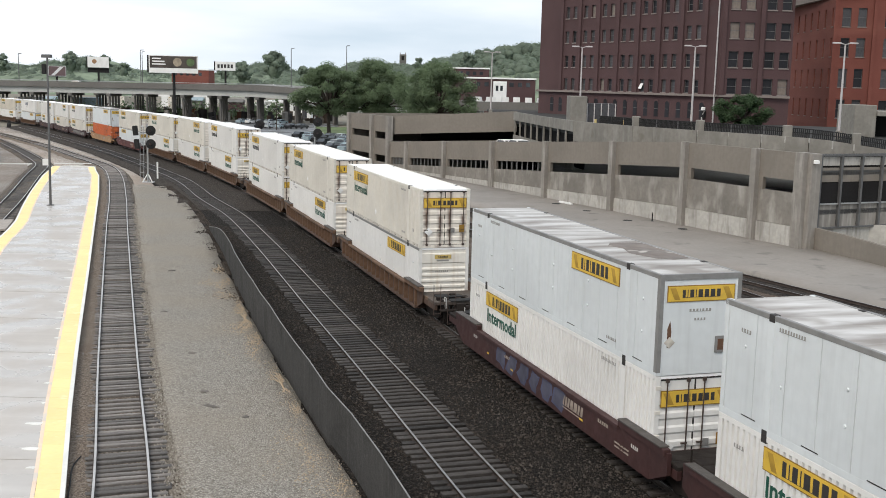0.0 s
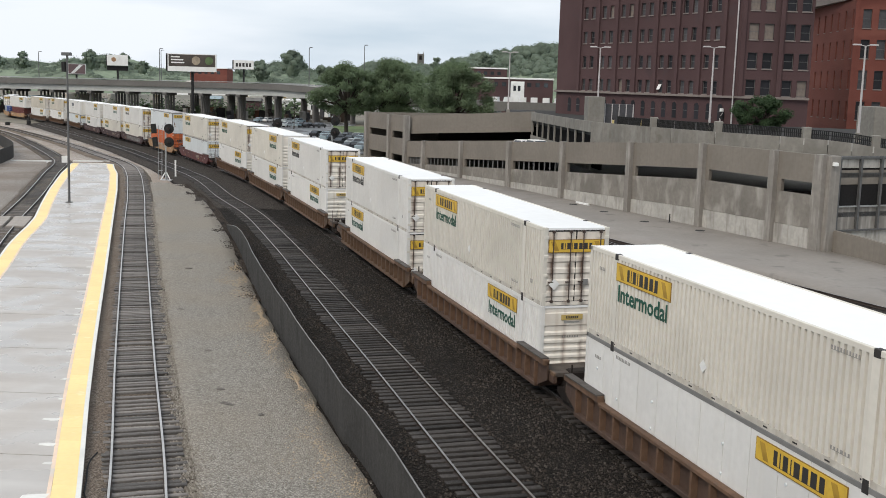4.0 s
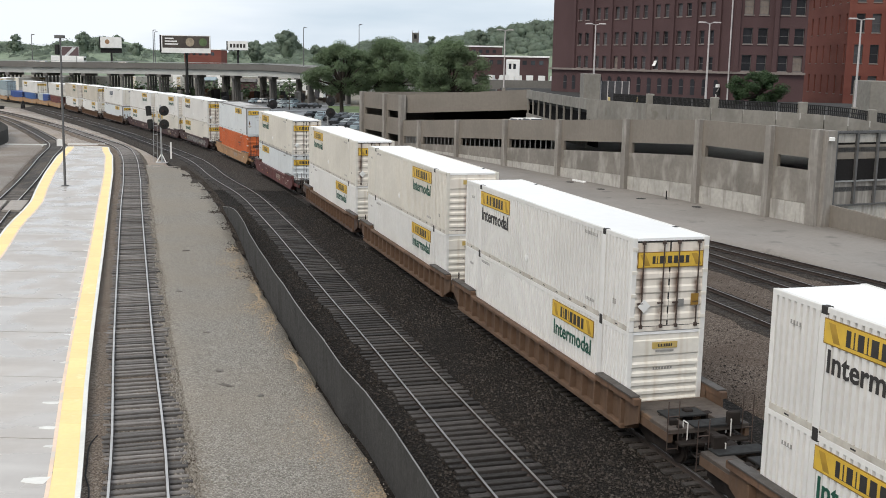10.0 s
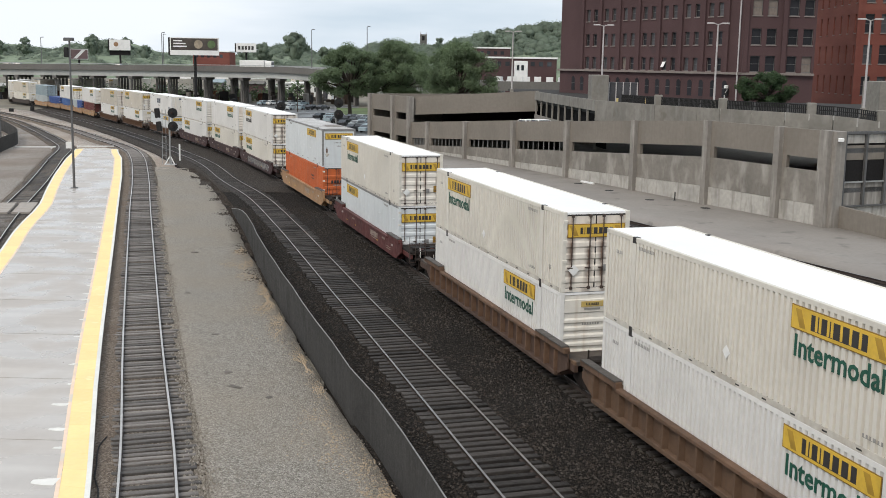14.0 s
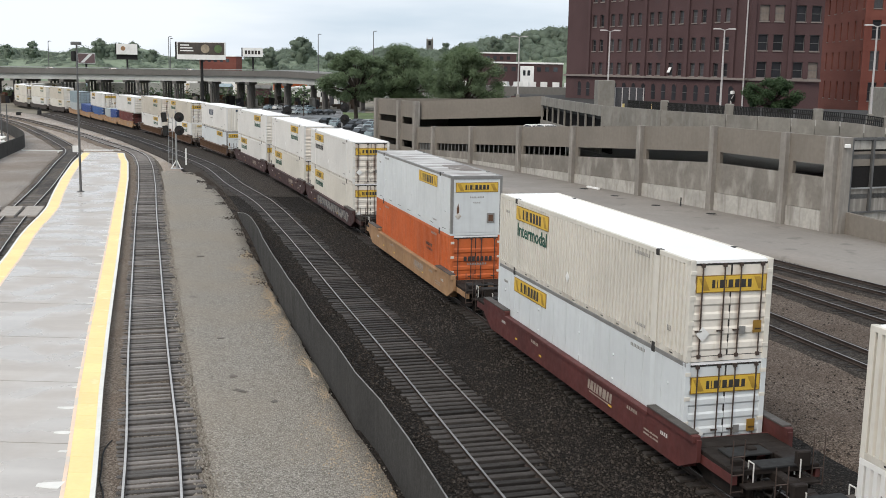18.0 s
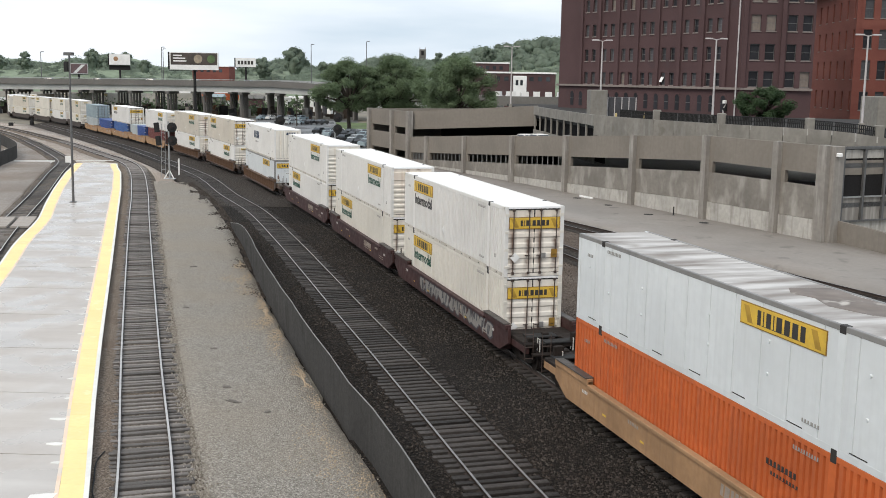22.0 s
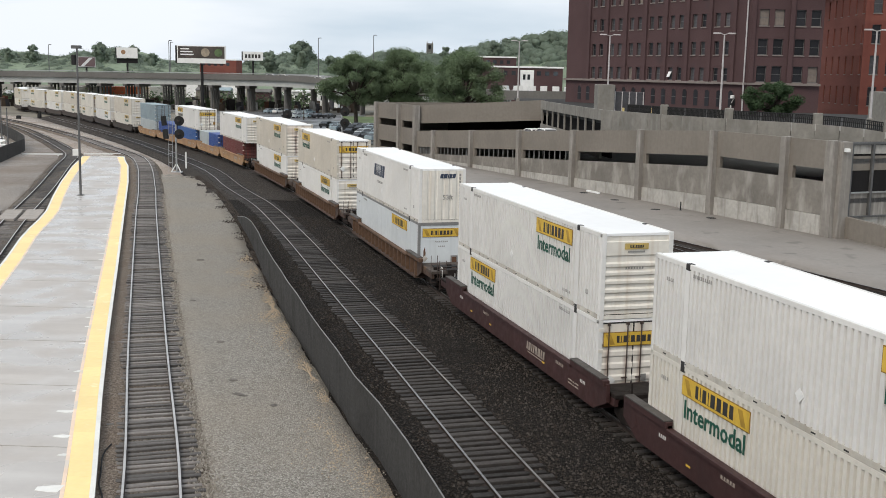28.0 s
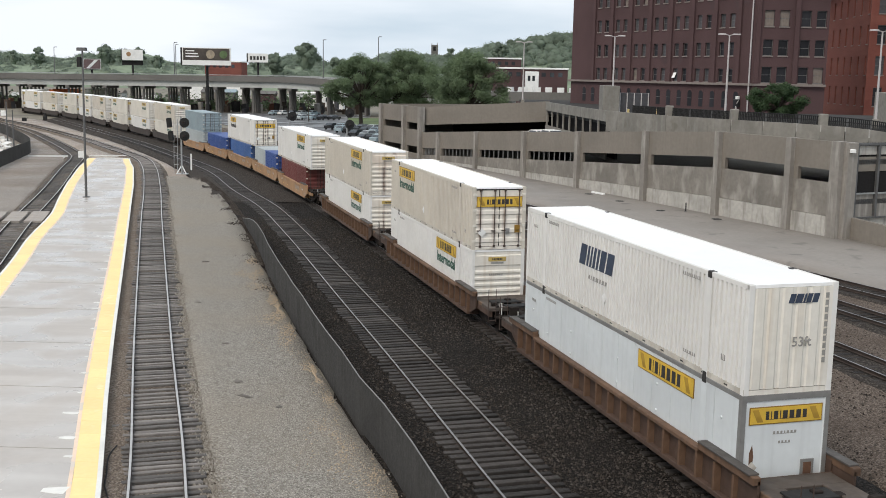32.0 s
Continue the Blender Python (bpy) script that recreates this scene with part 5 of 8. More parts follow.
                put("crossover_plate", kept("crossover", lambda: solid(Geo().block(-1.05, 0.5, -0.5, 0.05, 1.1, 1.15, 0.015).block(-0.4, 0.9, -1.5, -0.85, 1.12, 1.17, 0.015), "crossover_plate", BLACK)), car, turn @ Matrix.Translation((0, y1, 0)), "black crossover plate")

                def hoses():
                    g = Geo()
                    for x, sag in ((-0.45, 0.5), (0.32, 0.42), (0.5, 0.55)):
                        pts = [(x + 0.1 * math.sin(q), -0.2 + q * 0.14, 0.85 - sag * math.sin(q * 0.52)) for q in range(7)]
                        for p, q in zip(pts, pts[1:]):
                            g.tube(p, q, 0.03, sides=6)
                    return solid(g, "air_hose", RUBBER)
                put("air_hose", kept("air_hose", hoses), car, turn @ Matrix.Translation((0, y1, 0)), "drooping black brake hoses")
                for sx in (-0.62, 0.78):
                    put("hand_hold", kept("hand_hold", lambda: solid(Geo().tube((0, 0, 0.8), (0, 0, 1.3), 0.02, sides=6).tube((0, -0.25, 1.3), (0, 0, 1.3), 0.02, sides=6).tube((0, -0.25, 0.8), (0, -0.25, 1.3), 0.02, sides=6), "hand_hold", STENCIL)), car, turn @ Matrix.Translation((sx, y1 + 0.12, 0)), "white hand hold")
        else:
            put("joint_cover", kept("joint", lambda: solid(Geo().block(-0.7, 0.7, -0.3, 0.28, 0.85, 1.16, 0.05).tube((-1.1, 0.1, 1.0), (-1.1, 0.1, 1.7), 0.03, sides=6), "joint_cover", GRIME)), car, turn @ Matrix.Translation((0, reach - 0.3, 0)))
    if spray:
        rnd = random.Random(spray + label)
        n = 13 if spray == "pale" else 6
        for i in range(n):
            y = -3.6 + i * (0.88 if spray == "pale" else 1.12)
            shape = []
            for k in range(9):
                a = 6.2832 * k / 9 + rnd.uniform(-0.25, 0.25)
                r = rnd.uniform(0.62, 1.12) if k % 2 else rnd.uniform(0.35, 0.8)
                shape.append((max(-0.7, min(0.7, 0.8 * r * math.cos(a))), max(-0.46, min(0.32, 0.68 * r * math.sin(a)))))
            grow = lambda f: [(y + p[0] * f, 0.87 + p[1] * f) for p in shape]
            put("sprayed_outline", solid(Geo().prism(grow(1.0), "x", 1.488, 1.493), "sprayed_outline", SPRAY["dark" if spray == "pale" else spray]), car, label="sprayed graffiti outline")
            put("sprayed_letter", solid(Geo().prism(grow(0.8), "x", 1.488, 1.497), "sprayed_letter", SPRAY[spray if spray == "pale" else "faded"]), car, label="sprayed graffiti shape")
            if spray == "pale":
                for q in range(2):
                    yy, zz = y + rnd.uniform(-0.3, 0.3), 0.87 + rnd.uniform(-0.2, 0.2)
                    put("sprayed_stroke", solid(Geo().prism([(yy - 0.05, zz - 0.22), (yy + 0.05, zz - 0.2), (yy + 0.12, zz + 0.2), (yy, zz + 0.22)], "x", 1.49, 1.5), "sprayed_stroke", SPRAY["dark"]), car)
    return car


# off: metres up the line of the far end of the upper load at the start; then the well unit and its two loads
CONSIST = [
    (27.73, ("maroon", False, "joint", "joint", None), ("white", "fold", "far", "door", None), ("plate", "plate", None, "plain", None)),
    (47.17, ("maroon", False, "joint", "end", "blue"), ("white", "fold", "far", "door", None), ("plate", "plate", "near", "plain", None)),
    (71.15, ("brown", True, "end", "joint", None), ("white", "plate_white", "near", "ribs", None), ("cream", "fold", "far", "door", "rust")),
    (91.41, ("brown", True, "joint", "joint", None), ("white", "fold", "near", "ribs", "soil"), ("cream", "fold", "far", "door", "rust")),
    (110.84, ("tan", True, "joint", "end", None), ("white", "fold", "far", "door", "soil"), ("white", "fold", "far", "door", "rust")),
    (134.28, ("tan", True, "end", "joint", None), ("white", "fold", "near", "ribs", None), ("white", "fold", "far", "door", "rust")),
    (153.44, ("tan", True, "joint", "joint", None), ("white", "fold", "near", "ribs", None), ("cream", "fold", "near", "ribs", "soil")),
    (173.25, ("brown", True, "joint", "end", None), ("white", "fold", "near", "ribs", None), ("cream", "fold", "far", "door", "rust")),
    (196.99, ("red", False, "end", "end", None), ("plate", "plate", "far_bare", "door", None), ("cream", "fold", "far", "door", "soil")),
    (220.31, ("sand", False, "end", "end", None), ("orange", "fold", None, "door", None), ("plate", "plate", "near", "plain", None)),
    (243.95, ("maroon", False, "end", "joint", "pale"), ("cream", "fold", "far", "door", "soil"), ("white", "fold", "far", "door", "rust")),
    (263.27, ("maroon", False, "joint", "joint", None), ("cream", "fold", "far", "door", "soil"), ("white", "fold", "near", "ribs", "rust")),
    (283.18, ("maroon", False, "joint", "end", None), ("white", "fold", "far", "door", "soil"), ("white", "fold", "near", "ribs", None)),
    (306.58, ("brown", True, "end", "end", None), ("plate", "plate", "near", "plain", None), ("navy_mark", "fold", None, "plain", None)),
    (329.97, ("brown", True, "end", "end", None), ("white", "fold", "near", "ribs", None), ("beige", "fold", "far", "door", "soil")),
    (352.33, ("brown", True, "end", "end", None), ("white", "fold", "near", "ribs", "soil"), ("beige", "fold", "near", "ribs", "rust")),
    (374.92, ("sand", False, "end", "joint", None), ("maroon", "short", None, "door", None), ("white", "fold", "near", "ribs", None)),
    (390.1, ("sand", False, "joint", "joint", None), ("pair", "short", None, "door", None), None),
    (405.13, ("sand", False, "joint", "joint", None), ("blue", "short", None, "door", None), ("white", "fold", "far", "door", "soil")),
    (420.3, ("sand", False, "joint", "joint", None), ("deep_blue", "short", None, "door", None), None),
    (435.5, ("sand", False, "joint", "end", None), ("pale", "short", None, "door", None), ("grey", "short", None, "door", None)),
]
for i, off in enumerate((458.1, 479.0, 499.0, 522.4, 542.0, 561.6, 585.0, 604.6, 624.2, 647.6, 667.2, 686.8)):
    CONSIST.append((off, ("dusty", False, ("end", "joint", "joint")[i % 3], ("joint", "joint", "end")[i % 3], None),
                    (("cream", "fold", "near", "ribs", None), ("white", "fold", "near", "ribs", "soil"), ("cream", "fold", "far", "door", None))[i % 3],
                    (("orange", "fold", None, "door", None) if i == 10 else ("beige", "fold", "near", "ribs", None), ("cream", "fold", "near", "ribs", None), ("cream", "fold", "far", "door", "rust"))[0 if i == 10 else i % 3]))


def load(spec, upper, light=False):
    paint, wall, sign, end, soil = spec
    ep = {"rust": END_RUST, "soil": END_SOILED, None: None}[soil]
    where = "stacked on another" if upper else "low in a well car"
    words = {"white": "white", "cream": "cream-white", "beige": "faded beige", "plate": "smooth bluish-white", "orange": "bright orange", "maroon": "dark maroon", "blue": "blue", "deep_blue": "deep blue", "grey": "grey-blue", "pale": "pale grey", "navy_mark": "white"}
    if paint == "navy_mark":
        box = container("white corrugated container with a large navy mark, " + where, "white", "fold", None, "bare", END_DUSTY)
        put("mark", kept("big_mark", lambda: bars([0.5, 0.16, 0.14, 0.2, 0.17, 0.42, 0.52], 0.72, 0.1, INK_NAVY, 0.26)), box, Matrix.Translation((CW / 2 + 0.002, -1.35, 1.95)) @ ON_SIDE, "large dark navy mark of slanted bars")
        put("caption", kept("big_word", lambda: bars([0.12, 0.05, 0.14, 0.2, 0.1, 0.16, 0.12], 0.14, 0.1, INK_FADED, 0.2)), box, Matrix.Translation((CW / 2 + 0.004, -1.2, 1.25)) @ ON_SIDE, "faded caption bars")
        put("mark", kept("end_mark", lambda: bars([0.16, 0.2, 0.06, 0.14, 0.17], 0.24, 0.03, INK_NAVY, 0.25)), box, Matrix.Translation((-0.3, CL / 2 + 0.004, 2.5)) @ ON_END)
        put("number_stencil", kept("upright_number", lambda: bars([0.14] * 10, 0.1, 0.05, INK_FADED)), box, Matrix.Translation((-0.98, CL / 2 + 0.004, 1.7)) @ ON_END @ pose(0, 0, 0, 0, 0, 90))
        put("lettering", kept("end_word", lambda: text_mesh("53ft", 0.26, INK_FADED, 0.004)), box, Matrix.Translation((-0.3, CL / 2 + 0.004, 1.35)) @ ON_END, "painted size lettering")
        return box, CH
    if wall == "short":
        if paint == "pair":
            return None, 2.6
        box = container(words[paint] + " corrugated short container " + where, paint, "fold", None, end, ep, BOX_PAINT[paint] if paint != "pale" else BOX_PAINT["pale"], 12.19, 2.6)
        return box, 2.6
    kind = "plate" if wall.startswith("plate") else "fold"
    bare = sign == "far_bare"
    box = container(words[paint] + (" plate-sided" if kind == "plate" else " corrugated") + " long container" + ("" if sign else "") + ", " + where,
                    paint, kind, "far" if bare else sign, end, ep, ROOF_STAINED if paint == "plate" and upper else ROOF_WHITE,
                    words=not (bare or kind == "plate"), light=light, script="black" if (sign == "far" and paint == "white" and upper) else "green")
    if paint == "plate" and upper:
        stain = [(-1.15, 2.2), (-0.1, 2.0), (0.25, 2.6), (0.05, 3.3), (0.3, 4.2), (-0.05, 5.3), (-0.5, 5.6), (-1.15, 5.4)]
        put("roof_stain", kept("roof_stain", lambda: solid(Geo().prism(stain, "z", CH - 0.02, CH - 0.009), "roof_stain", mat("roof_brown", (0.2, 0.165, 0.14), 0.6, fine=2.0, broad=0.6, amount=0.35, spots=(1.2, 0.58, (0.45, 0.42, 0.38))))), box, label="brown stained patch of the roof")
    if paint == "orange":
        put("mark", kept("side_mark", lambda: bars([0.1] * 8, 0.15, 0.06, INK)), box, Matrix.Translation((CW / 2 + 0.002, 4.2, 1.9)) @ ON_SIDE)
        put("mark", kept("side_mark_low", lambda: bars([0.07] * 9, 0.09, 0.06, INK)), box, Matrix.Translation((CW / 2 + 0.002, 4.35, 1.66)) @ ON_SIDE)
        put("mark", kept("front_mark", lambda: bars([0.15, 0.14, 0.16, 0.13, 0.15, 0.15, 0.14], 0.24, 0.07, INK)), box, Matrix.Translation((-0.1, CL / 2 + 0.03, 1.75)) @ ON_END)
        put("mark", kept("front_mark_low", lambda: bars([0.07] * 8, 0.1, 0.06, INK_FADED)), box, Matrix.Translation((-0.05, CL / 2 + 0.03, 1.5)) @ ON_END)
    return box, CH


def build_train():
    floor = 0.345
    for n, (off, (paint, ribbed, front, rear, spray), low, up) in enumerate(CONSIST):
        light = n > 20
        s = off - CL / 2
        short = low[1] == "short"
        words = {"brown": "rust-brown", "tan": "orange-brown", "sand": "tan", "maroon": "dark maroon", "red": "worn red", "dusty": "dusty dark-brown"}[paint]
        car = well_car(words + (" ribbed" if ribbed else " smooth-sided") + " well car carrying stacked containers" + (" with graffiti" if spray else ""), paint, ribbed, front, rear,
                       6.35 if short else 8.3, spray, 7.58 if short else 9.75, 9.4 if short else 11.6, light)
        MOVING.append((car, s, 0.0))
        h = floor
        if low[0] == "pair":
            for paint2, ds in (("pale", 3.06), ("deep_blue", -3.06)):
                b = container(("pale grey-blue" if paint2 == "pale" else "deep blue") + " twenty-foot container low in a well car", paint2, "fold", None, "door", None, BOX_PAINT[paint2], 6.06, 2.6)
                MOVING.append((b, s + ds, floor))
        else:
            b, hh = load(low, False, light)
            MOVING.append((b, s, floor))
            h += hh + 0.008
        if up:
            b, hh = load(up, True, light)
            MOVING.append((b, s, h))


# ---- platform ----
PLAT_R = [(-3.0, 5), (-10.0, 27.7), (-12.4, 35.2), (-14.75, 42.8), (-16.3, 47.9), (-20.2, 60.8), (-25.9, 79.5), (-33.1, 103.2), (-38.6, 120.5), (-41.0, 127.0), (-43.4, 133.9)]
PLAT_L = [(-10.6, 5), (-17.2, 27.7), (-19.4, 35.2), (-21.6, 42.8), (-23.1, 47.9), (-26.75, 60.8), (-28.9, 67.8), (-30.1, 72.2), (-31.2, 76.6), (-32.6, 81.6), (-35.6, 90.6), (-39.25, 102), (-44.2, 118.4), (-46.6, 127.0), (-48.4, 133.2)]


def plat_x(line, y):
    return float(np.interp(y, [p[1] for p in line], [p[0] for p in line]))


def build_platform():
    th = thing("platform", "long pale concrete station platform, wet after rain", "platform", kind="structure")
    z = lambda y: 0.2 + drop(y)
    cuts = [5] + [11.7 + 6.1 * i for i in range(20)] + [133.4]
    for y0, y1 in zip(cuts, cuts[1:]):
        ys = np.linspace(y0 + 0.025, y1 - 0.025, 4)
        g = Geo()
        for y in ys:
            g.v += [(plat_x(PLAT_L, y) + 0.95, y, z(y)), (plat_x(PLAT_R, y) - 0.8, y, z(y)), (plat_x(PLAT_R, y) - 0.8, y, z(y) - 0.2), (plat_x(PLAT_L, y) + 0.95, y, z(y) - 0.2)]
        for i in range(3):
            k = 4 * i
            g.f += [(k, k + 1, k + 5, k + 4), (k + 1, k + 2, k + 6, k + 5), (k + 3, k, k + 4, k + 7)]
        g.f += [(0, 3, 2, 1), (12, 13, 14, 15)]
        put("slab", g, th, material=PLATFORM)
    base = Geo()
    for y in np.linspace(5, 133.4, 60):
        base.v += [(plat_x(PLAT_L, y) + 0.06, y, z(y) - 0.1), (plat_x(PLAT_R, y) - 0.06, y, z(y) - 0.1), (plat_x(PLAT_R, y) - 0.06, y, z(y) - 0.55), (plat_x(PLAT_L, y) + 0.06, y, z(y) - 0.55)]
    for i in range(59):
        k = 4 * i
        base.f += [(k, k + 1, k + 5, k + 4), (k + 1, k + 2, k + 6, k + 5), (k + 3, k, k + 4, k + 7)]
    base.f += [(0, 3, 2, 1), (236, 237, 238, 239)]
    put("edge_wall", base, th, material=STONE_TRIM)
    for line, sg, width in ((PLAT_R, -1, 0.66), (PLAT_L, 1, 0.78)):
        cut = np.linspace(5, 133.2, 108)
        for y0, y1 in zip(cut, cut[1:]):
            pts = [(plat_x(line, y) + sg * w, y) for y, w in ((y0 + 0.004, 0.13), (y0 + 0.004, 0.13 + width), (y1 - 0.004, 0.13 + width), (y1 - 0.004, 0.13))]
            if sg < 0:
                pts = pts[::-1]
            zz = z((y0 + y1) / 2)
            g = Geo().quad(*[(x, y, zz + 0.006) for x, y in pts[::-1]])
            n = len(g.v)
            g.v += [(x, y, zz - 0.02) for x, y in pts[::-1]]
            g.f += [(n + i, n + (i + 1) % 4, (i + 1) % 4, i) for i in range(4)]
            put("tactile_tile", g, th, label="yellow tactile edge tile" if y0 < 6 else "", material=TACTILE)
        ln = [(plat_x(line, y) + sg * 0.06, y, z(y) - 0.02) for y in np.linspace(5, 133.4, 60)]
        put("edge_stone", Geo().sweep([(-0.07, -0.1), (0.07, -0.1), (0.07, 0.024), (-0.07, 0.024)], ln), th, label="white platform edge", material=EDGE_WHITE)
        ln = [(plat_x(line, y) + sg * (0.13 + width + 0.06), y, z(y)) for y in np.linspace(5, 133.0, 60)]
        put("inner_line", Geo().sweep([(-0.055, -0.02), (0.055, -0.02), (0.055, 0.005), (-0.055, 0.005)], ln), th, label="worn pinkish line inside the tactile edge", material=INNER_LINE)
    tip = [(-43.4, 133.9), (-44.8, 134.6), (-46.6, 134.7), (-48.4, 133.2)]
    ln = [(x, y - 0.1, z(y) - 0.02) for x, y in spread(tip, 0.4)]
    put("edge_stone", Geo().sweep([(-0.15, -0.2), (0.15, -0.2), (0.15, 0.024), (-0.15, 0.024)], ln), th, material=EDGE_WHITE)
    rnd = random.Random(5)
    y = 24.0
    while y < 76:
        x = plat_x(PLAT_R, y) - 0.9
        w, d = (0.62, 0.5) if y < 28 else (rnd.uniform(0.15, 0.5), rnd.uniform(0.1, 0.28))
        k = [rnd.uniform(-0.05, 0.05) for _ in range(6)]
        blot = [(x, y - d / 2), (x, y + d / 2 + k[0]), (x - w * 0.5, y + d * 0.4 + k[1]), (x - w + k[2], y + d * 0.2), (x - w + k[3], y - d * 0.3), (x - w * 0.4, y - d * 0.45 + k[4])]
        put("bare_patch", Geo().prism(blot, "z", z(y) - 0.02, z(y) + 0.006), th, label="pale patch where paint was scraped off", material=EDGE_WHITE)
        y += rnd.uniform(1.2, 2.9)
    lamp = thing("platform_lamp", "slim dark lamp post with box head standing on the platform", "lamp post", m=pose(-33.55, 91.6, 0.2))
    put("pole", Geo().tube((0, 0, 0), (0.1, 0, 12.45), 0.11, 0.075, 10), lamp, material=POLE)
    put("base_plate", Geo().block(-0.24, 0.24, -0.24, 0.24, 0, 0.06, 0.01), lamp, material=POLE)
    put("head", Geo().block(-0.33, 0.45, -0.25, 0.25, 12.4, 12.68, 0.05), lamp, material=POLE)
    put("loudspeaker", Geo().block(-0.36, -0.02, -0.16, 0.16, 11.05, 11.9, 0.05), lamp, material=BLACK)
    sign = thing("track_sign", "small white equipment box on a post beside the track", "sign", m=pose(-48.6, 131.6, -0.2))
    put("post", Geo().tube((0, 0, 0), (0, 0, 0.5), 0.05), sign, material=POLE)
    put("panel", Geo().block(-0.4, 0.4, -0.1, 0.1, 0.45, 1.25, 0.03), sign, material=WHITE)
    cross = thing("track_crossing", "worn pale concrete panel crossing over the west track", "track crossing")
    for i in range(6):
        y = 78 + i * 0.9
        x = plat_x(PLAT_L, y) - 2.6
        put("plank", kept("crossing_plank", lambda: solid(Geo().block(-3.2, -0.95, -0.42, 0.42, -0.14, 0.02, 0.02).block(-0.62, 0.62, -0.42, 0.42, -0.14, 0.02, 0.02).block(0.9, 2.2, -0.42, 0.42, -0.14, 0.02, 0.02), "plank", mat("crossing_concrete", (0.36, 0.325, 0.29), 0.8, fine=4.0, broad=0.5, amount=0.2, bump=0.1))), cross, pose(x, y, 0, 0, 0, 12))
    kerb = thing("white_kerb", "thin white kerb strip across the end of the tracks", "kerb")
    put("strip", Geo().sweep([(-0.12, -0.3), (0.12, -0.3), (0.12, 0.1), (-0.12, 0.1)], [(-58.5, 139.2, -0.32), (-53.5, 140.0, -0.32)]), kerb, material=WHITE)
    put("strip", Geo().sweep([(-0.12, -0.3), (0.12, -0.3), (0.12, 0.1), (-0.12, 0.1)], [(-51.2, 141.5, -0.32), (-46.6, 142.4, -0.32)]), kerb, material=WHITE)


# ---- parking garage beside the service road ----
GX = pose(26.1, 78.0, 0, 0, 0, -63.94)


def g_top(u):
    return 6.9 - 0.0575 * max(0.0, u - 14.5)


def g_sill(u):
    return 3.92 - 0.058 * max(0.0, u - 14.0)


def panel(points, y0, y1):
    """A wall piece from points of (u, z) on the garage's long side."""
    return Geo().prism([(z, -u) for u, z in points], "y", y0, y1)


def build_garage():
    th = thing("parking_garage", "long grey weathered concrete parking garage with sloping ramps", "parking garage")
    th.matrix_basis = GX
    piers = [0.4, 5.2, 13.7, 24.1, 35.9, 47.3, 59.5, 70.7, 76.8]
    for i, (a, b) in enumerate(zip(piers, piers[1:])):
        w0, w1 = a + 0.75, b - 0.75
        up = panel([(a, g_sill(a) + 0.92), (b, g_sill(b) + 0.92), (b, g_top(b)), (a, g_top(a))], 0.0, 0.3)
        put("parapet_panel", up, th, label="brown-grey concrete parapet panel", material=GARAGE)
        zz = lambda u, f: -0.6 + (g_sill(u) + 0.6) * f
        put("lower_panel", panel([(a, zz(a, 0.46)), (b, zz(b, 0.46)), (b, g_sill(b)), (a, g_sill(a))], 0.03, 0.3), th, material=GARAGE_MID)
        put("footing_panel", panel([(a, -0.6), (b, -0.6), (b, zz(b, 0.455)), (a, zz(a, 0.455))], -0.02, 0.3), th, label="pale stained concrete footing panel", material=GARAGE_LOW)
        for p, q in ((a, w0), (w1, b)):
            put("jamb", panel([(p, g_sill(p)), (q, g_sill(q)), (q, g_sill(q) + 0.92), (p, g_sill(p) + 0.92)], 0.0, 0.3), th, material=GARAGE)
        if i >= 4:
            n = 9
            for k in range(1, n):
                u = w0 + (w1 - w0) * k / n
                put("grille_bar", panel([(u - 0.045, g_sill(u)), (u + 0.045, g_sill(u)), (u + 0.045, g_sill(u) + 0.92), (u - 0.045, g_sill(u) + 0.92)], 0.1, 0.2), th, material=POLE_DULL)
    for u in piers[:-1]:
        w = 0.62 if u > 1 else 0.9
        put("pier", panel([(u - w / 2, -0.6), (u + w / 2, -0.6), (u + w / 2, g_top(u) + 0.05), (u - w / 2, g_top(u) + 0.05)], -0.4, 0.35), th, label="projecting concrete pier with run-off streaks", material=GARAGE_PIER)
    for z0, nm in ((-1.15, "ramp_floor"), (None, "ramp_deck")):
        g = Geo()
        for u in (0, 14, 40, 60, 76.4):
            z = g_sill(u) + z0 if z0 else g_top(u) - 1.25
            g.v += [(-u, 0.3, z), (-u, 13, z), (-u, 13, z - 0.35), (-u, 0.3, z - 0.35)]
        for i in range(4):
            k = 4 * i
            g.f += [(k, k + 1, k + 5, k + 4), (k + 1, k + 2, k + 6, k + 5), (k + 2, k + 3, k + 7, k + 6), (k + 3, k, k + 4, k + 7)]
        g.f += [(0, 1, 2, 3), (19, 18, 17, 16)]
        put(nm, g, th, material=ASPHALT)
    # the two-storey end, and the higher ramp wall that crosses behind the long side
    for a, b, w0, w1 in ((76.8, 82.7, 78.0, 81.9), (82.7, 91.5, 83.9, 90.6)):
        for z0, z1 in ((-1.0, 0.35), (1.3, 3.55), (4.5, 6.7)):
            put("end_panel", panel([(a, z0), (b, z0), (b, z1), (a, z1)], 0.0, 0.3), th, material=GARAGE)
        for z0, z1 in ((0.35, 1.3), (3.55, 4.5)):
            for p, q in ((a, w0), (w1, b)):
                put("jamb", panel([(p, z0), (q, z0), (q, z1), (p, z1)], 0.0, 0.3), th, material=GARAGE)
    for u, w in ((76.8, 0.8), (82.7, 0.7), (91.5, 0.9)):
        put("pier", panel([(u - w / 2, -1), (u + w / 2, -1), (u + w / 2, 6.75), (u - w / 2, 6.75)], -0.4, 0.35), th, material=GARAGE_PIER)
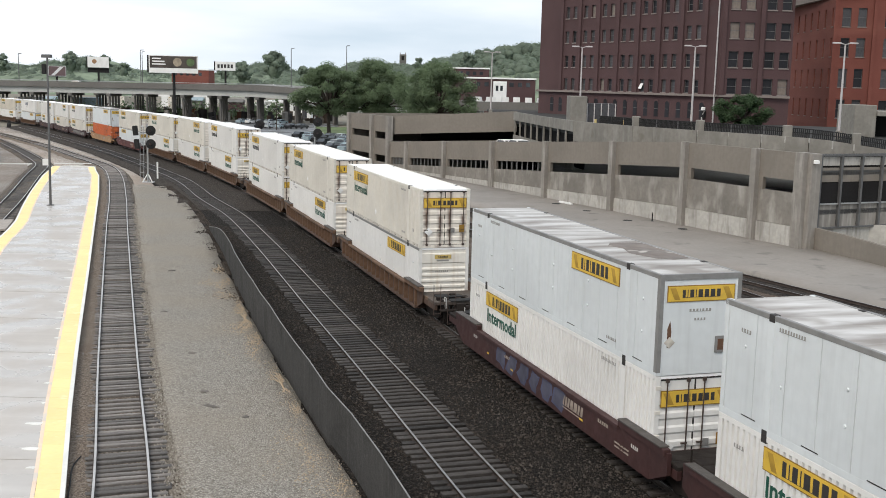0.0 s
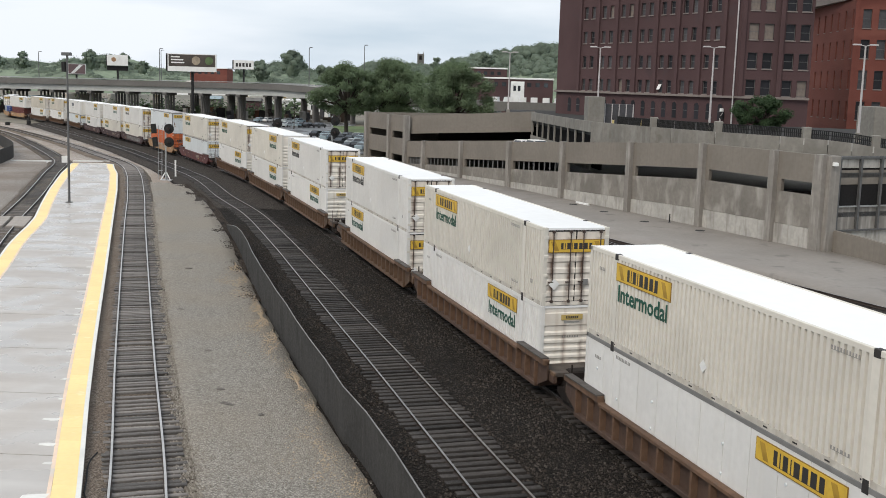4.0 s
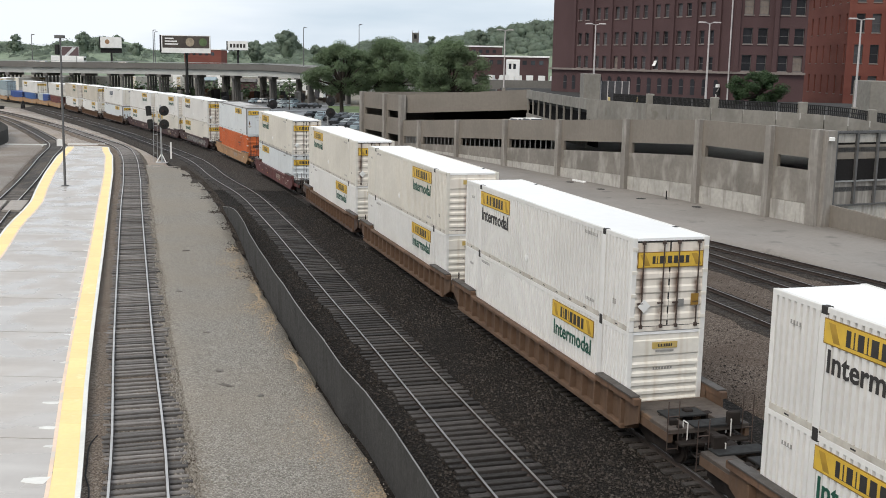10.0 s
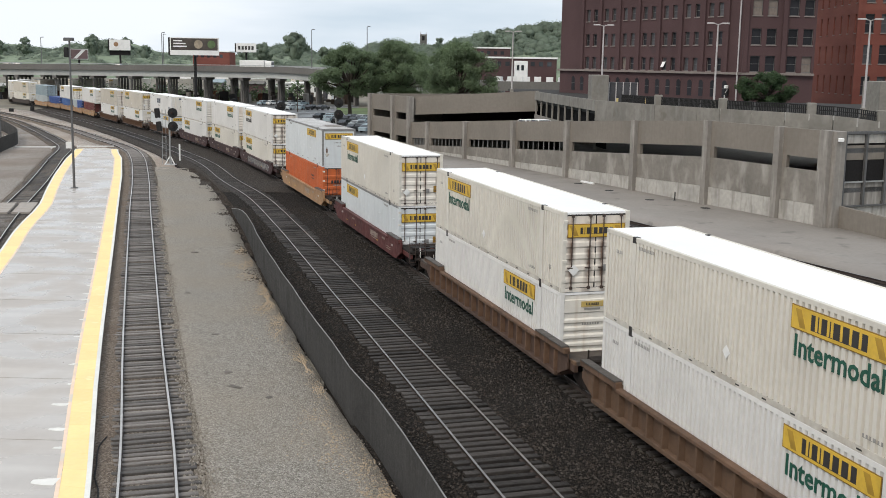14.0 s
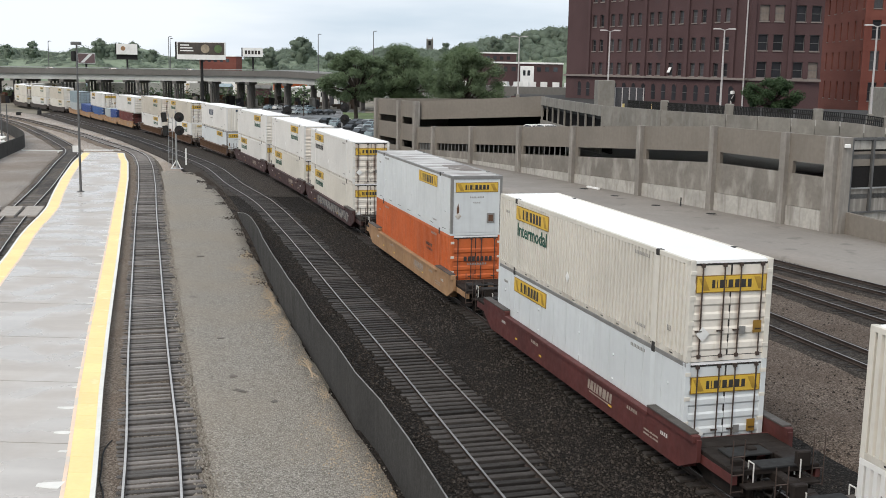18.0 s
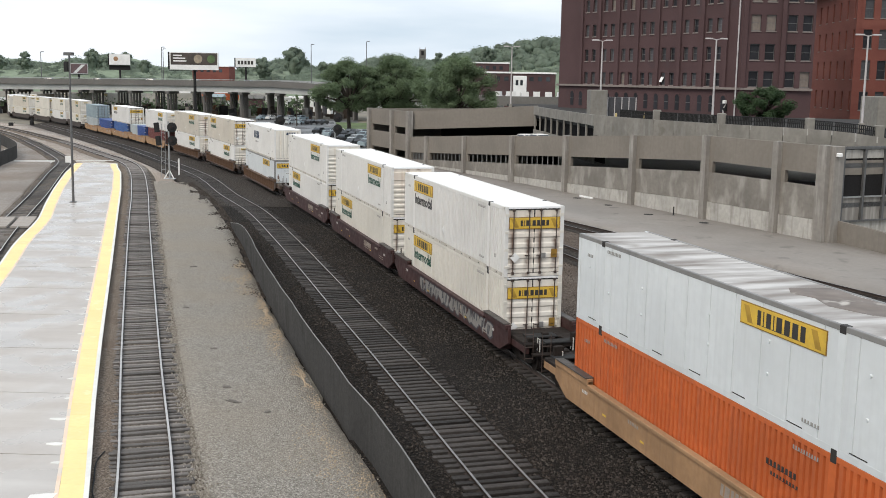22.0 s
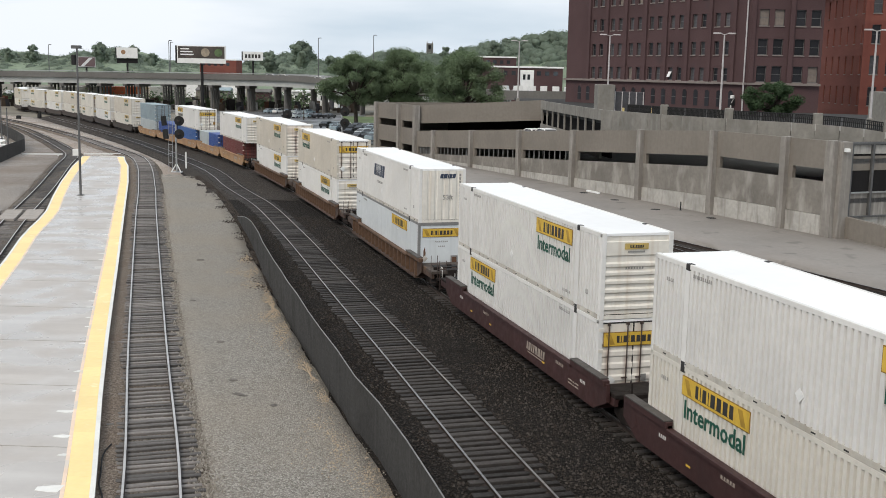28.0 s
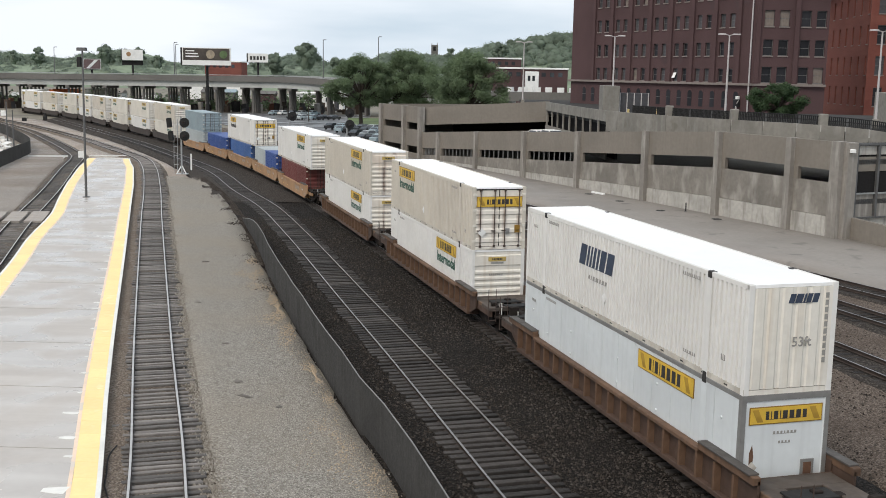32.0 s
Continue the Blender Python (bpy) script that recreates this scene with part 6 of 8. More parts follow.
    cross = GX.inverted() @ Matrix.Translation((-7.4, 147.3, 0)) @ Matrix.Rotation(math.atan2(-4.6, 16.4), 4, "Z")
    for z0, z1, nm in ((4.3, 6.7, "cross_parapet"), (-1, 3.3, "cross_wall")):
        put(nm, Geo().prism([(z0, 0), (z0 + 0.95, 17.3), (z1 + 1.2, 17.3), (z1, 0)] if z1 > 5 else [(-1, 0), (-1, 17.3), (4.1, 17.3), (z1, 0)], "y", 0, 0.35), th, cross, material=GARAGE)
    put("cross_floor", Geo().box(0, 17.3, 0.35, 14, 2.0, 2.3), th, cross, material=ASPHALT)
    put("cross_roof", Geo().prism([(5.2, 0), (6.3, 17.3), (6.6, 17.3), (5.5, 0)], "y", 0.35, 14), th, cross, material=DECK_CONCRETE)
    # back of the cross ramp: interior shade put into a near-black colour
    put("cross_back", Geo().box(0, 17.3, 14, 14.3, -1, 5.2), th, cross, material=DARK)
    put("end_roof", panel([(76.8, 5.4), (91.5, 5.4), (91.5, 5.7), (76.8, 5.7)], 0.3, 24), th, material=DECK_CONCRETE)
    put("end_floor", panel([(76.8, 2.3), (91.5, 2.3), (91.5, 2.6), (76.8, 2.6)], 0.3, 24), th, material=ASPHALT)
    # near-black back sheet, coloured as the shade inside the end bays
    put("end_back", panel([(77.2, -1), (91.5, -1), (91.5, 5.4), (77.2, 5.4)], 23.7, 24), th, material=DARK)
    put("end_gable", Geo().box(-91.5, -91.2, 0.3, 24, -1, 6.7), th, material=GARAGE)
    put("end_pier", Geo().block(-0.5, 0.45, 0.0, 0.95, -0.6, 6.9, 0.03), th, label="projecting concrete pier with run-off streaks", material=GARAGE_PIER)
    put("end_wall", Geo().box(-0.3, 0.0, 0.95, 12, -0.6, 1.38), th, label="pale low wall under the screen", material=GARAGE_LOW)
    # screened stair on the near end
    for i in range(5):
        put("screen_post", Geo().box(0.02, 0.22, 1.1 + i * 2.05, 1.28 + i * 2.05, 1.38, 6.85), th, material=POLE)
        if i < 4:
            for z0, z1, m in ((1.5, 3.15, GARAGE_PIER), (3.25, 4.75, DARK), (4.8, 5.85, GARAGE), (6.0, 6.62, GARAGE_LOW)):
                put("screen_panel", Geo().box(-0.06, 0.0, 1.28 + i * 2.05, 3.15 + i * 2.05, z0, z1), th, material=m)
    put("screen_rail", Geo().box(0.0, 0.2, 1.0, 9.6, 6.68, 6.85), th, material=POLE)
    put("screen_rail", Geo().box(0.0, 0.2, 1.0, 9.6, 1.38, 1.5), th, material=POLE)
    put("screen_rail", Geo().box(0.0, 0.16, 1.0, 9.6, 3.15, 3.25), th, material=GALV)
    # near-black sheet paints the shade behind the stair screen
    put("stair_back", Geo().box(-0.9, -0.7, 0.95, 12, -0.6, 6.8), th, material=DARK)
    low = thing("ramp_wall", "low grey concrete wall along the garage entry ramp", "concrete wall")
    put("wall", Geo().sweep([(-0.15, -0.6), (0.15, -0.6), (0.15, 1.55), (-0.15, 1.55)], [(26.9, 78.6, 0), (28.2, 74.8, -0.1), (30.4, 67, -0.4), (33, 58, -0.8)]), low, material=GARAGE)
    put("inner_wall", Geo().sweep([(-0.15, -0.6), (0.15, -0.6), (0.15, 1.5), (-0.15, 1.5)], [(28.8, 82, 0), (36, 80, 0.0), (46, 77, 0)]), low, material=GARAGE_LOW)
    lampbox = thing("wall_light", "small white flood lamp on the garage corner", "wall lamp")
    put("body", Geo().block(-0.2, 0.2, -0.15, 0.15, 0, 0.25, 0.04), lampbox, pose(26.6, 77.6, 6.2), material=WHITE)
    # road
    edge = [p for p in shift(FIFTH, 1.7) if p[1] < 130]
    wall = [(26.1 + 0.4393 * d, 78.0 - 0.8983 * d) for d in np.linspace(75, -100, len(edge))]
    bed("road", edge, sorted([(x + 1.0, y) for x, y in wall], key=lambda p: p[1]), -0.02, ROAD, "pale worn concrete service road along the garage", "road", rough=0.008, cols=8, sink=0.3)
    for i, (u, v) in enumerate(((11.5, -1.7), (24.5, -2.4), (30.5, -2.0), (17.5, -2.9))):
        x, y, _ = GX @ Vector((-u, v, 0))
        d = tagged(put("drain_cover", Geo().tube((0, 0, 0), (0, 0, 0.02), 0.42, 0.4, 14), None, pose(x, y, -0.02), material=BLACK), "dark round iron drain cover set in the road", "drain cover", "road drain covers")
    x, y, _ = GX @ Vector((-30.5, -0.95, 0))
    tagged(put("kerb_block", Geo().block(-1.1, 1.1, -0.12, 0.12, 0, 0.16, 0.03), None, GX.copy() @ Matrix.Translation((-30.5, -0.95, -0.03)), material=WHITE), "white concrete kerb block at the garage wall", "kerb block")
    post = thing("marker_post", "short dark post standing on the road by the garage", "marker post", m=GX @ Matrix.Translation((-16.4, -1.1, -0.02)))
    put("post", Geo().tube((0, 0, 0), (0, 0, 0.75), 0.06, 0.05, 8), post, material=BLACK)
    put("base", Geo().tube((0, 0, 0), (0, 0, 0.05), 0.14, 0.12, 10), post, material=POLE)
    for u, v, z, lab in ((45.6, 1.9, 4.6, "white"), (48.8, 2.1, 4.45, "white")):
        c = thing("ramp_car", "white car parked behind the garage parapet", "car", "cars on the ramp", m=GX @ Matrix.Translation((-u, v + 0.6, g_top(u) - 1.25)))
        put("body", kept(("hc", "white"), lambda: car_body(BOX_PAINT["white"])), c)
        car_windows(c)
        for wx in (-1.35, 1.4):
            for wy in (-0.8, 0.8):
                put("wheel", kept("hwheel", lambda: solid(Geo().tube((0, -0.1, 0.33), (0, 0.1, 0.33), 0.33, 0.33, 14), "wheel", RUBBER)), c, Matrix.Translation((wx, wy, 0)))
    # parapet of the deck above, with short openings under its far part
    dk = thing("deck_parapet", "stained pale concrete parapet of the upper parking deck", "parapet")
    near = [(35.4, 86.0, 6.86), (32.3, 86.0, 7.27), (30.6, 86.0, 7.5), (28.8, 86.2, 7.66), (25.5, 87.8, 7.8), (21.3, 92.0, 7.84), (17.0, 98.5, 7.86), (12.9, 109.1, 7.85)]
    line = [(12.9, 109.1), (10.8, 125), (8.85, 141.3)]
    top = []
    for (x0, y0, z0), (x1, y1, z1) in zip(near, near[1:]):
        n = max(1, round(math.hypot(x1 - x0, y1 - y0) / 2.4))
        top += [(x0 + (x1 - x0) * k / n, y0 + (y1 - y0) * k / n, z0 + (z1 - z0) * k / n) for k in range(n)]
    top += [(x, y, 7.85) for x, y in spread(line, 3.2)]
    for i, (a, b) in enumerate(zip(top, top[1:])):
        low = -2.0 if a[1] < 109 else -1.07
        put("parapet_panel", Geo().sweep([(-0.13, low), (0.13, low), (0.13, 0), (-0.13, 0)], [a, (b[0] - (b[0] - a[0]) * 0.01, b[1] - (b[1] - a[1]) * 0.01, b[2])]), dk, material=DECK_CONCRETE)
        put("run_off", Geo().block(a[0] - 0.06, a[0] + 0.06, a[1] - 0.15, a[1] + 0.1, a[2] - 0.35 - 0.3 * (i % 3) / 2, a[2] + 0.004, 0.02), dk, material=RUN_OFF)
    far = spread(line, 3.2)
    for a, b in zip(far, far[1:]):
        put("short_column", Geo().block(a[0] - 0.09, a[0] + 0.12, a[1] - 0.22, a[1] + 0.22, 4.0, 6.78, 0.03), dk, material=DECK_CONCRETE)
    # added near-black sheet: paints the shade seen between the short columns
    put("back_wall", Geo().sweep([(1.0, 3.0), (1.2, 3.0), (1.2, 6.44), (1.0, 6.44)], [(x, y, 0) for x, y in far]), dk, label="near-black sheet with the openings' shade painted in", material=DARK)
    put("apron", Geo().sweep([(-0.1, 3.0), (0.1, 3.0), (0.1, 4.9), (-0.1, 4.9)], [(x, y, 0) for x, y in far]), dk, material=DECK_CONCRETE)
    deck = Geo()
    out = [(90, 87)] + [(x + 0.15, y + 0.15) for x, y, _ in near] + [(x + 0.1, y) for x, y in line[1:]] + [(7.5, 200), (30, 200), (46.5, 146), (90, 132)]
    deck.prism(out, "z", 6.45, 6.78)
    tagged(put("deck", deck, material=mat("deck_asphalt", (0.055, 0.054, 0.053), 0.9, fine=4.0, broad=0.2, amount=0.25, bump=0.1, spec=0.15)), "concrete surface of the upper parking deck", "parking deck", kind="structure")
    rail = thing("deck_fence", "dark iron picket fence between concrete posts on the deck", "fence")
    fl = [(x + 0.25, y + 0.3, z - 0.1) for x, y, z in top if y < 105]
    for i, (a, b) in enumerate(zip(fl, fl[1:])):
        run = Vector(b) - Vector(a)
        if i % 3 == 1:
            put("fence_post", Geo().block(a[0] - 0.33, a[0] + 0.33, a[1] - 0.33, a[1] + 0.33, 6.6, a[2] + 0.98, 0.05), rail, label="squat concrete post", material=DECK_CONCRETE)
        n = max(4, round(run.length / 0.15))
        for k in range(1, n):
            p = Vector(a) + run * (k / n)
            put("picket", kept("picket", lambda: solid(Geo().box(-0.045, 0.045, -0.03, 0.03, 0, 0.8), "picket", BLACK)), rail, Matrix.Translation(p))
        for dz in (0.08, 0.45, 0.78):
            put("fence_rail", Geo().tube((a[0], a[1], a[2] + dz), (b[0], b[1], b[2] + dz), 0.035), rail, material=BLACK)
    for x, y in ((27.0, 120), (15.9, 130), (37.9, 105), (6.5, 160)):
        deck_lamp(x, y)
    tower = thing("stair_tower", "pale concrete stair housing on the parking deck", "stair housing")
    put("wall", Geo().block(42.3, 44.6, 113, 118, 6.78, 10.1, 0.06), tower, material=DECK_CONCRETE)
    put("canopy", Geo().block(44.6, 50, 112.6, 118, 9.0, 9.5, 0.05), tower, material=DECK_CONCRETE)
    # doorway shade painted as a near-black block
    put("doorway", Geo().box(44.6, 49.5, 116.5, 117, 6.78, 9.0), tower, material=DARK)
    tower = thing("lift_lobby", "concrete lift lobby with a glazed side on the deck", "lift lobby")
    put("wall", Geo().block(14.1, 16.0, 124, 128, 6.78, 10.2, 0.06), tower, material=DECK_CONCRETE)
    put("glazing", Geo().box(16.05, 19.4, 124.6, 128, 6.78, 9.4), tower, material=BLIND_GREY)
    for i in range(5):
        put("mullion", Geo().box(16.05 + i * 0.8, 16.15 + i * 0.8, 124.5, 124.6, 6.78, 9.45), tower, material=LAMP_STEEL)
    b = None
    for x in (16.4, 17.9, 19.4):
        if b is None:
            b = tagged(put("bollard", Geo().tube((0, 0, 0), (0, 0, 1.0), 0.13, 0.13, 10), None, pose(x, 119.5, 6.78), material=mat("bollard_yellow", (0.6, 0.47, 0.2), 0.6)), "faded yellow steel bollard on the deck", "bollard", "deck bollards")
        else:
            copy_thing(b, pose(x, 119.5, 6.78))


def deck_lamp(x, y):
    l = thing("deck_lamp", "tall pale twin-arm lamp post on the parking deck", "lamp post", "deck lamp posts", m=pose(x, y, 6.78))
    put("pole", kept("deck_pole", lambda: solid(Geo().tube((0, 0, 0), (0, 0, 9.1), 0.13, 0.075, 10), "pole", LAMP_STEEL)), l)
    put("pedestal", kept("deck_ped", lambda: solid(Geo().block(-0.26, 0.26, -0.26, 0.26, 0, 0.9, 0.06), "pedestal", DECK_CONCRETE)), l)
    for sx in (-1, 1):
        put("lamp_head", kept("deck_head", lambda: solid(Geo().tube((0, 0, 9.05), (0.6, 0, 9.2), 0.04).block(0.4, 1.2, -0.16, 0.16, 9.12, 9.26, 0.04), "lamp_head", LAMP_STEEL)), l, pose(0, 0, 0, 0, 0, 0 if sx > 0 else 180))


# ---- highway overpass ----
def build_overpass():
    line = spread([(-420, 330), (-260, 348), (-165, 357), (-100, 355), (-50, 345), (-20, 336), (3, 328)], 6)
    th = thing("overpass", "long grey concrete highway overpass on column bents", "overpass", kind="structure")
    z = lambda x: 8.4 + 0.3 * math.sin((x + 120) / 60) - 3.6 * min(max((x + 62) / 50, 0), 1) ** 1.5
    for off, dz, nm in ((0, 0.0, "near"), (22, -0.1, "far")):
        ln = shift(line, -off)
        P = [(x, y, z(x) + dz) for x, y in ln]
        put("deck", Geo().sweep([(-6.5, -0.9), (6.5, -0.9), (6.5, -0.45), (-6.5, -0.45)], P), th, material=BRIDGE)
        for sd in (-6.4, 6.4):
            put("parapet", Geo().sweep([(sd - 0.2, -1.1), (sd + 0.2, -1.1), (sd + 0.12, 0.6), (sd - 0.12, 0.6)], P), th, material=BRIDGE)
            put("rail", Geo().sweep([(sd - 0.07, 0.85), (sd + 0.07, 0.85), (sd + 0.07, 1.0), (sd - 0.07, 1.0)], P), th, material=GALV)
        for gx in (-5.6, -2, 2, 5.6):
            put("girder", Geo().sweep([(gx - 0.35, -2.9), (gx + 0.35, -2.9), (gx + 0.25, -0.9), (gx - 0.25, -0.9)], P), th, material=GIRDER)
        for i in range(2, len(P) - 1, 2):
            x, y, zz = P[i]
            put("bent_cap", Geo().block(-0.7, 0.7, -6.3, 6.3, -3.8, -2.9, 0.1), th, pose(x, y, zz), material=BRIDGE)
            for k in (-4.8, -1.6, 1.6, 4.8):
                put("column", kept(("col", round(zz, 1)), lambda: solid(Geo().tube((0, 0, -14), (0, 0, -3.8), 0.36, 0.36, 10), "column", BRIDGE)), th, pose(x, y + k, zz))
    for x, y, h in ((-137.8, 352, 9.7), (-97.7, 349, 11.5), (-103.6, 372, 11.5), (-48.3, 339, 13.2), (-30.8, 335, 15.5)):
        l = thing("highway_lamp", "tall grey highway lamp post on the overpass", "lamp post", "highway lamp posts", m=pose(x, y, z(x) - 0.6))
        put("pole", Geo().tube((0, 0, 0), (0, 0, h), 0.16, 0.1, 8), l, material=POLE)
        put("arm", kept("hw_arm", lambda: solid(Geo().tube((0, 0, -0.1), (0.5, 0, 0.1), 0.06).block(0.1, 1.0, -0.2, 0.2, 0.0, 0.2, 0.04), "arm", POLE)), l, Matrix.Translation((0, 0, h)))
    lorry = thing("highway_lorry", "white lorry with a long box body on the overpass", "lorry", "highway traffic")
    put("box_body", Geo().block(-5.2, 3.2, -1.2, 1.2, 0.9, 3.05, 0.08), lorry, material=WHITE)
    put("cab", Geo().prism([(-1.15, 0.5), (1.15, 0.5), (1.15, 2.2), (0.95, 2.9), (-0.95, 2.9), (-1.15, 2.2)], "x", 3.5, 5.6), lorry, material=WHITE)
    put("windscreen", Geo().box(5.58, 5.63, -1.0, 1.0, 1.6, 2.5), lorry, material=GLASS)
    put("chassis", Geo().box(-5.1, 5.4, -0.5, 0.5, 0.5, 0.9), lorry, material=BLACK)
    for wx in (-4.5, -3.3, 4.4):
        for wy in (-1.05, 1.05):
            put("wheel", Geo().tube((wx, wy - 0.15, 0.5), (wx, wy + 0.15, 0.5), 0.5, 0.5, 14), lorry, material=RUBBER)

    def lorry_at(t):
        x = min(-277 + 15 * t, 45.0)
        xs, ys = [p[0] for p in line], [p[1] for p in line]
        y, y2 = float(np.interp(x, xs, ys)), float(np.interp(x + 3, xs, ys))
        if x > 3:
            return pose(x, 331, 5.0, 0, 0, 0)
        return pose(x, y - 3, z(x) - 0.45, 0, 0, math.degrees(math.atan2(y2 - y, 3)))
    CARS_ON_BRIDGE.append((lorry, lorry_at))
    # traffic that passes on the highway
    rnd = random.Random(11)
    for i, (x0, v, paint) in enumerate(((-300, 9, "white"), (-60, -9, "white"), (-190, 5.5, "grey"), (-250, 7.4, "white"), (-8, -11, "cream"), (-400, 12, "white"), (-130, -8, "white"), (-340, 10, "cream"))):
        car = thing("highway_car", ("white" if paint != "grey" else "grey") + " car driving along the overpass", "car", "highway traffic")
        m = BOX_PAINT[paint]
        put("body", kept(("hc", paint), lambda: car_body(m)), car)
        car_windows(car)
        for wx in (-1.35, 1.4):
            for wy in (-0.8, 0.8):
                put("wheel", kept("hwheel", lambda: solid(Geo().tube((0, -0.1, 0.33), (0, 0.1, 0.33), 0.33, 0.33, 14), "wheel", RUBBER)), car, Matrix.Translation((wx, wy, 0)))
        off = 0 if v > 0 else 22

        def place(t, x0=x0, v=v, off=off):
            x = x0 + v * t
            ys = [p[1] for p in shift(line, -off)]
            xs = [p[0] for p in shift(line, -off)]
            y = float(np.interp(x, xs, ys))
            y2 = float(np.interp(x + 3, xs, ys))
            return pose(x, y + (-3 if v > 0 else 3), z(x) - 0.45, 0, 0, math.degrees(math.atan2(y2 - y, 3)) + (0 if v > 0 else 180))
        CARS_ON_BRIDGE.append((car, place))


def car_body(m):
    side = [(-2.2, 0.35), (2.2, 0.35), (2.25, 0.7), (2.1, 0.85), (1.0, 0.95), (0.4, 1.42), (-1.1, 1.45), (-1.75, 1.0), (-2.2, 0.92)]
    n = Geo()
    k = len(side)
    for y, inset in ((-0.86, 0.0), (0.86, 0.0)):
        n.v += [(x, y * (0.82 if z > 1.2 else 1.0), z) for x, z in side]
    n.f += [(i, (i + 1) % k, k + (i + 1) % k, k + i) for i in range(k)]
    n.f += [tuple(k - 1 - i for i in range(k)), tuple(k + i for i in range(k))]
    return solid(n, "body", m)


def car_windows(car):
    """Windscreen, rear window and two side windows, each a pane of its own."""
    def pane(*pts):
        g = Geo().quad(*pts)
        g.v = [(x + (0.02 if x > 0.44 else -0.02 if x < -1.1 else 0), y * 1.012, z + 0.006) for x, y, z in g.v]
        return g.mesh("pane", GLASS)
    put("windscreen", kept("hc_front", lambda: pane((1.0, -0.75, 0.98), (1.0, 0.75, 0.98), (0.45, 0.66, 1.38), (0.45, -0.66, 1.38))), car)
    put("rear_window", kept("hc_rear", lambda: pane((-1.75, -0.75, 1.03), (-1.14, -0.66, 1.4), (-1.14, 0.66, 1.4), (-1.75, 0.75, 1.03))), car)
    for s in (-1, 1):
        put("side_window", kept(("hc_side", s), lambda: pane((-1.45, s * 0.865, 1.0), (0.8, s * 0.865, 1.0), (0.3, s * 0.73, 1.36), (-1.0, s * 0.73, 1.38))), car)


# ---- brick buildings ----
def facade(th, origin, toward, floors, openings, paint, height, base, wide=1.15, tall=2.1, pilasters=(), foot=None, depth=0.45, blind=None, sill_m=STONE_TRIM, panes=None):
    """A wall from one plan point to another with real window openings; openings are places along it, floors the sill heights."""
    a, b = Vector(origin), Vector(toward)
    L = (b - a).length
    m = Matrix.Translation((a.x, a.y, 0)) @ Matrix.Rotation(math.atan2(b.y - a.y, b.x - a.x), 4, "Z")
    g = Geo()
    edges = [base] + [v for z in floors for v in (z, z + tall)] + [height]
    for i in range(0, len(edges), 2):
        g.box(0, L, 0, depth, edges[i], edges[i + 1])
    for z in floors:
        last = 0.0
        for u in openings:
            g.box(last, u - wide / 2, 0, depth, z, z + tall)
            last = u + wide / 2
        g.box(last, L, 0, depth, z, z + tall)
    wall = put("wall", g.mesh("wall", paint), th, m)
    for u in pilasters:
        put("pilaster", kept(("pil", height, foot or base, paint.name), lambda: solid(Geo().box(-0.3, 0.3, -0.28, 0.02, foot or base, height), "pilaster", paint)), wall, Matrix.Translation((u, 0, 0)))
    rnd = random.Random(str(origin))
    for fi, z in enumerate(floors):
        for u in openings:
            w = put("window", kept(("win", wide, tall), lambda: solid(Geo().box(-wide / 2, wide / 2, 0.24, 0.3, 0, 0.08).box(-wide / 2, wide / 2, 0.24, 0.3, tall - 0.08, tall).box(-wide / 2, -wide / 2 + 0.07, 0.24, 0.3, 0, tall).box(wide / 2 - 0.07, wide / 2, 0.24, 0.3, 0, tall).box(-wide / 2, wide / 2, 0.25, 0.29, tall / 2 - 0.03, tall / 2 + 0.03), "window", FRAME_GREY)), th, m @ Matrix.Translation((u, 0, z)))
            pick = rnd.random()
            gm = panes or (PANE_DARK if pick < 0.35 else BLIND_GREY if pick < 0.97 else BLIND)
            if blind and (fi, u) in blind:
                gm = BLIND
            put("pane", kept(("pane", wide, tall, gm.name), lambda: solid(Geo().box(-wide / 2 + 0.06, wide / 2 - 0.06, 0.27, 0.285, 0.06, tall - 0.06), "pane", gm)), w)
            put("sill", kept(("wsill", wide, sill_m.name), lambda: solid(Geo().block(-wide / 2 - 0.06, wide / 2 + 0.06, -0.1, 0.24, -0.14, 0.0, 0.02), "sill", sill_m)), w)
    return m, L


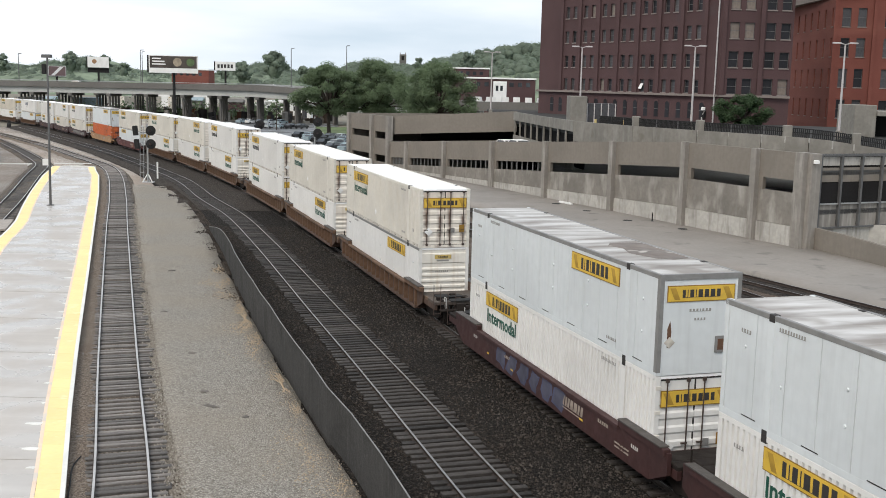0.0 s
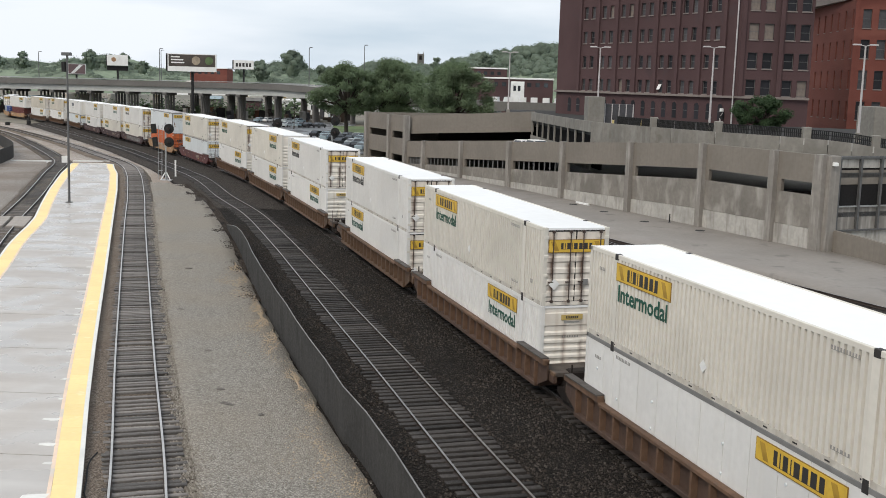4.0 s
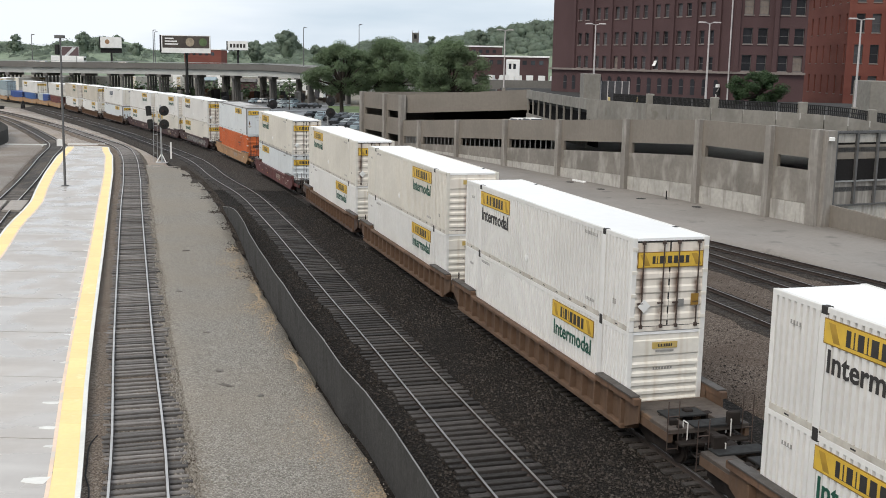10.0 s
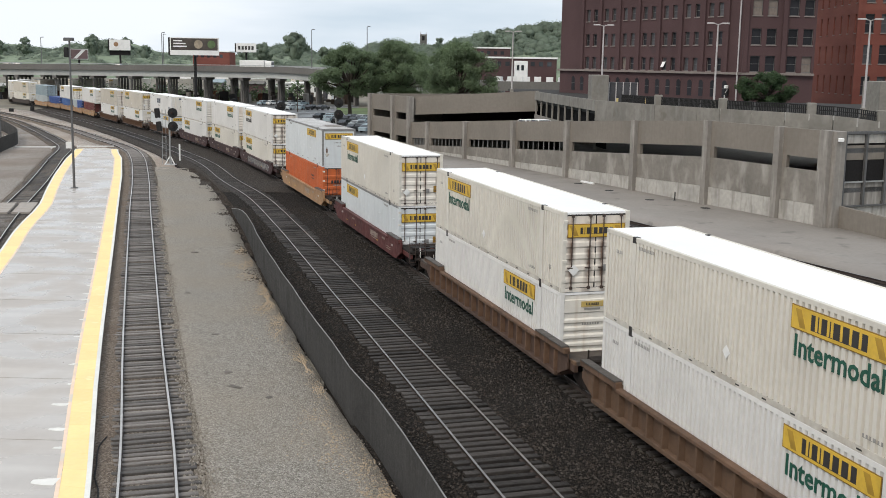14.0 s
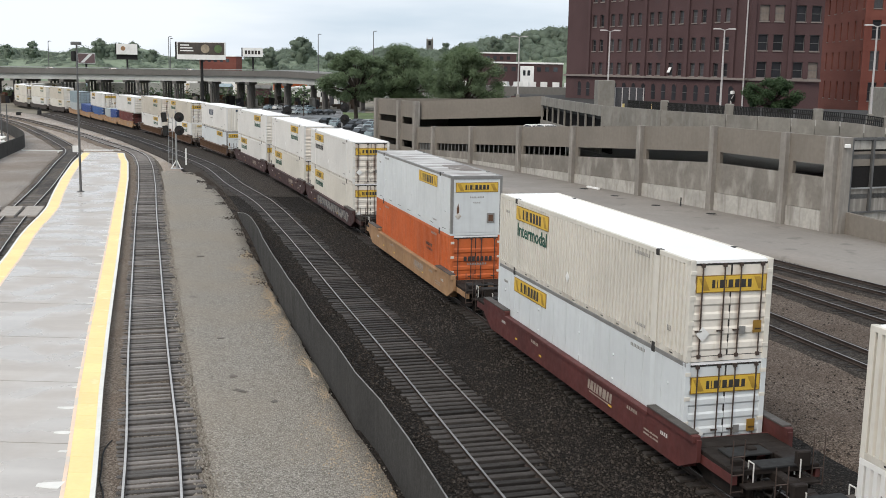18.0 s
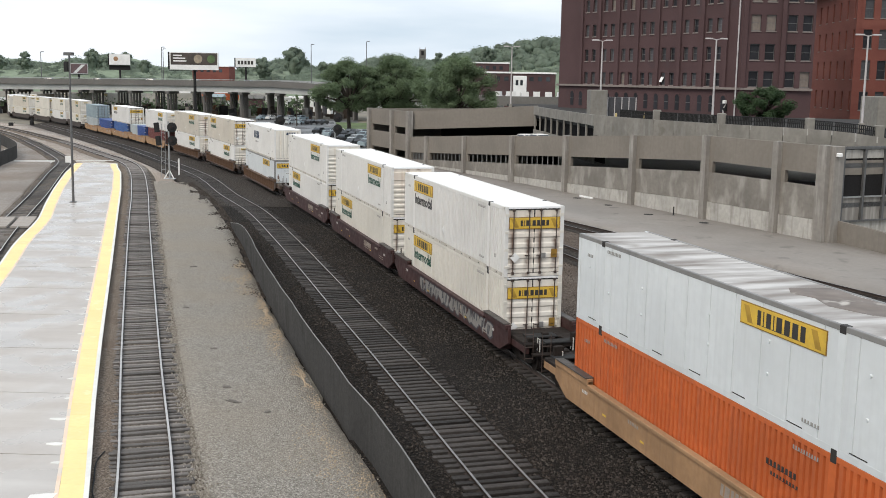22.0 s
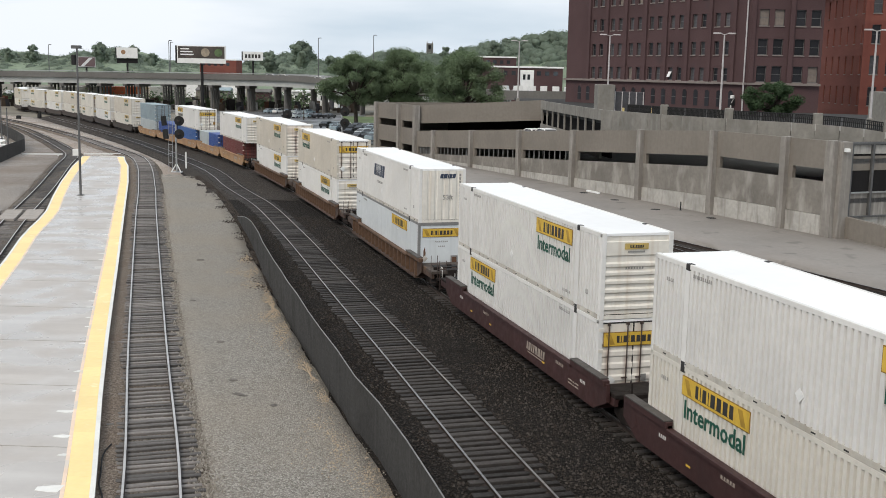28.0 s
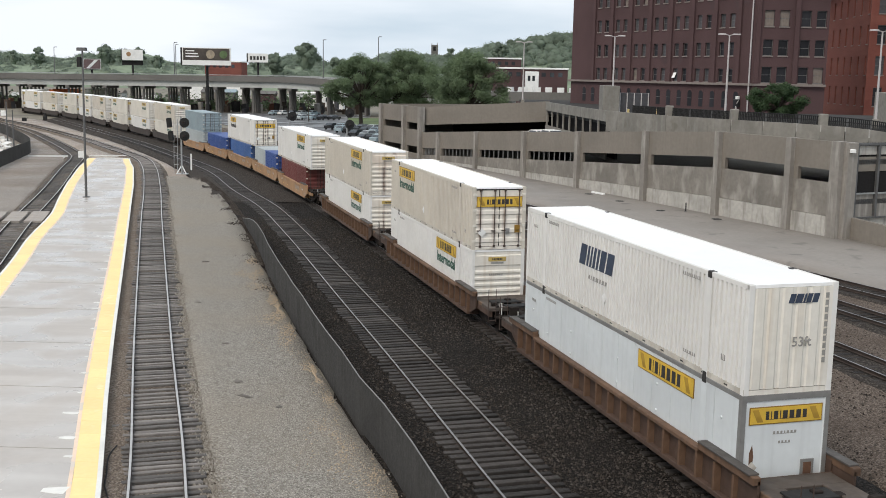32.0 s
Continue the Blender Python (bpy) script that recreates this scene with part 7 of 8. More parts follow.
def build_buildings():
    th = thing("brick_warehouse", "tall dark-brown brick warehouse with paired windows", "building")
    pil = [6.1 + 4.62 * i for i in range(8)]
    op = [v for p in pil[:7] for v in (p + 1.2, p + 3.05)]
    fl = [10.75] + [14.3 + 3.8 * i for i in range(6)]
    facade(th, (15.29, 181.8), (36.3, 146.3), fl, op, BRICK_DARK, 40, 6.4, 0.98, 1.8, pilasters=pil, foot=10.65)
    m = Matrix.Translation((15.29, 181.8, 0)) @ Matrix.Rotation(math.atan2(-35.5, 21.01), 4, "Z")
    put("cornice", Geo().box(-0.2, 41.3, -0.42, 0.0, 10.35, 10.65), th, m, "pale stone band", STONE_TRIM)
    put("drainpipe", Geo().tube((40.9, -0.35, 6.5), (40.9, -0.35, 40), 0.1), th, m, material=LAMP_STEEL)
    low = [3.8 + 2.3 * i for i in range(16)]
    for u in low:
        w = put("window", kept("lowwin", lambda: solid(Geo().prism([(-0.42, 0), (0.42, 0), (0.42, 1.95), (0.28, 2.15), (0, 2.25), (-0.28, 2.15), (-0.42, 1.95)], "z", -0.05, 0.03), "window", PANE_DARK)), th, m @ Matrix.Translation((u, 0, 7.3)) @ pose(0, 0, 0, 90))
        put("frame", kept("lowframe", lambda: solid(Geo().box(-0.42, 0.42, 1.1, 1.15, 0.03, 0.05), "frame", FRAME_GREY)), w)
        put("lintel", kept("lowlintel", lambda: solid(Geo().prism([(-0.55, 1.95), (-0.42, 1.95), (-0.28, 2.15), (0, 2.25), (0.28, 2.15), (0.42, 1.95), (0.55, 1.95), (0.38, 2.32), (0, 2.45), (-0.38, 2.32)], "z", 0.0, 0.07), "lintel", BRICK_DARK)), w)
    put("open_sash", Geo().box(-0.3, 0.3, -0.03, 0.03, 0, 0.85), th, m @ Matrix.Translation((25.6, -0.25, 11.2)) @ pose(0, 0, 0, -28), "white sash tilted open", WHITE)
    meter = m @ Matrix.Translation((39.0, -0.35, 0))
    put("meter_cap", Geo().block(-0.24, 0.24, -0.2, 0.2, 8.5, 8.92, 0.05), th, meter, "white cap of a wall-mounted meter", WHITE)
    put("meter_body", Geo().block(-0.2, 0.26, -0.15, 0.3, 7.5, 8.5, 0.05), th, meter, "dark wall-mounted meter cabinet", BLACK)
    put("meter_pipe", Geo().tube((-0.1, -0.1, 6.6), (-0.1, -0.1, 7.6), 0.1, 0.1, 8).tube((0.1, -0.2, 7.9), (0.42, -0.2, 8.35), 0.06, 0.06, 8), th, meter, "pale meter pipe", LAMP_STEEL)
    facade(th, (36.3, 146.3), (45.9, 146.6), fl, [1.75, 3.75, 6.6, 8.6], BRICK_DARK, 40, 6.4, 1.3, 2.1, pilasters=(0.3, 5.4), foot=10.65, panes=PANE_DARK, blind={(2, 1.75), (2, 3.75), (3, 1.75), (3, 3.75), (0, 8.6)})
    put("cornice", Geo().box(0, 9.6, -0.2, 0.0, 10.35, 10.65), th, Matrix.Translation((36.3, 146.3, 0)), material=STONE_TRIM)
    put("core", Geo().prism([(15.95, 182.3), (36.8, 147), (45.3, 147.2), (38, 200), (20, 200)], "z", 6.4, 39.9), th, material=BRICK_DARK)
    red = thing("red_brick_building", "bright red brick building with tall narrow windows", "building")
    fz = [7.2, 12.2, 17.1, 21.9]
    facade(red, (64.5, 213), (62.4, 178.8), fz, [3.8 + 4.25 * i for i in range(8)], BRICK_RED, 26.7, -0.6, 1.0, 3.0)
    facade(red, (62.4, 178.8), (95, 176.9), fz, [2.0, 4.5, 8.8, 11.2, 15, 17.5], BRICK_RED, 27.8, -0.6, 1.4, 3.0, pilasters=(0.3, 6.5))
    put("core", Geo().prism([(65.0, 213), (63.1, 179.5), (95, 177.6), (95, 213)], "z", -0.6, 27.5), red, material=BRICK_RED)
    put("parapet", Geo().box(62.1, 95, 177.5, 180, 27.7, 29.9).box(62.4, 64.2, 180, 212, 26.6, 28.2), red, label="weathered stone parapet", material=STONE_TRIM)


# ---- trees and the distance ----
def leaf_cloud(blobs, count, size, seed, m, name="crown", reach=1.3):
    """A crown: many small leaf faces over uneven lumps of (centre, radii)."""
    rnd = random.Random(seed)
    g = Geo()
    weights = [r[0] * r[1] + r[2] * r[0] for _, r in blobs]
    for _ in range(count):
        c, r = rnd.choices(blobs, weights)[0]
        while True:
            d = Vector((rnd.gauss(0, 1), rnd.gauss(0, 1), rnd.gauss(0, 1)))
            if d.length > 0.01:
                break
        d.normalize()
        k = min(rnd.gauss(0.8, 0.3), reach) if rnd.random() < 0.9 else rnd.uniform(0.3, 0.7)
        p = Vector(c) + Vector((d.x * r[0], d.y * r[1], d.z * r[2])) * k
        n = (d + Vector((rnd.uniform(-0.9, 0.9), rnd.uniform(-0.9, 0.9), rnd.uniform(-0.1, 1.4)))).normalized()
        u = n.orthogonal().normalized()
        u = (Matrix.Rotation(rnd.uniform(0, 6.28), 3, n) @ u)
        v = n.cross(u)
        s = size * rnd.uniform(0.6, 1.3)
        g.quad(p - u * s, p - v * s * 0.6, p + u * s, p + v * s * 0.6)
    return g.mesh(name, m)


def tree(x, y, z, height, blobs, count, size, seed, label, trunk=0.4, m=None):
    th = thing("tree", label, "tree", "trees behind the garage", m=pose(x, y, z))
    rnd = random.Random(seed)
    g = Geo().tube((0, 0, -3.2), (rnd.uniform(-0.4, 0.4), 0, height * 0.32), trunk, trunk * 0.7)
    for c, r in blobs:
        g.tube((0, 0, height * rnd.uniform(0.18, 0.32)), Vector(c) - Vector((0, 0, r[2] * 0.3)), trunk * 0.45, 0.06, 6)
    put("trunk", g, th, material=BARK)
    put("crown", leaf_cloud(blobs, count, size, seed, m or LEAF, reach=1.12), th)
    return th


def lumps(rnd, width, depth, z0, z1, n):
    """Uneven tufts that fill a broad, ragged crown from z0 to z1."""
    out = []
    for i in range(n):
        t = (i + 0.5) / n
        zz = z0 + (z1 - z0) * t
        w = (1 - (2 * t - 0.75) ** 2 * 0.5) if t > 0.375 else 0.8 + 0.45 * t
        a = i * 2.4 + rnd.uniform(-0.5, 0.5)
        rr = rnd.uniform(0.1, 0.26) * width
        d = rnd.uniform(0.3, 1.06)
        out.append(((math.cos(a) * width * d * w, math.sin(a) * depth * d * w, zz + rnd.uniform(-0.06, 0.06) * (z1 - z0)), (rr, rr, rr * rnd.uniform(0.55, 0.85))))
    return out


def build_far():
    rnd = random.Random(21)
    tree(-26.8, 250, 0.8, 15, lumps(rnd, 7.8, 7, 3.6, 13.4, 60), 52000, 0.18, 31, "large green leafy tree with ragged crown on the grass bank", 0.5)
    tree(-16.4, 253, 0.8, 16, lumps(rnd, 9.2, 8, 3.6, 14.2, 70), 60000, 0.18, 32, "large green leafy tree with ragged crown on the grass bank", 0.5)
    tree(-2.0, 218, 1.0, 14, lumps(rnd, 8.4, 8, 2.5, 13.4, 70), 50000, 0.18, 33, "broad green tree behind the garage wall", 0.45)
    t = tree(35.4, 130, 6.7, 4.5, lumps(rnd, 3.5, 2.6, 0.5, 3.8, 40), 24000, 0.1, 34, "bright green shrub tree on the parking deck", 0.15, LEAF_BRIGHT)
    t["group"] = ""
    tree(-44, 282, 0, 7, lumps(rnd, 2.2, 2, 2, 6, 12), 3000, 0.18, 35, "small slender green tree by the car park", 0.15)
    # wooded hills on the horizon, their greens paled to paint in haze
    for nm, pts, Y, n, seed, tall in (
            ("west_woods", [(-470, 30), (-383, 26), (-350, 22), (-322, 27), (-298, 30), (-280, 28), (-262, 21), (-220, 16), (-180, 20)], 900, 420, 1, ((-274.6, 28.5, 8), (-262, 25.8, 6), (-250, 26.8, 7), (-325, 25.8, 7), (-344, 23.5, 6), (-237, 22, 6))),
            ("middle_woods", [(-190, 19), (-167, 25), (-150, 30), (-139, 27), (-125, 22), (-105, 23), (-80, 30), (-64, 33), (-40, 30), (-15, 30)], 900, 330, 2, ((-126, 32.5, 11), (-149.6, 25, 9), (-104, 23, 8), (-163, 22, 6), (-21, 30, 6))),
            ("east_woods", [(-20, 30), (6, 40), (20, 42), (40, 45), (65, 50), (100, 54), (160, 56)], 900, 330, 3, ((-9, 30, 6), (15, 35, 8)))):
        r2 = random.Random(seed)
        blobs = []
        for i in range(int(n * 1.7)):
            x = r2.uniform(pts[0][0], pts[-1][0])
            top = float(np.interp(x, [p[0] for p in pts], [p[1] for p in pts]))
            k = r2.random() ** 0.6
            s = r2.uniform(4.5, 8.5)
            blobs.append(((x, Y - 120 * (1 - k) + r2.uniform(-8, 8), -4 + (top + 2 - s * 0.8) * k), (s, s, s * 0.8)))
        for x, top, w in tall:
            for q in range(int(w * 2.2)):
                a, e, k = r2.uniform(0, 6.283), r2.uniform(-0.7, 1.5), r2.uniform(0.55, 0.8)
                c = (x + w * k * math.cos(a) * math.cos(e), 800 + w * k * math.sin(a) * math.cos(e), top - w * 1.05 + w * k * math.sin(e) * 1.05)
                blobs.append((c, (w * 0.34, w * 0.34, w * 0.27)))
            blobs.append(((x, 800, top - w * 1.3), (w * 0.6, w * 0.6, w * 0.9)))
        crowns = Geo()
        for (cx, cy, cz), (ra, rb, rc) in blobs:
            k = len(crowns.v)
            for j in range(5):
                for q in range(8):
                    lat, lon = -0.9 + j * 0.6, q * 0.7854 + j * 0.4
                    f = r2.uniform(0.62, 0.85)
                    crowns.v.append((cx + ra * f * math.cos(lat) * math.cos(lon), cy + rb * f * math.cos(lat) * math.sin(lon), cz + rc * f * math.sin(lat)))
            crowns.f += [(k + j * 8 + q, k + j * 8 + (q + 1) % 8, k + j * 8 + 8 + (q + 1) % 8, k + j * 8 + 8 + q) for j in range(4) for q in range(8)]
            crowns.f.append(tuple(k + 32 + q for q in range(8)))
        tagged(put(nm + "_crowns", crowns.mesh(nm, LEAF_FAR_HAZED, smooth=True)), "rounded tree crowns of the distant woods", "woods", kind="stuff")
        ob = put(nm, leaf_cloud(blobs, n * 340, 0.62, seed, LEAF_FAR_HAZED, nm, 1.0))
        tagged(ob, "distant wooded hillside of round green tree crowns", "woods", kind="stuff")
        hill = Geo()
        for x, h in pts:
            hill.v += [(x, Y - 150, -6), (x, Y - 40, h * 0.55), (x, Y + 20, h * 0.82), (x, Y + 90, -6)]
        for i in range(len(pts) - 1):
            for j in range(3):
                hill.f.append((4 * i + j, 4 * i + 4 + j, 4 * i + 5 + j, 4 * i + 1 + j))
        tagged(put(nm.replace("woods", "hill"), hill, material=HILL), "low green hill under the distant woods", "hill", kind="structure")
    # scrub and sheds in the shade under the highway
    r3 = random.Random(9)
    blobs = []
    for i in range(260):
        x = r3.uniform(-330, -62)
        s = r3.uniform(1.5, 4.2)
        blobs.append(((x, 395 + r3.uniform(-18, 14) + 0.1 * (x + 40), -3.4 + s * 0.7), (s * 1.5, s, s)))
    tagged(put("scrub", leaf_cloud(blobs, 20000, 0.55, 9, LEAF, "scrub")), "dark green scrub in the shade under the highway", "bushes", kind="stuff")
    shed_m = (BRICK_DARK, BRIDGE, BOX_PAINT["grey"], GARAGE, BRIDGE, GIRDER)
    for i in range(16):
        x = -185 + i * 8.6 + r3.uniform(-2, 2)
        b = thing("yard_shed", "small dark shed beyond the highway columns", "shed", "sheds under the highway")
        w, h = r3.uniform(4, 8), r3.uniform(3, 6)
        y = 408 + r3.uniform(-8, 14)
        put("wall", Geo().block(x, x + w, y, y + 6, -5, -3.4 + h, 0.08), b, material=shed_m[i % 6])
        put("roof", Geo().prism([(y - 0.4, -3.4 + h), (y + 6.4, -3.4 + h), (y + 3, -2.2 + h)], "x", x - 0.3, x + w + 0.3), b, material=shed_m[(i + 4) % 6])
        put("door", Geo().box(x + w * 0.3, x + w * 0.3 + 1.8, y - 0.08, y + 0.02, -3.5, -3.4 + h * 0.6), b, material=DARK)
    # machinery, crates and rubbish stacked under and behind the highway
    g = Geo()
    for i in range(520):
        x, y, w, h = r3.uniform(-260, -40), r3.uniform(352, 398), r3.uniform(0.3, 2.6), r3.uniform(0.4, 3.6)
        g.box(-w / 2, w / 2, -0.6, 0.6, -0.5, h, pose(x, y, drop(y) - 0.4, r3.uniform(-6, 6), r3.uniform(-10, 10), r3.uniform(0, 180)))
    tagged(put("scrap_yard", g.mesh("scrap_yard", stones("scrap_mix", [(0.05, 0.042, 0.036), (0.1, 0.075, 0.058), (0.03, 0.028, 0.026), (0.2, 0.18, 0.16), (0.13, 0.06, 0.04), (0.4, 0.38, 0.35), (0.07, 0.07, 0.075)], 1.0, 0.1, 0.3, (0.06, 0.05, 0.043), joint=0.9, islands=True))), "dark jumble of crates and scrap under the highway", "scrap", kind="stuff")
    tagged(put("retaining_wall", Geo().sweep([(-0.4, -2), (0.4, -2), (0.4, 2.4), (-0.4, 2.4)], [(-330, 392, -3), (-200, 400, -3), (-72, 399, -3)]), material=BRIDGE), "long dark retaining wall beyond the highway", "retaining wall", kind="structure")
    # billboards
    billboard("large billboard with a dark picture panel above a white strip", (-79.3, 317), 14.2, 5.0, 12.4, 0, "dark")
    billboard("small billboard with a white panel and dark frame", (-153, 480), 9.0, 4.6, 14.6, 8, "pale")
    billboard("small white billboard with unreadable dark writing", (-91.2, 450), 8.2, 3.6, 14.4, 4, "bars")
    billboard("brownish billboard with a white slash seen at an angle", (-167.5, 470), 7.5, 4.4, 10.4, 35, "slash")
    # church tower, low buildings
    ch = thing("church_tower", "square stone church tower above distant trees", "church tower", m=pose(-38.0, 935, 0))
    put("shaft", Geo().block(-2.8, 2.8, -2.8, 2.8, 0, 35, 0.2), ch, material=BRIDGE)
    # shade of the opening painted as a near-black plate on the shaft
    put("belfry_opening", Geo().box(-1.1, 1.1, -2.9, -2.7, 30, 33.6), ch, material=DARK)
    for sx in (-2.3, 2.3):
        put("pinnacle", Geo().tube((sx, -2.4, 35), (sx, -2.4, 37), 0.4, 0.05, 6), ch, material=STONE_TRIM)
    for (x0, x1, y, z0, z1, m, lab) in ((7.0, 34, 420, 6, 14.0, BRICK_DARK, "long low brick workshop with a pale roof edge"), (-8, 20, 520, 8, 19, BRICK_DARK, "brown brick block behind the trees"),
                                        (-141, -122, 560, 4, 15.6, BRICK_RED, "red brick warehouse beyond the overpass"), (-67, -50, 402, -3, 3.4, WHITE, "white flat-roofed shed beyond the overpass"),
                                        (-30, -14, 330, 2, 7.0, GIRDER, "pale low building behind the large trees"), (-140, -112, 520, 0, 8, WHITE, "pale low building behind the overpass")):
        b = thing("low_building", lab, "building", "low buildings in the distance")
        put("wall", Geo().block(x0, x1, y, y + 14, min(z0 - 6, -6), z1 - 0.6, 0.1), b, material=m)
        put("roof", Geo().block(x0 - 0.3, x1 + 0.3, y - 0.3, y + 14.3, z1 - 0.6, z1, 0.1), b, material=WHITE)
        n = int((x1 - x0) / 3.2)
        for i in range(n):
            put("window", kept("far_win", lambda: solid(Geo().box(-0.8, 0.8, -0.06, 0.02, -0.8, 0.8), "window", GLASS)), b, pose(x0 + 1.8 + i * 3.2, y, z1 - 2.6))
    viaduct = thing("far_viaduct", "low dark concrete viaduct with pale parked vans", "viaduct")
    put("parapet", Geo().box(4, 60, 326, 327, 3.4, 6.2), viaduct, material=BRIDGE)
    put("deck", Geo().box(4, 60, 327, 345, 4.4, 5.0), viaduct, material=BRIDGE)
    v = None
    for i, (x, dy) in enumerate(((9.5, 0), (13.5, 4), (17.6, 1), (21.5, 5), (25, 2), (28.6, 0))):
        m = pose(x, 331 + dy, 5.0, 0, 0, rnd.uniform(-20, 20))
        if v is None:
            v = thing("delivery_van", "white delivery van parked on the far viaduct", "van", "parked vans", m=m)
            put("body", Geo().prism([(-2.6, 0.4), (2.7, 0.4), (2.7, 1.3), (1.9, 1.5), (1.3, 2.5), (-2.6, 2.6)], "x", -1, 1), v, material=WHITE)
            put("windscreen", Geo().quad((-0.85, 1.92, 1.55), (0.85, 1.92, 1.55), (0.85, 1.36, 2.42), (-0.85, 1.36, 2.42)), v, material=GLASS)
            for wx in (-1, 1):
                for wy in (-1.6, 1.7):
                    put("wheel", Geo().tube((wx * 0.8, wy, 0.36), (wx * 1.0, wy, 0.36), 0.36, 0.36, 12), v, material=RUBBER)
        else:
            copy_thing(v, m)
    hut = thing("white_signal_hut", "small white upright building beyond the garage", "building")
    put("wall", Geo().block(14.6, 18.6, 340, 346, 4.5, 12.3, 0.1), hut, material=WHITE)
    for i in range(2):
        put("window", Geo().box(15.2 + i * 1.4, 16.0 + i * 1.4, 339.9, 340.05, 9.4, 11.0), hut, material=GLASS)
    # car park
    lot = bed("car_park", [(-36, 190), (-46, 215), (-58, 250), (-80, 300), (-100, 345)], [(2, 170), (-4, 205), (-16, 244), (-30, 300), (-34, 345)], 0.0, ASPHALT, "dark wet asphalt car park", "car park", rough=0.01, cols=6)
    for v in lot.data.vertices:
        v.co.z = drop(v.co.y) - 0.3 + 0.05
    grass = Geo().strip([(-29, 245, 0), (-33, 280, 0), (-38, 316, 0)], [(8, 240, 0), (10, 280, 0), (0, 318, 0)])
    ob = put("grass_bank", grass.mesh("grass_bank", GRASS))
    for v in ob.data.vertices:
        v.co.z = drop(v.co.y) - 0.3 + 0.12
    tagged(ob, "green grass bank under the trees", "grass", kind="structure")
    made = {}
    spots = [(-32.2 + i * 2.5, 238 - i * 1.2) for i in range(5)] + [(-28.0 + i * 2.6, 225 - i * 1.4) for i in range(5)] + [(-23 + i * 2.7, 207 - i * 1.6) for i in range(4)]
    spots += [(-19.5 + i * 2.7, 191 - i * 1.6) for i in range(3)] + [(-50 + i * 2.7, 294 + i * 0.8) for i in range(5)] + [(-62 + i * 2.8, 330 + i) for i in range(5)]
    for i, (x, y) in enumerate(spots):
        x += rnd.uniform(-0.3, 0.3)
        z = drop(y) - 0.3 + 0.06
        m = pose(x, y, z, 0, 0, 60 + rnd.uniform(-8, 8))
        paint = ("black", "grey", "white", "black", "pale", "grey", "black")[i % 7]
        if paint not in made:
            c = made[paint] = thing("parked_car", {"white": "white", "grey": "grey-blue", "deep_blue": "dark blue", "pale": "silver", "maroon": "dark red", "black": "black"}[paint] + " saloon parked in the car park", "car", "parked cars", m=m)
            put("body", kept(("hc", paint), lambda: car_body(BOX_PAINT[paint])), c)
            car_windows(c)
            for wx in (-1.35, 1.4):
                for wy in (-0.8, 0.8):
                    put("wheel", kept("hwheel", lambda: solid(Geo().tube((0, -0.1, 0.33), (0, 0.1, 0.33), 0.33, 0.33, 14), "wheel", RUBBER)), c, Matrix.Translation((wx, wy, 0)))
        else:
            copy_thing(made[paint], m)


def billboard(label, at, w, h, z, turn, kind):
    b = thing("billboard", label, "billboard", "billboards along the highway", m=pose(at[0], at[1], 0, 0, 0, turn))
    put("post", Geo().tube((0, 0.6, -6), (0, 0.6, z + 0.4), 0.45, 0.4, 12), b, material=BLACK)
    put("catwalk", Geo().box(-w / 2, w / 2, -0.7, 0.4, z - 0.35, z - 0.2), b, material=BLACK)
    face = put("panel", Geo().box(-w / 2, w / 2, 0, 0.4, z, z + h), b, material=WHITE)
    put("side_flap", Geo().box(-w / 2 - 0.5, -w / 2 - 0.05, 0.0, 0.5, z, z + h), b, material=BLACK)
    if kind == "dark":
        put("picture", Geo().box(-w / 2 + 0.3, w / 2 - 0.3, -0.03, 0.01, z + 1.4, z + h - 0.2), face, material=mat("poster_dark", (0.07, 0.055, 0.045), 0.6, fine=0.8, broad=0.25, amount=0.5))
        for i, (dx, ln) in enumerate(((0.0, 2.6), (0.0, 3.6), (0.0, 3.9))):
            put("writing_bar", Geo().box(-w / 2 + 1.0, -w / 2 + 1.0 + ln, -0.05, -0.02, z + 3.9 - i * 0.8, z + 4.25 - i * 0.8), face, material=WHITE)
        for x, r, c in ((1.2, 1.25, (0.36, 0.3, 0.22)), (5.0, 1.15, (0.1, 0.16, 0.06))):
            put("plate_shape", Geo().tube((x, -0.07, z + 3.1), (x, -0.02, z + 3.1), r, r, 20), face, material=mat("poster_%d" % int(r * 100), c, 0.6, fine=1.5, broad=0.5, amount=0.4))
    elif kind == "bars":
        for i in range(5):
            put("writing_bar", Geo().box(-3.2 + i * 1.35, -2.3 + i * 1.35, -0.05, 0.01, z + 1.0, z + 2.5), face, material=INK)
    elif kind == "slash":
        put("red_field", Geo().box(-w / 2 + 0.2, w / 2 - 0.2, -0.04, 0.01, z + 0.2, z + h - 0.2), face, material=mat("poster_red", (0.17, 0.11, 0.11), 0.6))
        put("white_slash", Geo().quad((-2.6, -0.06, z + 0.4), (-1.0, -0.06, z + 0.4), (2.6, -0.06, z + 4.0), (1.0, -0.06, z + 4.0)), face, material=WHITE)
    else:
        put("emblem", Geo().tube((-1.6, -0.05, z + 2.6), (-1.6, 0.0, z + 2.6), 1.0, 1.0, 16), face, material=mat("poster_tan", (0.35, 0.2, 0.1), 0.6))
        put("frame", Geo().box(-w / 2, w / 2, 0.05, 0.4, z - 2.2, z - 0.35), b, material=BLACK)


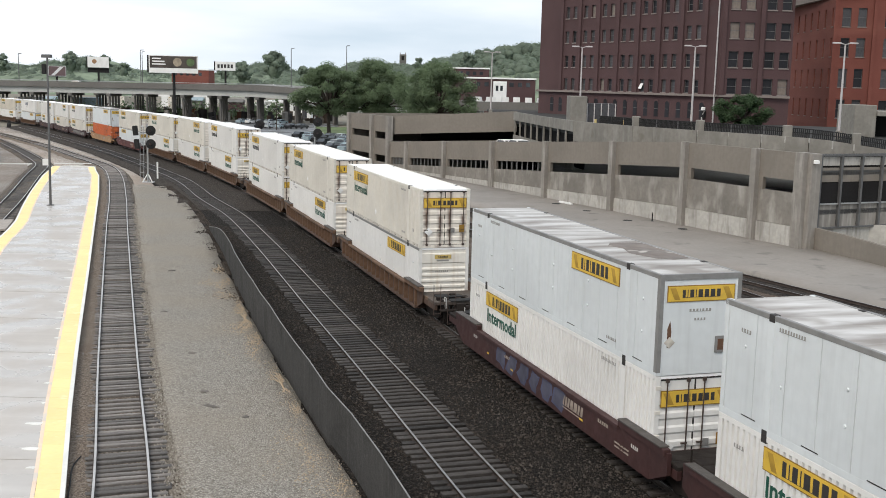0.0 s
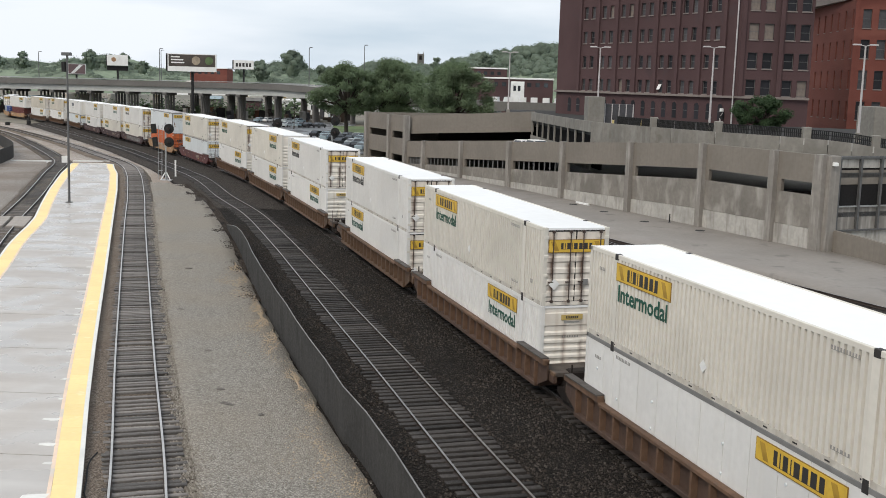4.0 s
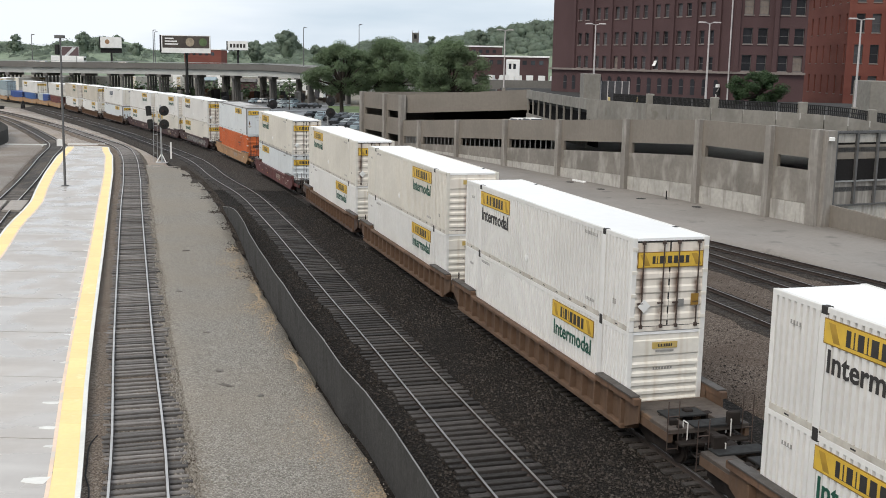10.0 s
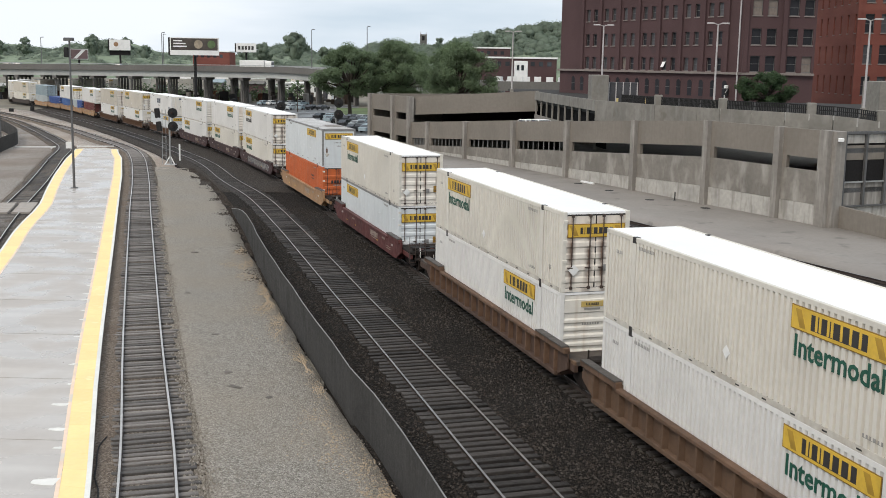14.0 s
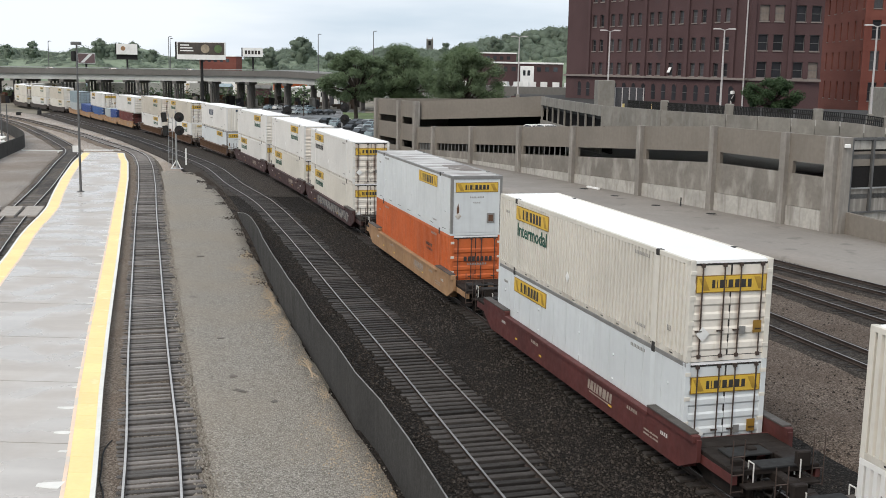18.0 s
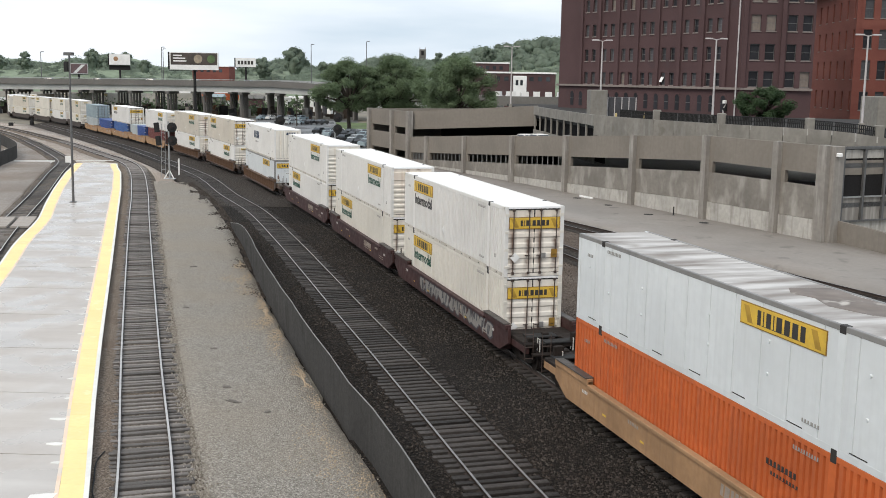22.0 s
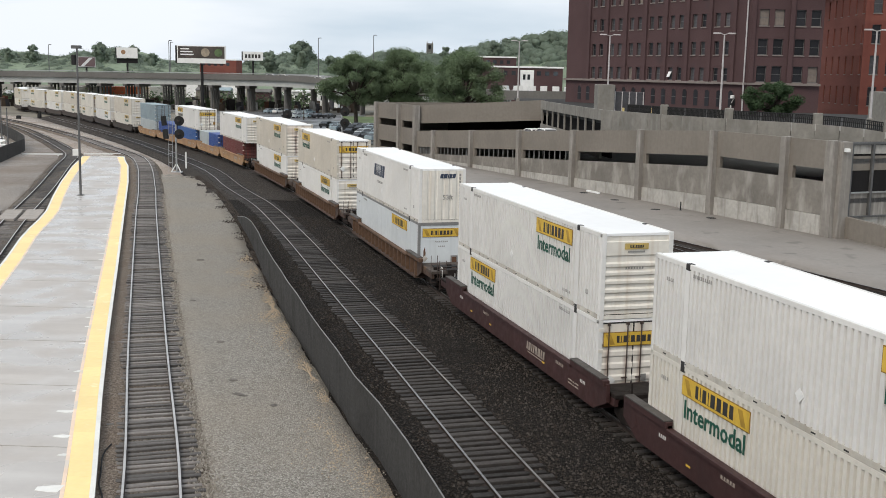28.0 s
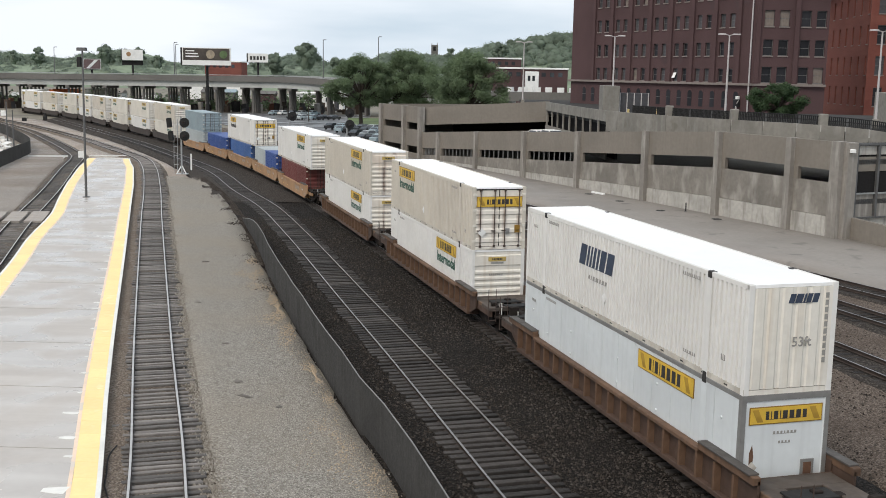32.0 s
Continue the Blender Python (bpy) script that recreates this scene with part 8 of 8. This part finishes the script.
# ---- signals, fence, small things beside the tracks ----
def signal_head(parent, x, y, z, face):
    h = put("signal_head", kept("sig_head", lambda: solid(Geo().tube((0, 0, 0), (0, 0.05, 0), 0.54, 0.54, 24).block(-0.16, 0.16, 0.05, 0.4, -0.2, 0.2, 0.03), "signal_head", BLACK)), parent, pose(x, y, z, 0, 0, face))
    put("hood", kept("sig_hood", lambda: solid(Geo().tube((0, -0.34, 0.03), (0, 0, 0), 0.15, 0.13, 14), "hood", BLACK)), h)
    put("lens", kept("sig_lens", lambda: solid(Geo().tube((0, -0.36, 0.03), (0, -0.34, 0.03), 0.11, 0.11, 14), "lens", LENS)), h)
    return h


def build_signals():
    s = thing("rail_signal", "silver railway signal mast with round black target heads", "railway signal", m=pose(-32.4, 117.8, -0.2))
    put("mast", Geo().tube((0, 0, 0), (0, 0, 6.3), 0.1, 0.09, 10), s, material=GALV)
    for ax, ay in ((-0.55, -0.2), (0.55, -0.2), (0.0, 0.5)):
        put("foot_strut", Geo().tube((ax, ay, 0), (0, 0, 1.0), 0.07, 0.06, 8), s, material=WHITE)
    put("footing", Geo().block(-0.6, 0.6, -0.35, 0.6, -0.15, 0.06, 0.03), s, material=GALV)
    put("ladder", Geo().tube((-0.55, 0.3, 0), (-0.45, 0.3, 6), 0.03).tube((-0.95, 0.3, 0), (-0.85, 0.3, 6), 0.03).box(-0.95, -0.45, 0.27, 0.33, 1, 1.05).box(-0.95, -0.45, 0.27, 0.33, 2, 2.05).box(-0.95, -0.45, 0.27, 0.33, 3, 3.05).box(-0.95, -0.45, 0.27, 0.33, 4, 4.05).box(-0.95, -0.45, 0.27, 0.33, 5, 5.05), s, material=GALV)
    for z in (5.65, 4.2):
        signal_head(s, 0.4, -0.1, z, 0)
        put("bracket", Geo().tube((0, 0, z), (0.4, 0.1, z), 0.04), s, material=GALV)
        put("rear_head", Geo().block(-0.95, -0.45, -0.25, 0.25, z - 0.45, z + 0.6, 0.06), s, pose(0, 0, 0, 0, -6, 0), "black signal box facing the other way", BLACK)
    s2 = thing("rail_signal", "dark railway signal mast half hidden behind the train", "railway signal", m=pose(-15.2, 126, -0.2))
    put("mast", Geo().tube((0, 0, 0), (0, 0, 7.3), 0.1, 0.09, 10), s2, material=GALV)
    for z in (6.7, 5.4):
        signal_head(s2, 0.35, -0.1, z, 0)
    s3 = thing("rail_signal", "dark railway signal mast half hidden behind the train", "railway signal", m=pose(-22.4, 129, -0.2))
    put("mast", Geo().tube((0, 0, 0), (0, 0, 6.6), 0.1, 0.09, 10), s3, material=GALV)
    signal_head(s3, 0.35, -0.1, 6.1, 0)
    p = thing("marker_post", "short white marker post beside the main track", "marker post", m=pose(-32.6, 122.5, -0.2))
    put("post", Geo().block(-0.09, 0.09, -0.05, 0.05, 0, 1.9, 0.02), p, material=WHITE)
    p = thing("switch_stand", "small dark switch stand between tracks", "switch stand", m=pose(-105.5, 250, -1.5))
    put("body", Geo().block(-0.45, 0.45, -0.4, 0.4, 0, 0.9, 0.1), p, material=BLACK)
    put("lever", Geo().tube((0.2, 0, 0.5), (0.9, 0, 0.9), 0.05), p, material=BLACK)
    p = thing("switch_stand", "small dark switch stand between tracks", "switch stand", m=pose(-103.4, 257, -1.55))
    put("body", Geo().block(-0.4, 0.4, -0.4, 0.4, 0, 1.1, 0.1), p, material=BLACK)
    put("target", Geo().block(-0.3, 0.3, -0.05, 0.05, 1.1, 1.8, 0.03), p, material=BLACK)


def build_fence():
    base = spread([(2.0, 15), (-2.1, 29.3), (-3.6, 33.6), (-6.2, 41.8), (-8.8, 50.2), (-11.4, 59.0), (-14.4, 70.0), (-17.8, 81.5)], 2.9)
    th = thing("boundary_fence", "dark mesh-covered chain-link fence with a thin galvanised top rail", "fence")
    rnd = random.Random(3)
    hs = [1.72 + rnd.uniform(-0.05, 0.05) for _ in base]
    hs[-6:] = [1.62, 1.5, 1.3, 1.0, 0.6, 0.2]
    for i, (a, b) in enumerate(zip(base, base[1:])):
        put("post", kept(("fpost", round(hs[i], 1)), lambda: solid(Geo().tube((0, 0, -0.3), (0, 0, round(hs[i], 1) - 0.06), 0.025, sides=6), "post", POLE_DULL)), th, pose(a[0] + 0.05, a[1], -0.15))
        g, n = Geo(), 4
        for k in range(n + 1):
            t = k / n
            x, y = a[0] + (b[0] - a[0]) * t, a[1] + (b[1] - a[1]) * t
            bulge = 0.05 * math.sin(3.14 * t) * rnd.uniform(-1, 1)
            h = hs[i] + (hs[i + 1] - hs[i]) * t - 0.03 * math.sin(3.14 * t)
            g.v += [(x, y, -0.35), (x + bulge, y, h * 0.5 - 0.15), (x, y, h - 0.15), (x + 0.012, y, h - 0.15), (x + 0.012 + bulge, y, h * 0.5 - 0.15), (x + 0.012, y, -0.35)]
        for k in range(n):
            for j in range(6):
                g.f.append((6 * k + j, 6 * k + (j + 1) % 6, 6 * k + 6 + (j + 1) % 6, 6 * k + 6 + j))
        put("mesh_panel", g, th, material=FENCE)
        put("top_rail", Geo().tube((a[0], a[1], hs[i] - 0.13), (b[0], b[1], hs[i + 1] - 0.13), 0.02, sides=6), th, material=POLE_DULL)
    for x, y, h in ((-72.9, 166.2, 6.5), (-66.6, 153.8, 5.6)):
        p = thing("yard_pole", "slim dark pole behind the curved fence", "pole", "yard poles", m=pose(x, y, -0.7))
        put("shaft", Geo().tube((0, 0, 0), (0, 0, h), 0.12, 0.08, 8), p, material=POLE)
        put("cap", Geo().tube((0, 0, h), (0, 0, h + 0.1), 0.11, 0.05, 8), p, material=BLACK)
        if h > 6:
            put("sign_plate", Geo().block(-0.9, -0.1, -0.05, 0.05, h - 2.2, h - 1.4, 0.02), p, label="small white sign", material=WHITE)
    g, r = Geo(), random.Random(12)
    for _ in range(900):
        t = r.random()
        x, y, s = -63.5 - 16 * t + r.gauss(0, 2.0), 131 + 42 * t + r.gauss(0, 1.3), r.uniform(0.12, 0.55)
        g.box(-s, s, -s * 0.6, s * 0.6, -0.3, s * r.uniform(0.5, 1.3), pose(x, y, drop(y) - 0.2, r.uniform(-25, 25), r.uniform(-25, 25), r.uniform(0, 180)))
    tagged(put("rubble_heap", g.mesh("rubble_heap", EDGE_WHITE)), "pale broken concrete rubble behind the curved fence", "rubble", kind="stuff")
    w = thing("curved_fence", "low dark fence curving round the west yard", "fence")
    fl = spread([(-49, 100), (-53.5, 118), (-57.6, 133.7), (-61, 146), (-66.5, 158), (-75, 174), (-86, 194), (-98, 214)], 3)
    for a, b in zip(fl, fl[1:]):
        g = Geo().sweep([(-0.03, -0.3), (0.03, -0.3), (0.03, 1.75), (-0.03, 1.75)], [(a[0], a[1], drop(a[1]) - 0.2), (b[0], b[1], drop(b[1]) - 0.2)])
        put("fence_panel", g, w, material=FENCE)
    cable = Geo()
    bend = spread([(-10.72, 31.1), (-10.7, 30.45), (-10.55, 29.75), (-10.25, 28.8), (-10.0, 27.9), (-9.63, 27.1), (-9.4, 26.4)], 0.2)
    for a, b in zip(bend, bend[1:]):
        cable.tube((*a, -0.06), (*b, -0.06), 0.022, sides=6)
    tagged(put("cable", cable, None, material=BLACK), "loose black cable lying in the dirt beside the platform", "cable")
    rnd = random.Random(8)
    for x, y, s in ((-8.0, 36.6, 0.3), (-8.6, 38.4, 0.16), (-16.1, 63.4, 0.22), (-10.4, 44, 0.14), (-6.6, 35.5, 0.12), (-13.6, 52, 0.16)):
        g = Geo()
        for k in range(5):
            g.box(-s, s * rnd.uniform(0.2, 1), -0.02 + 0.035 * k, 0.0 + 0.035 * k, -0.02, 0.015 + 0.02 * rnd.random(), pose(0, 0, 0, 0, 0, rnd.uniform(-14, 14)))
        ob = put("timber_scrap", g, None, pose(x, y, -0.14, 0, 0, rnd.uniform(-30, 30)), material=TIE_GREY)
        tagged(ob, "dark scrap of timber lying on the gravel", "debris", "gravel debris")


# ---- build ----
build_ground()
build_tracks()
build_platform()
build_garage()
build_overpass()
build_buildings()
build_far()
build_train()
build_signals()
build_fence()
build_stones()
build_rails()


def motions():
    for ob, s, up in MOVING:
        rows = []
        for i in range(65):
            t = i / 2
            x, y, z, turn = on_main(s - travelled(t))
            rows.append((t, pose(x, y, z + up, 0, 0, turn)))
        walk(ob, rows)
    for ob, fn in CARS_ON_BRIDGE:
        walk(ob, [(t, fn(t)) for t in range(0, 33, 2)])


motions()
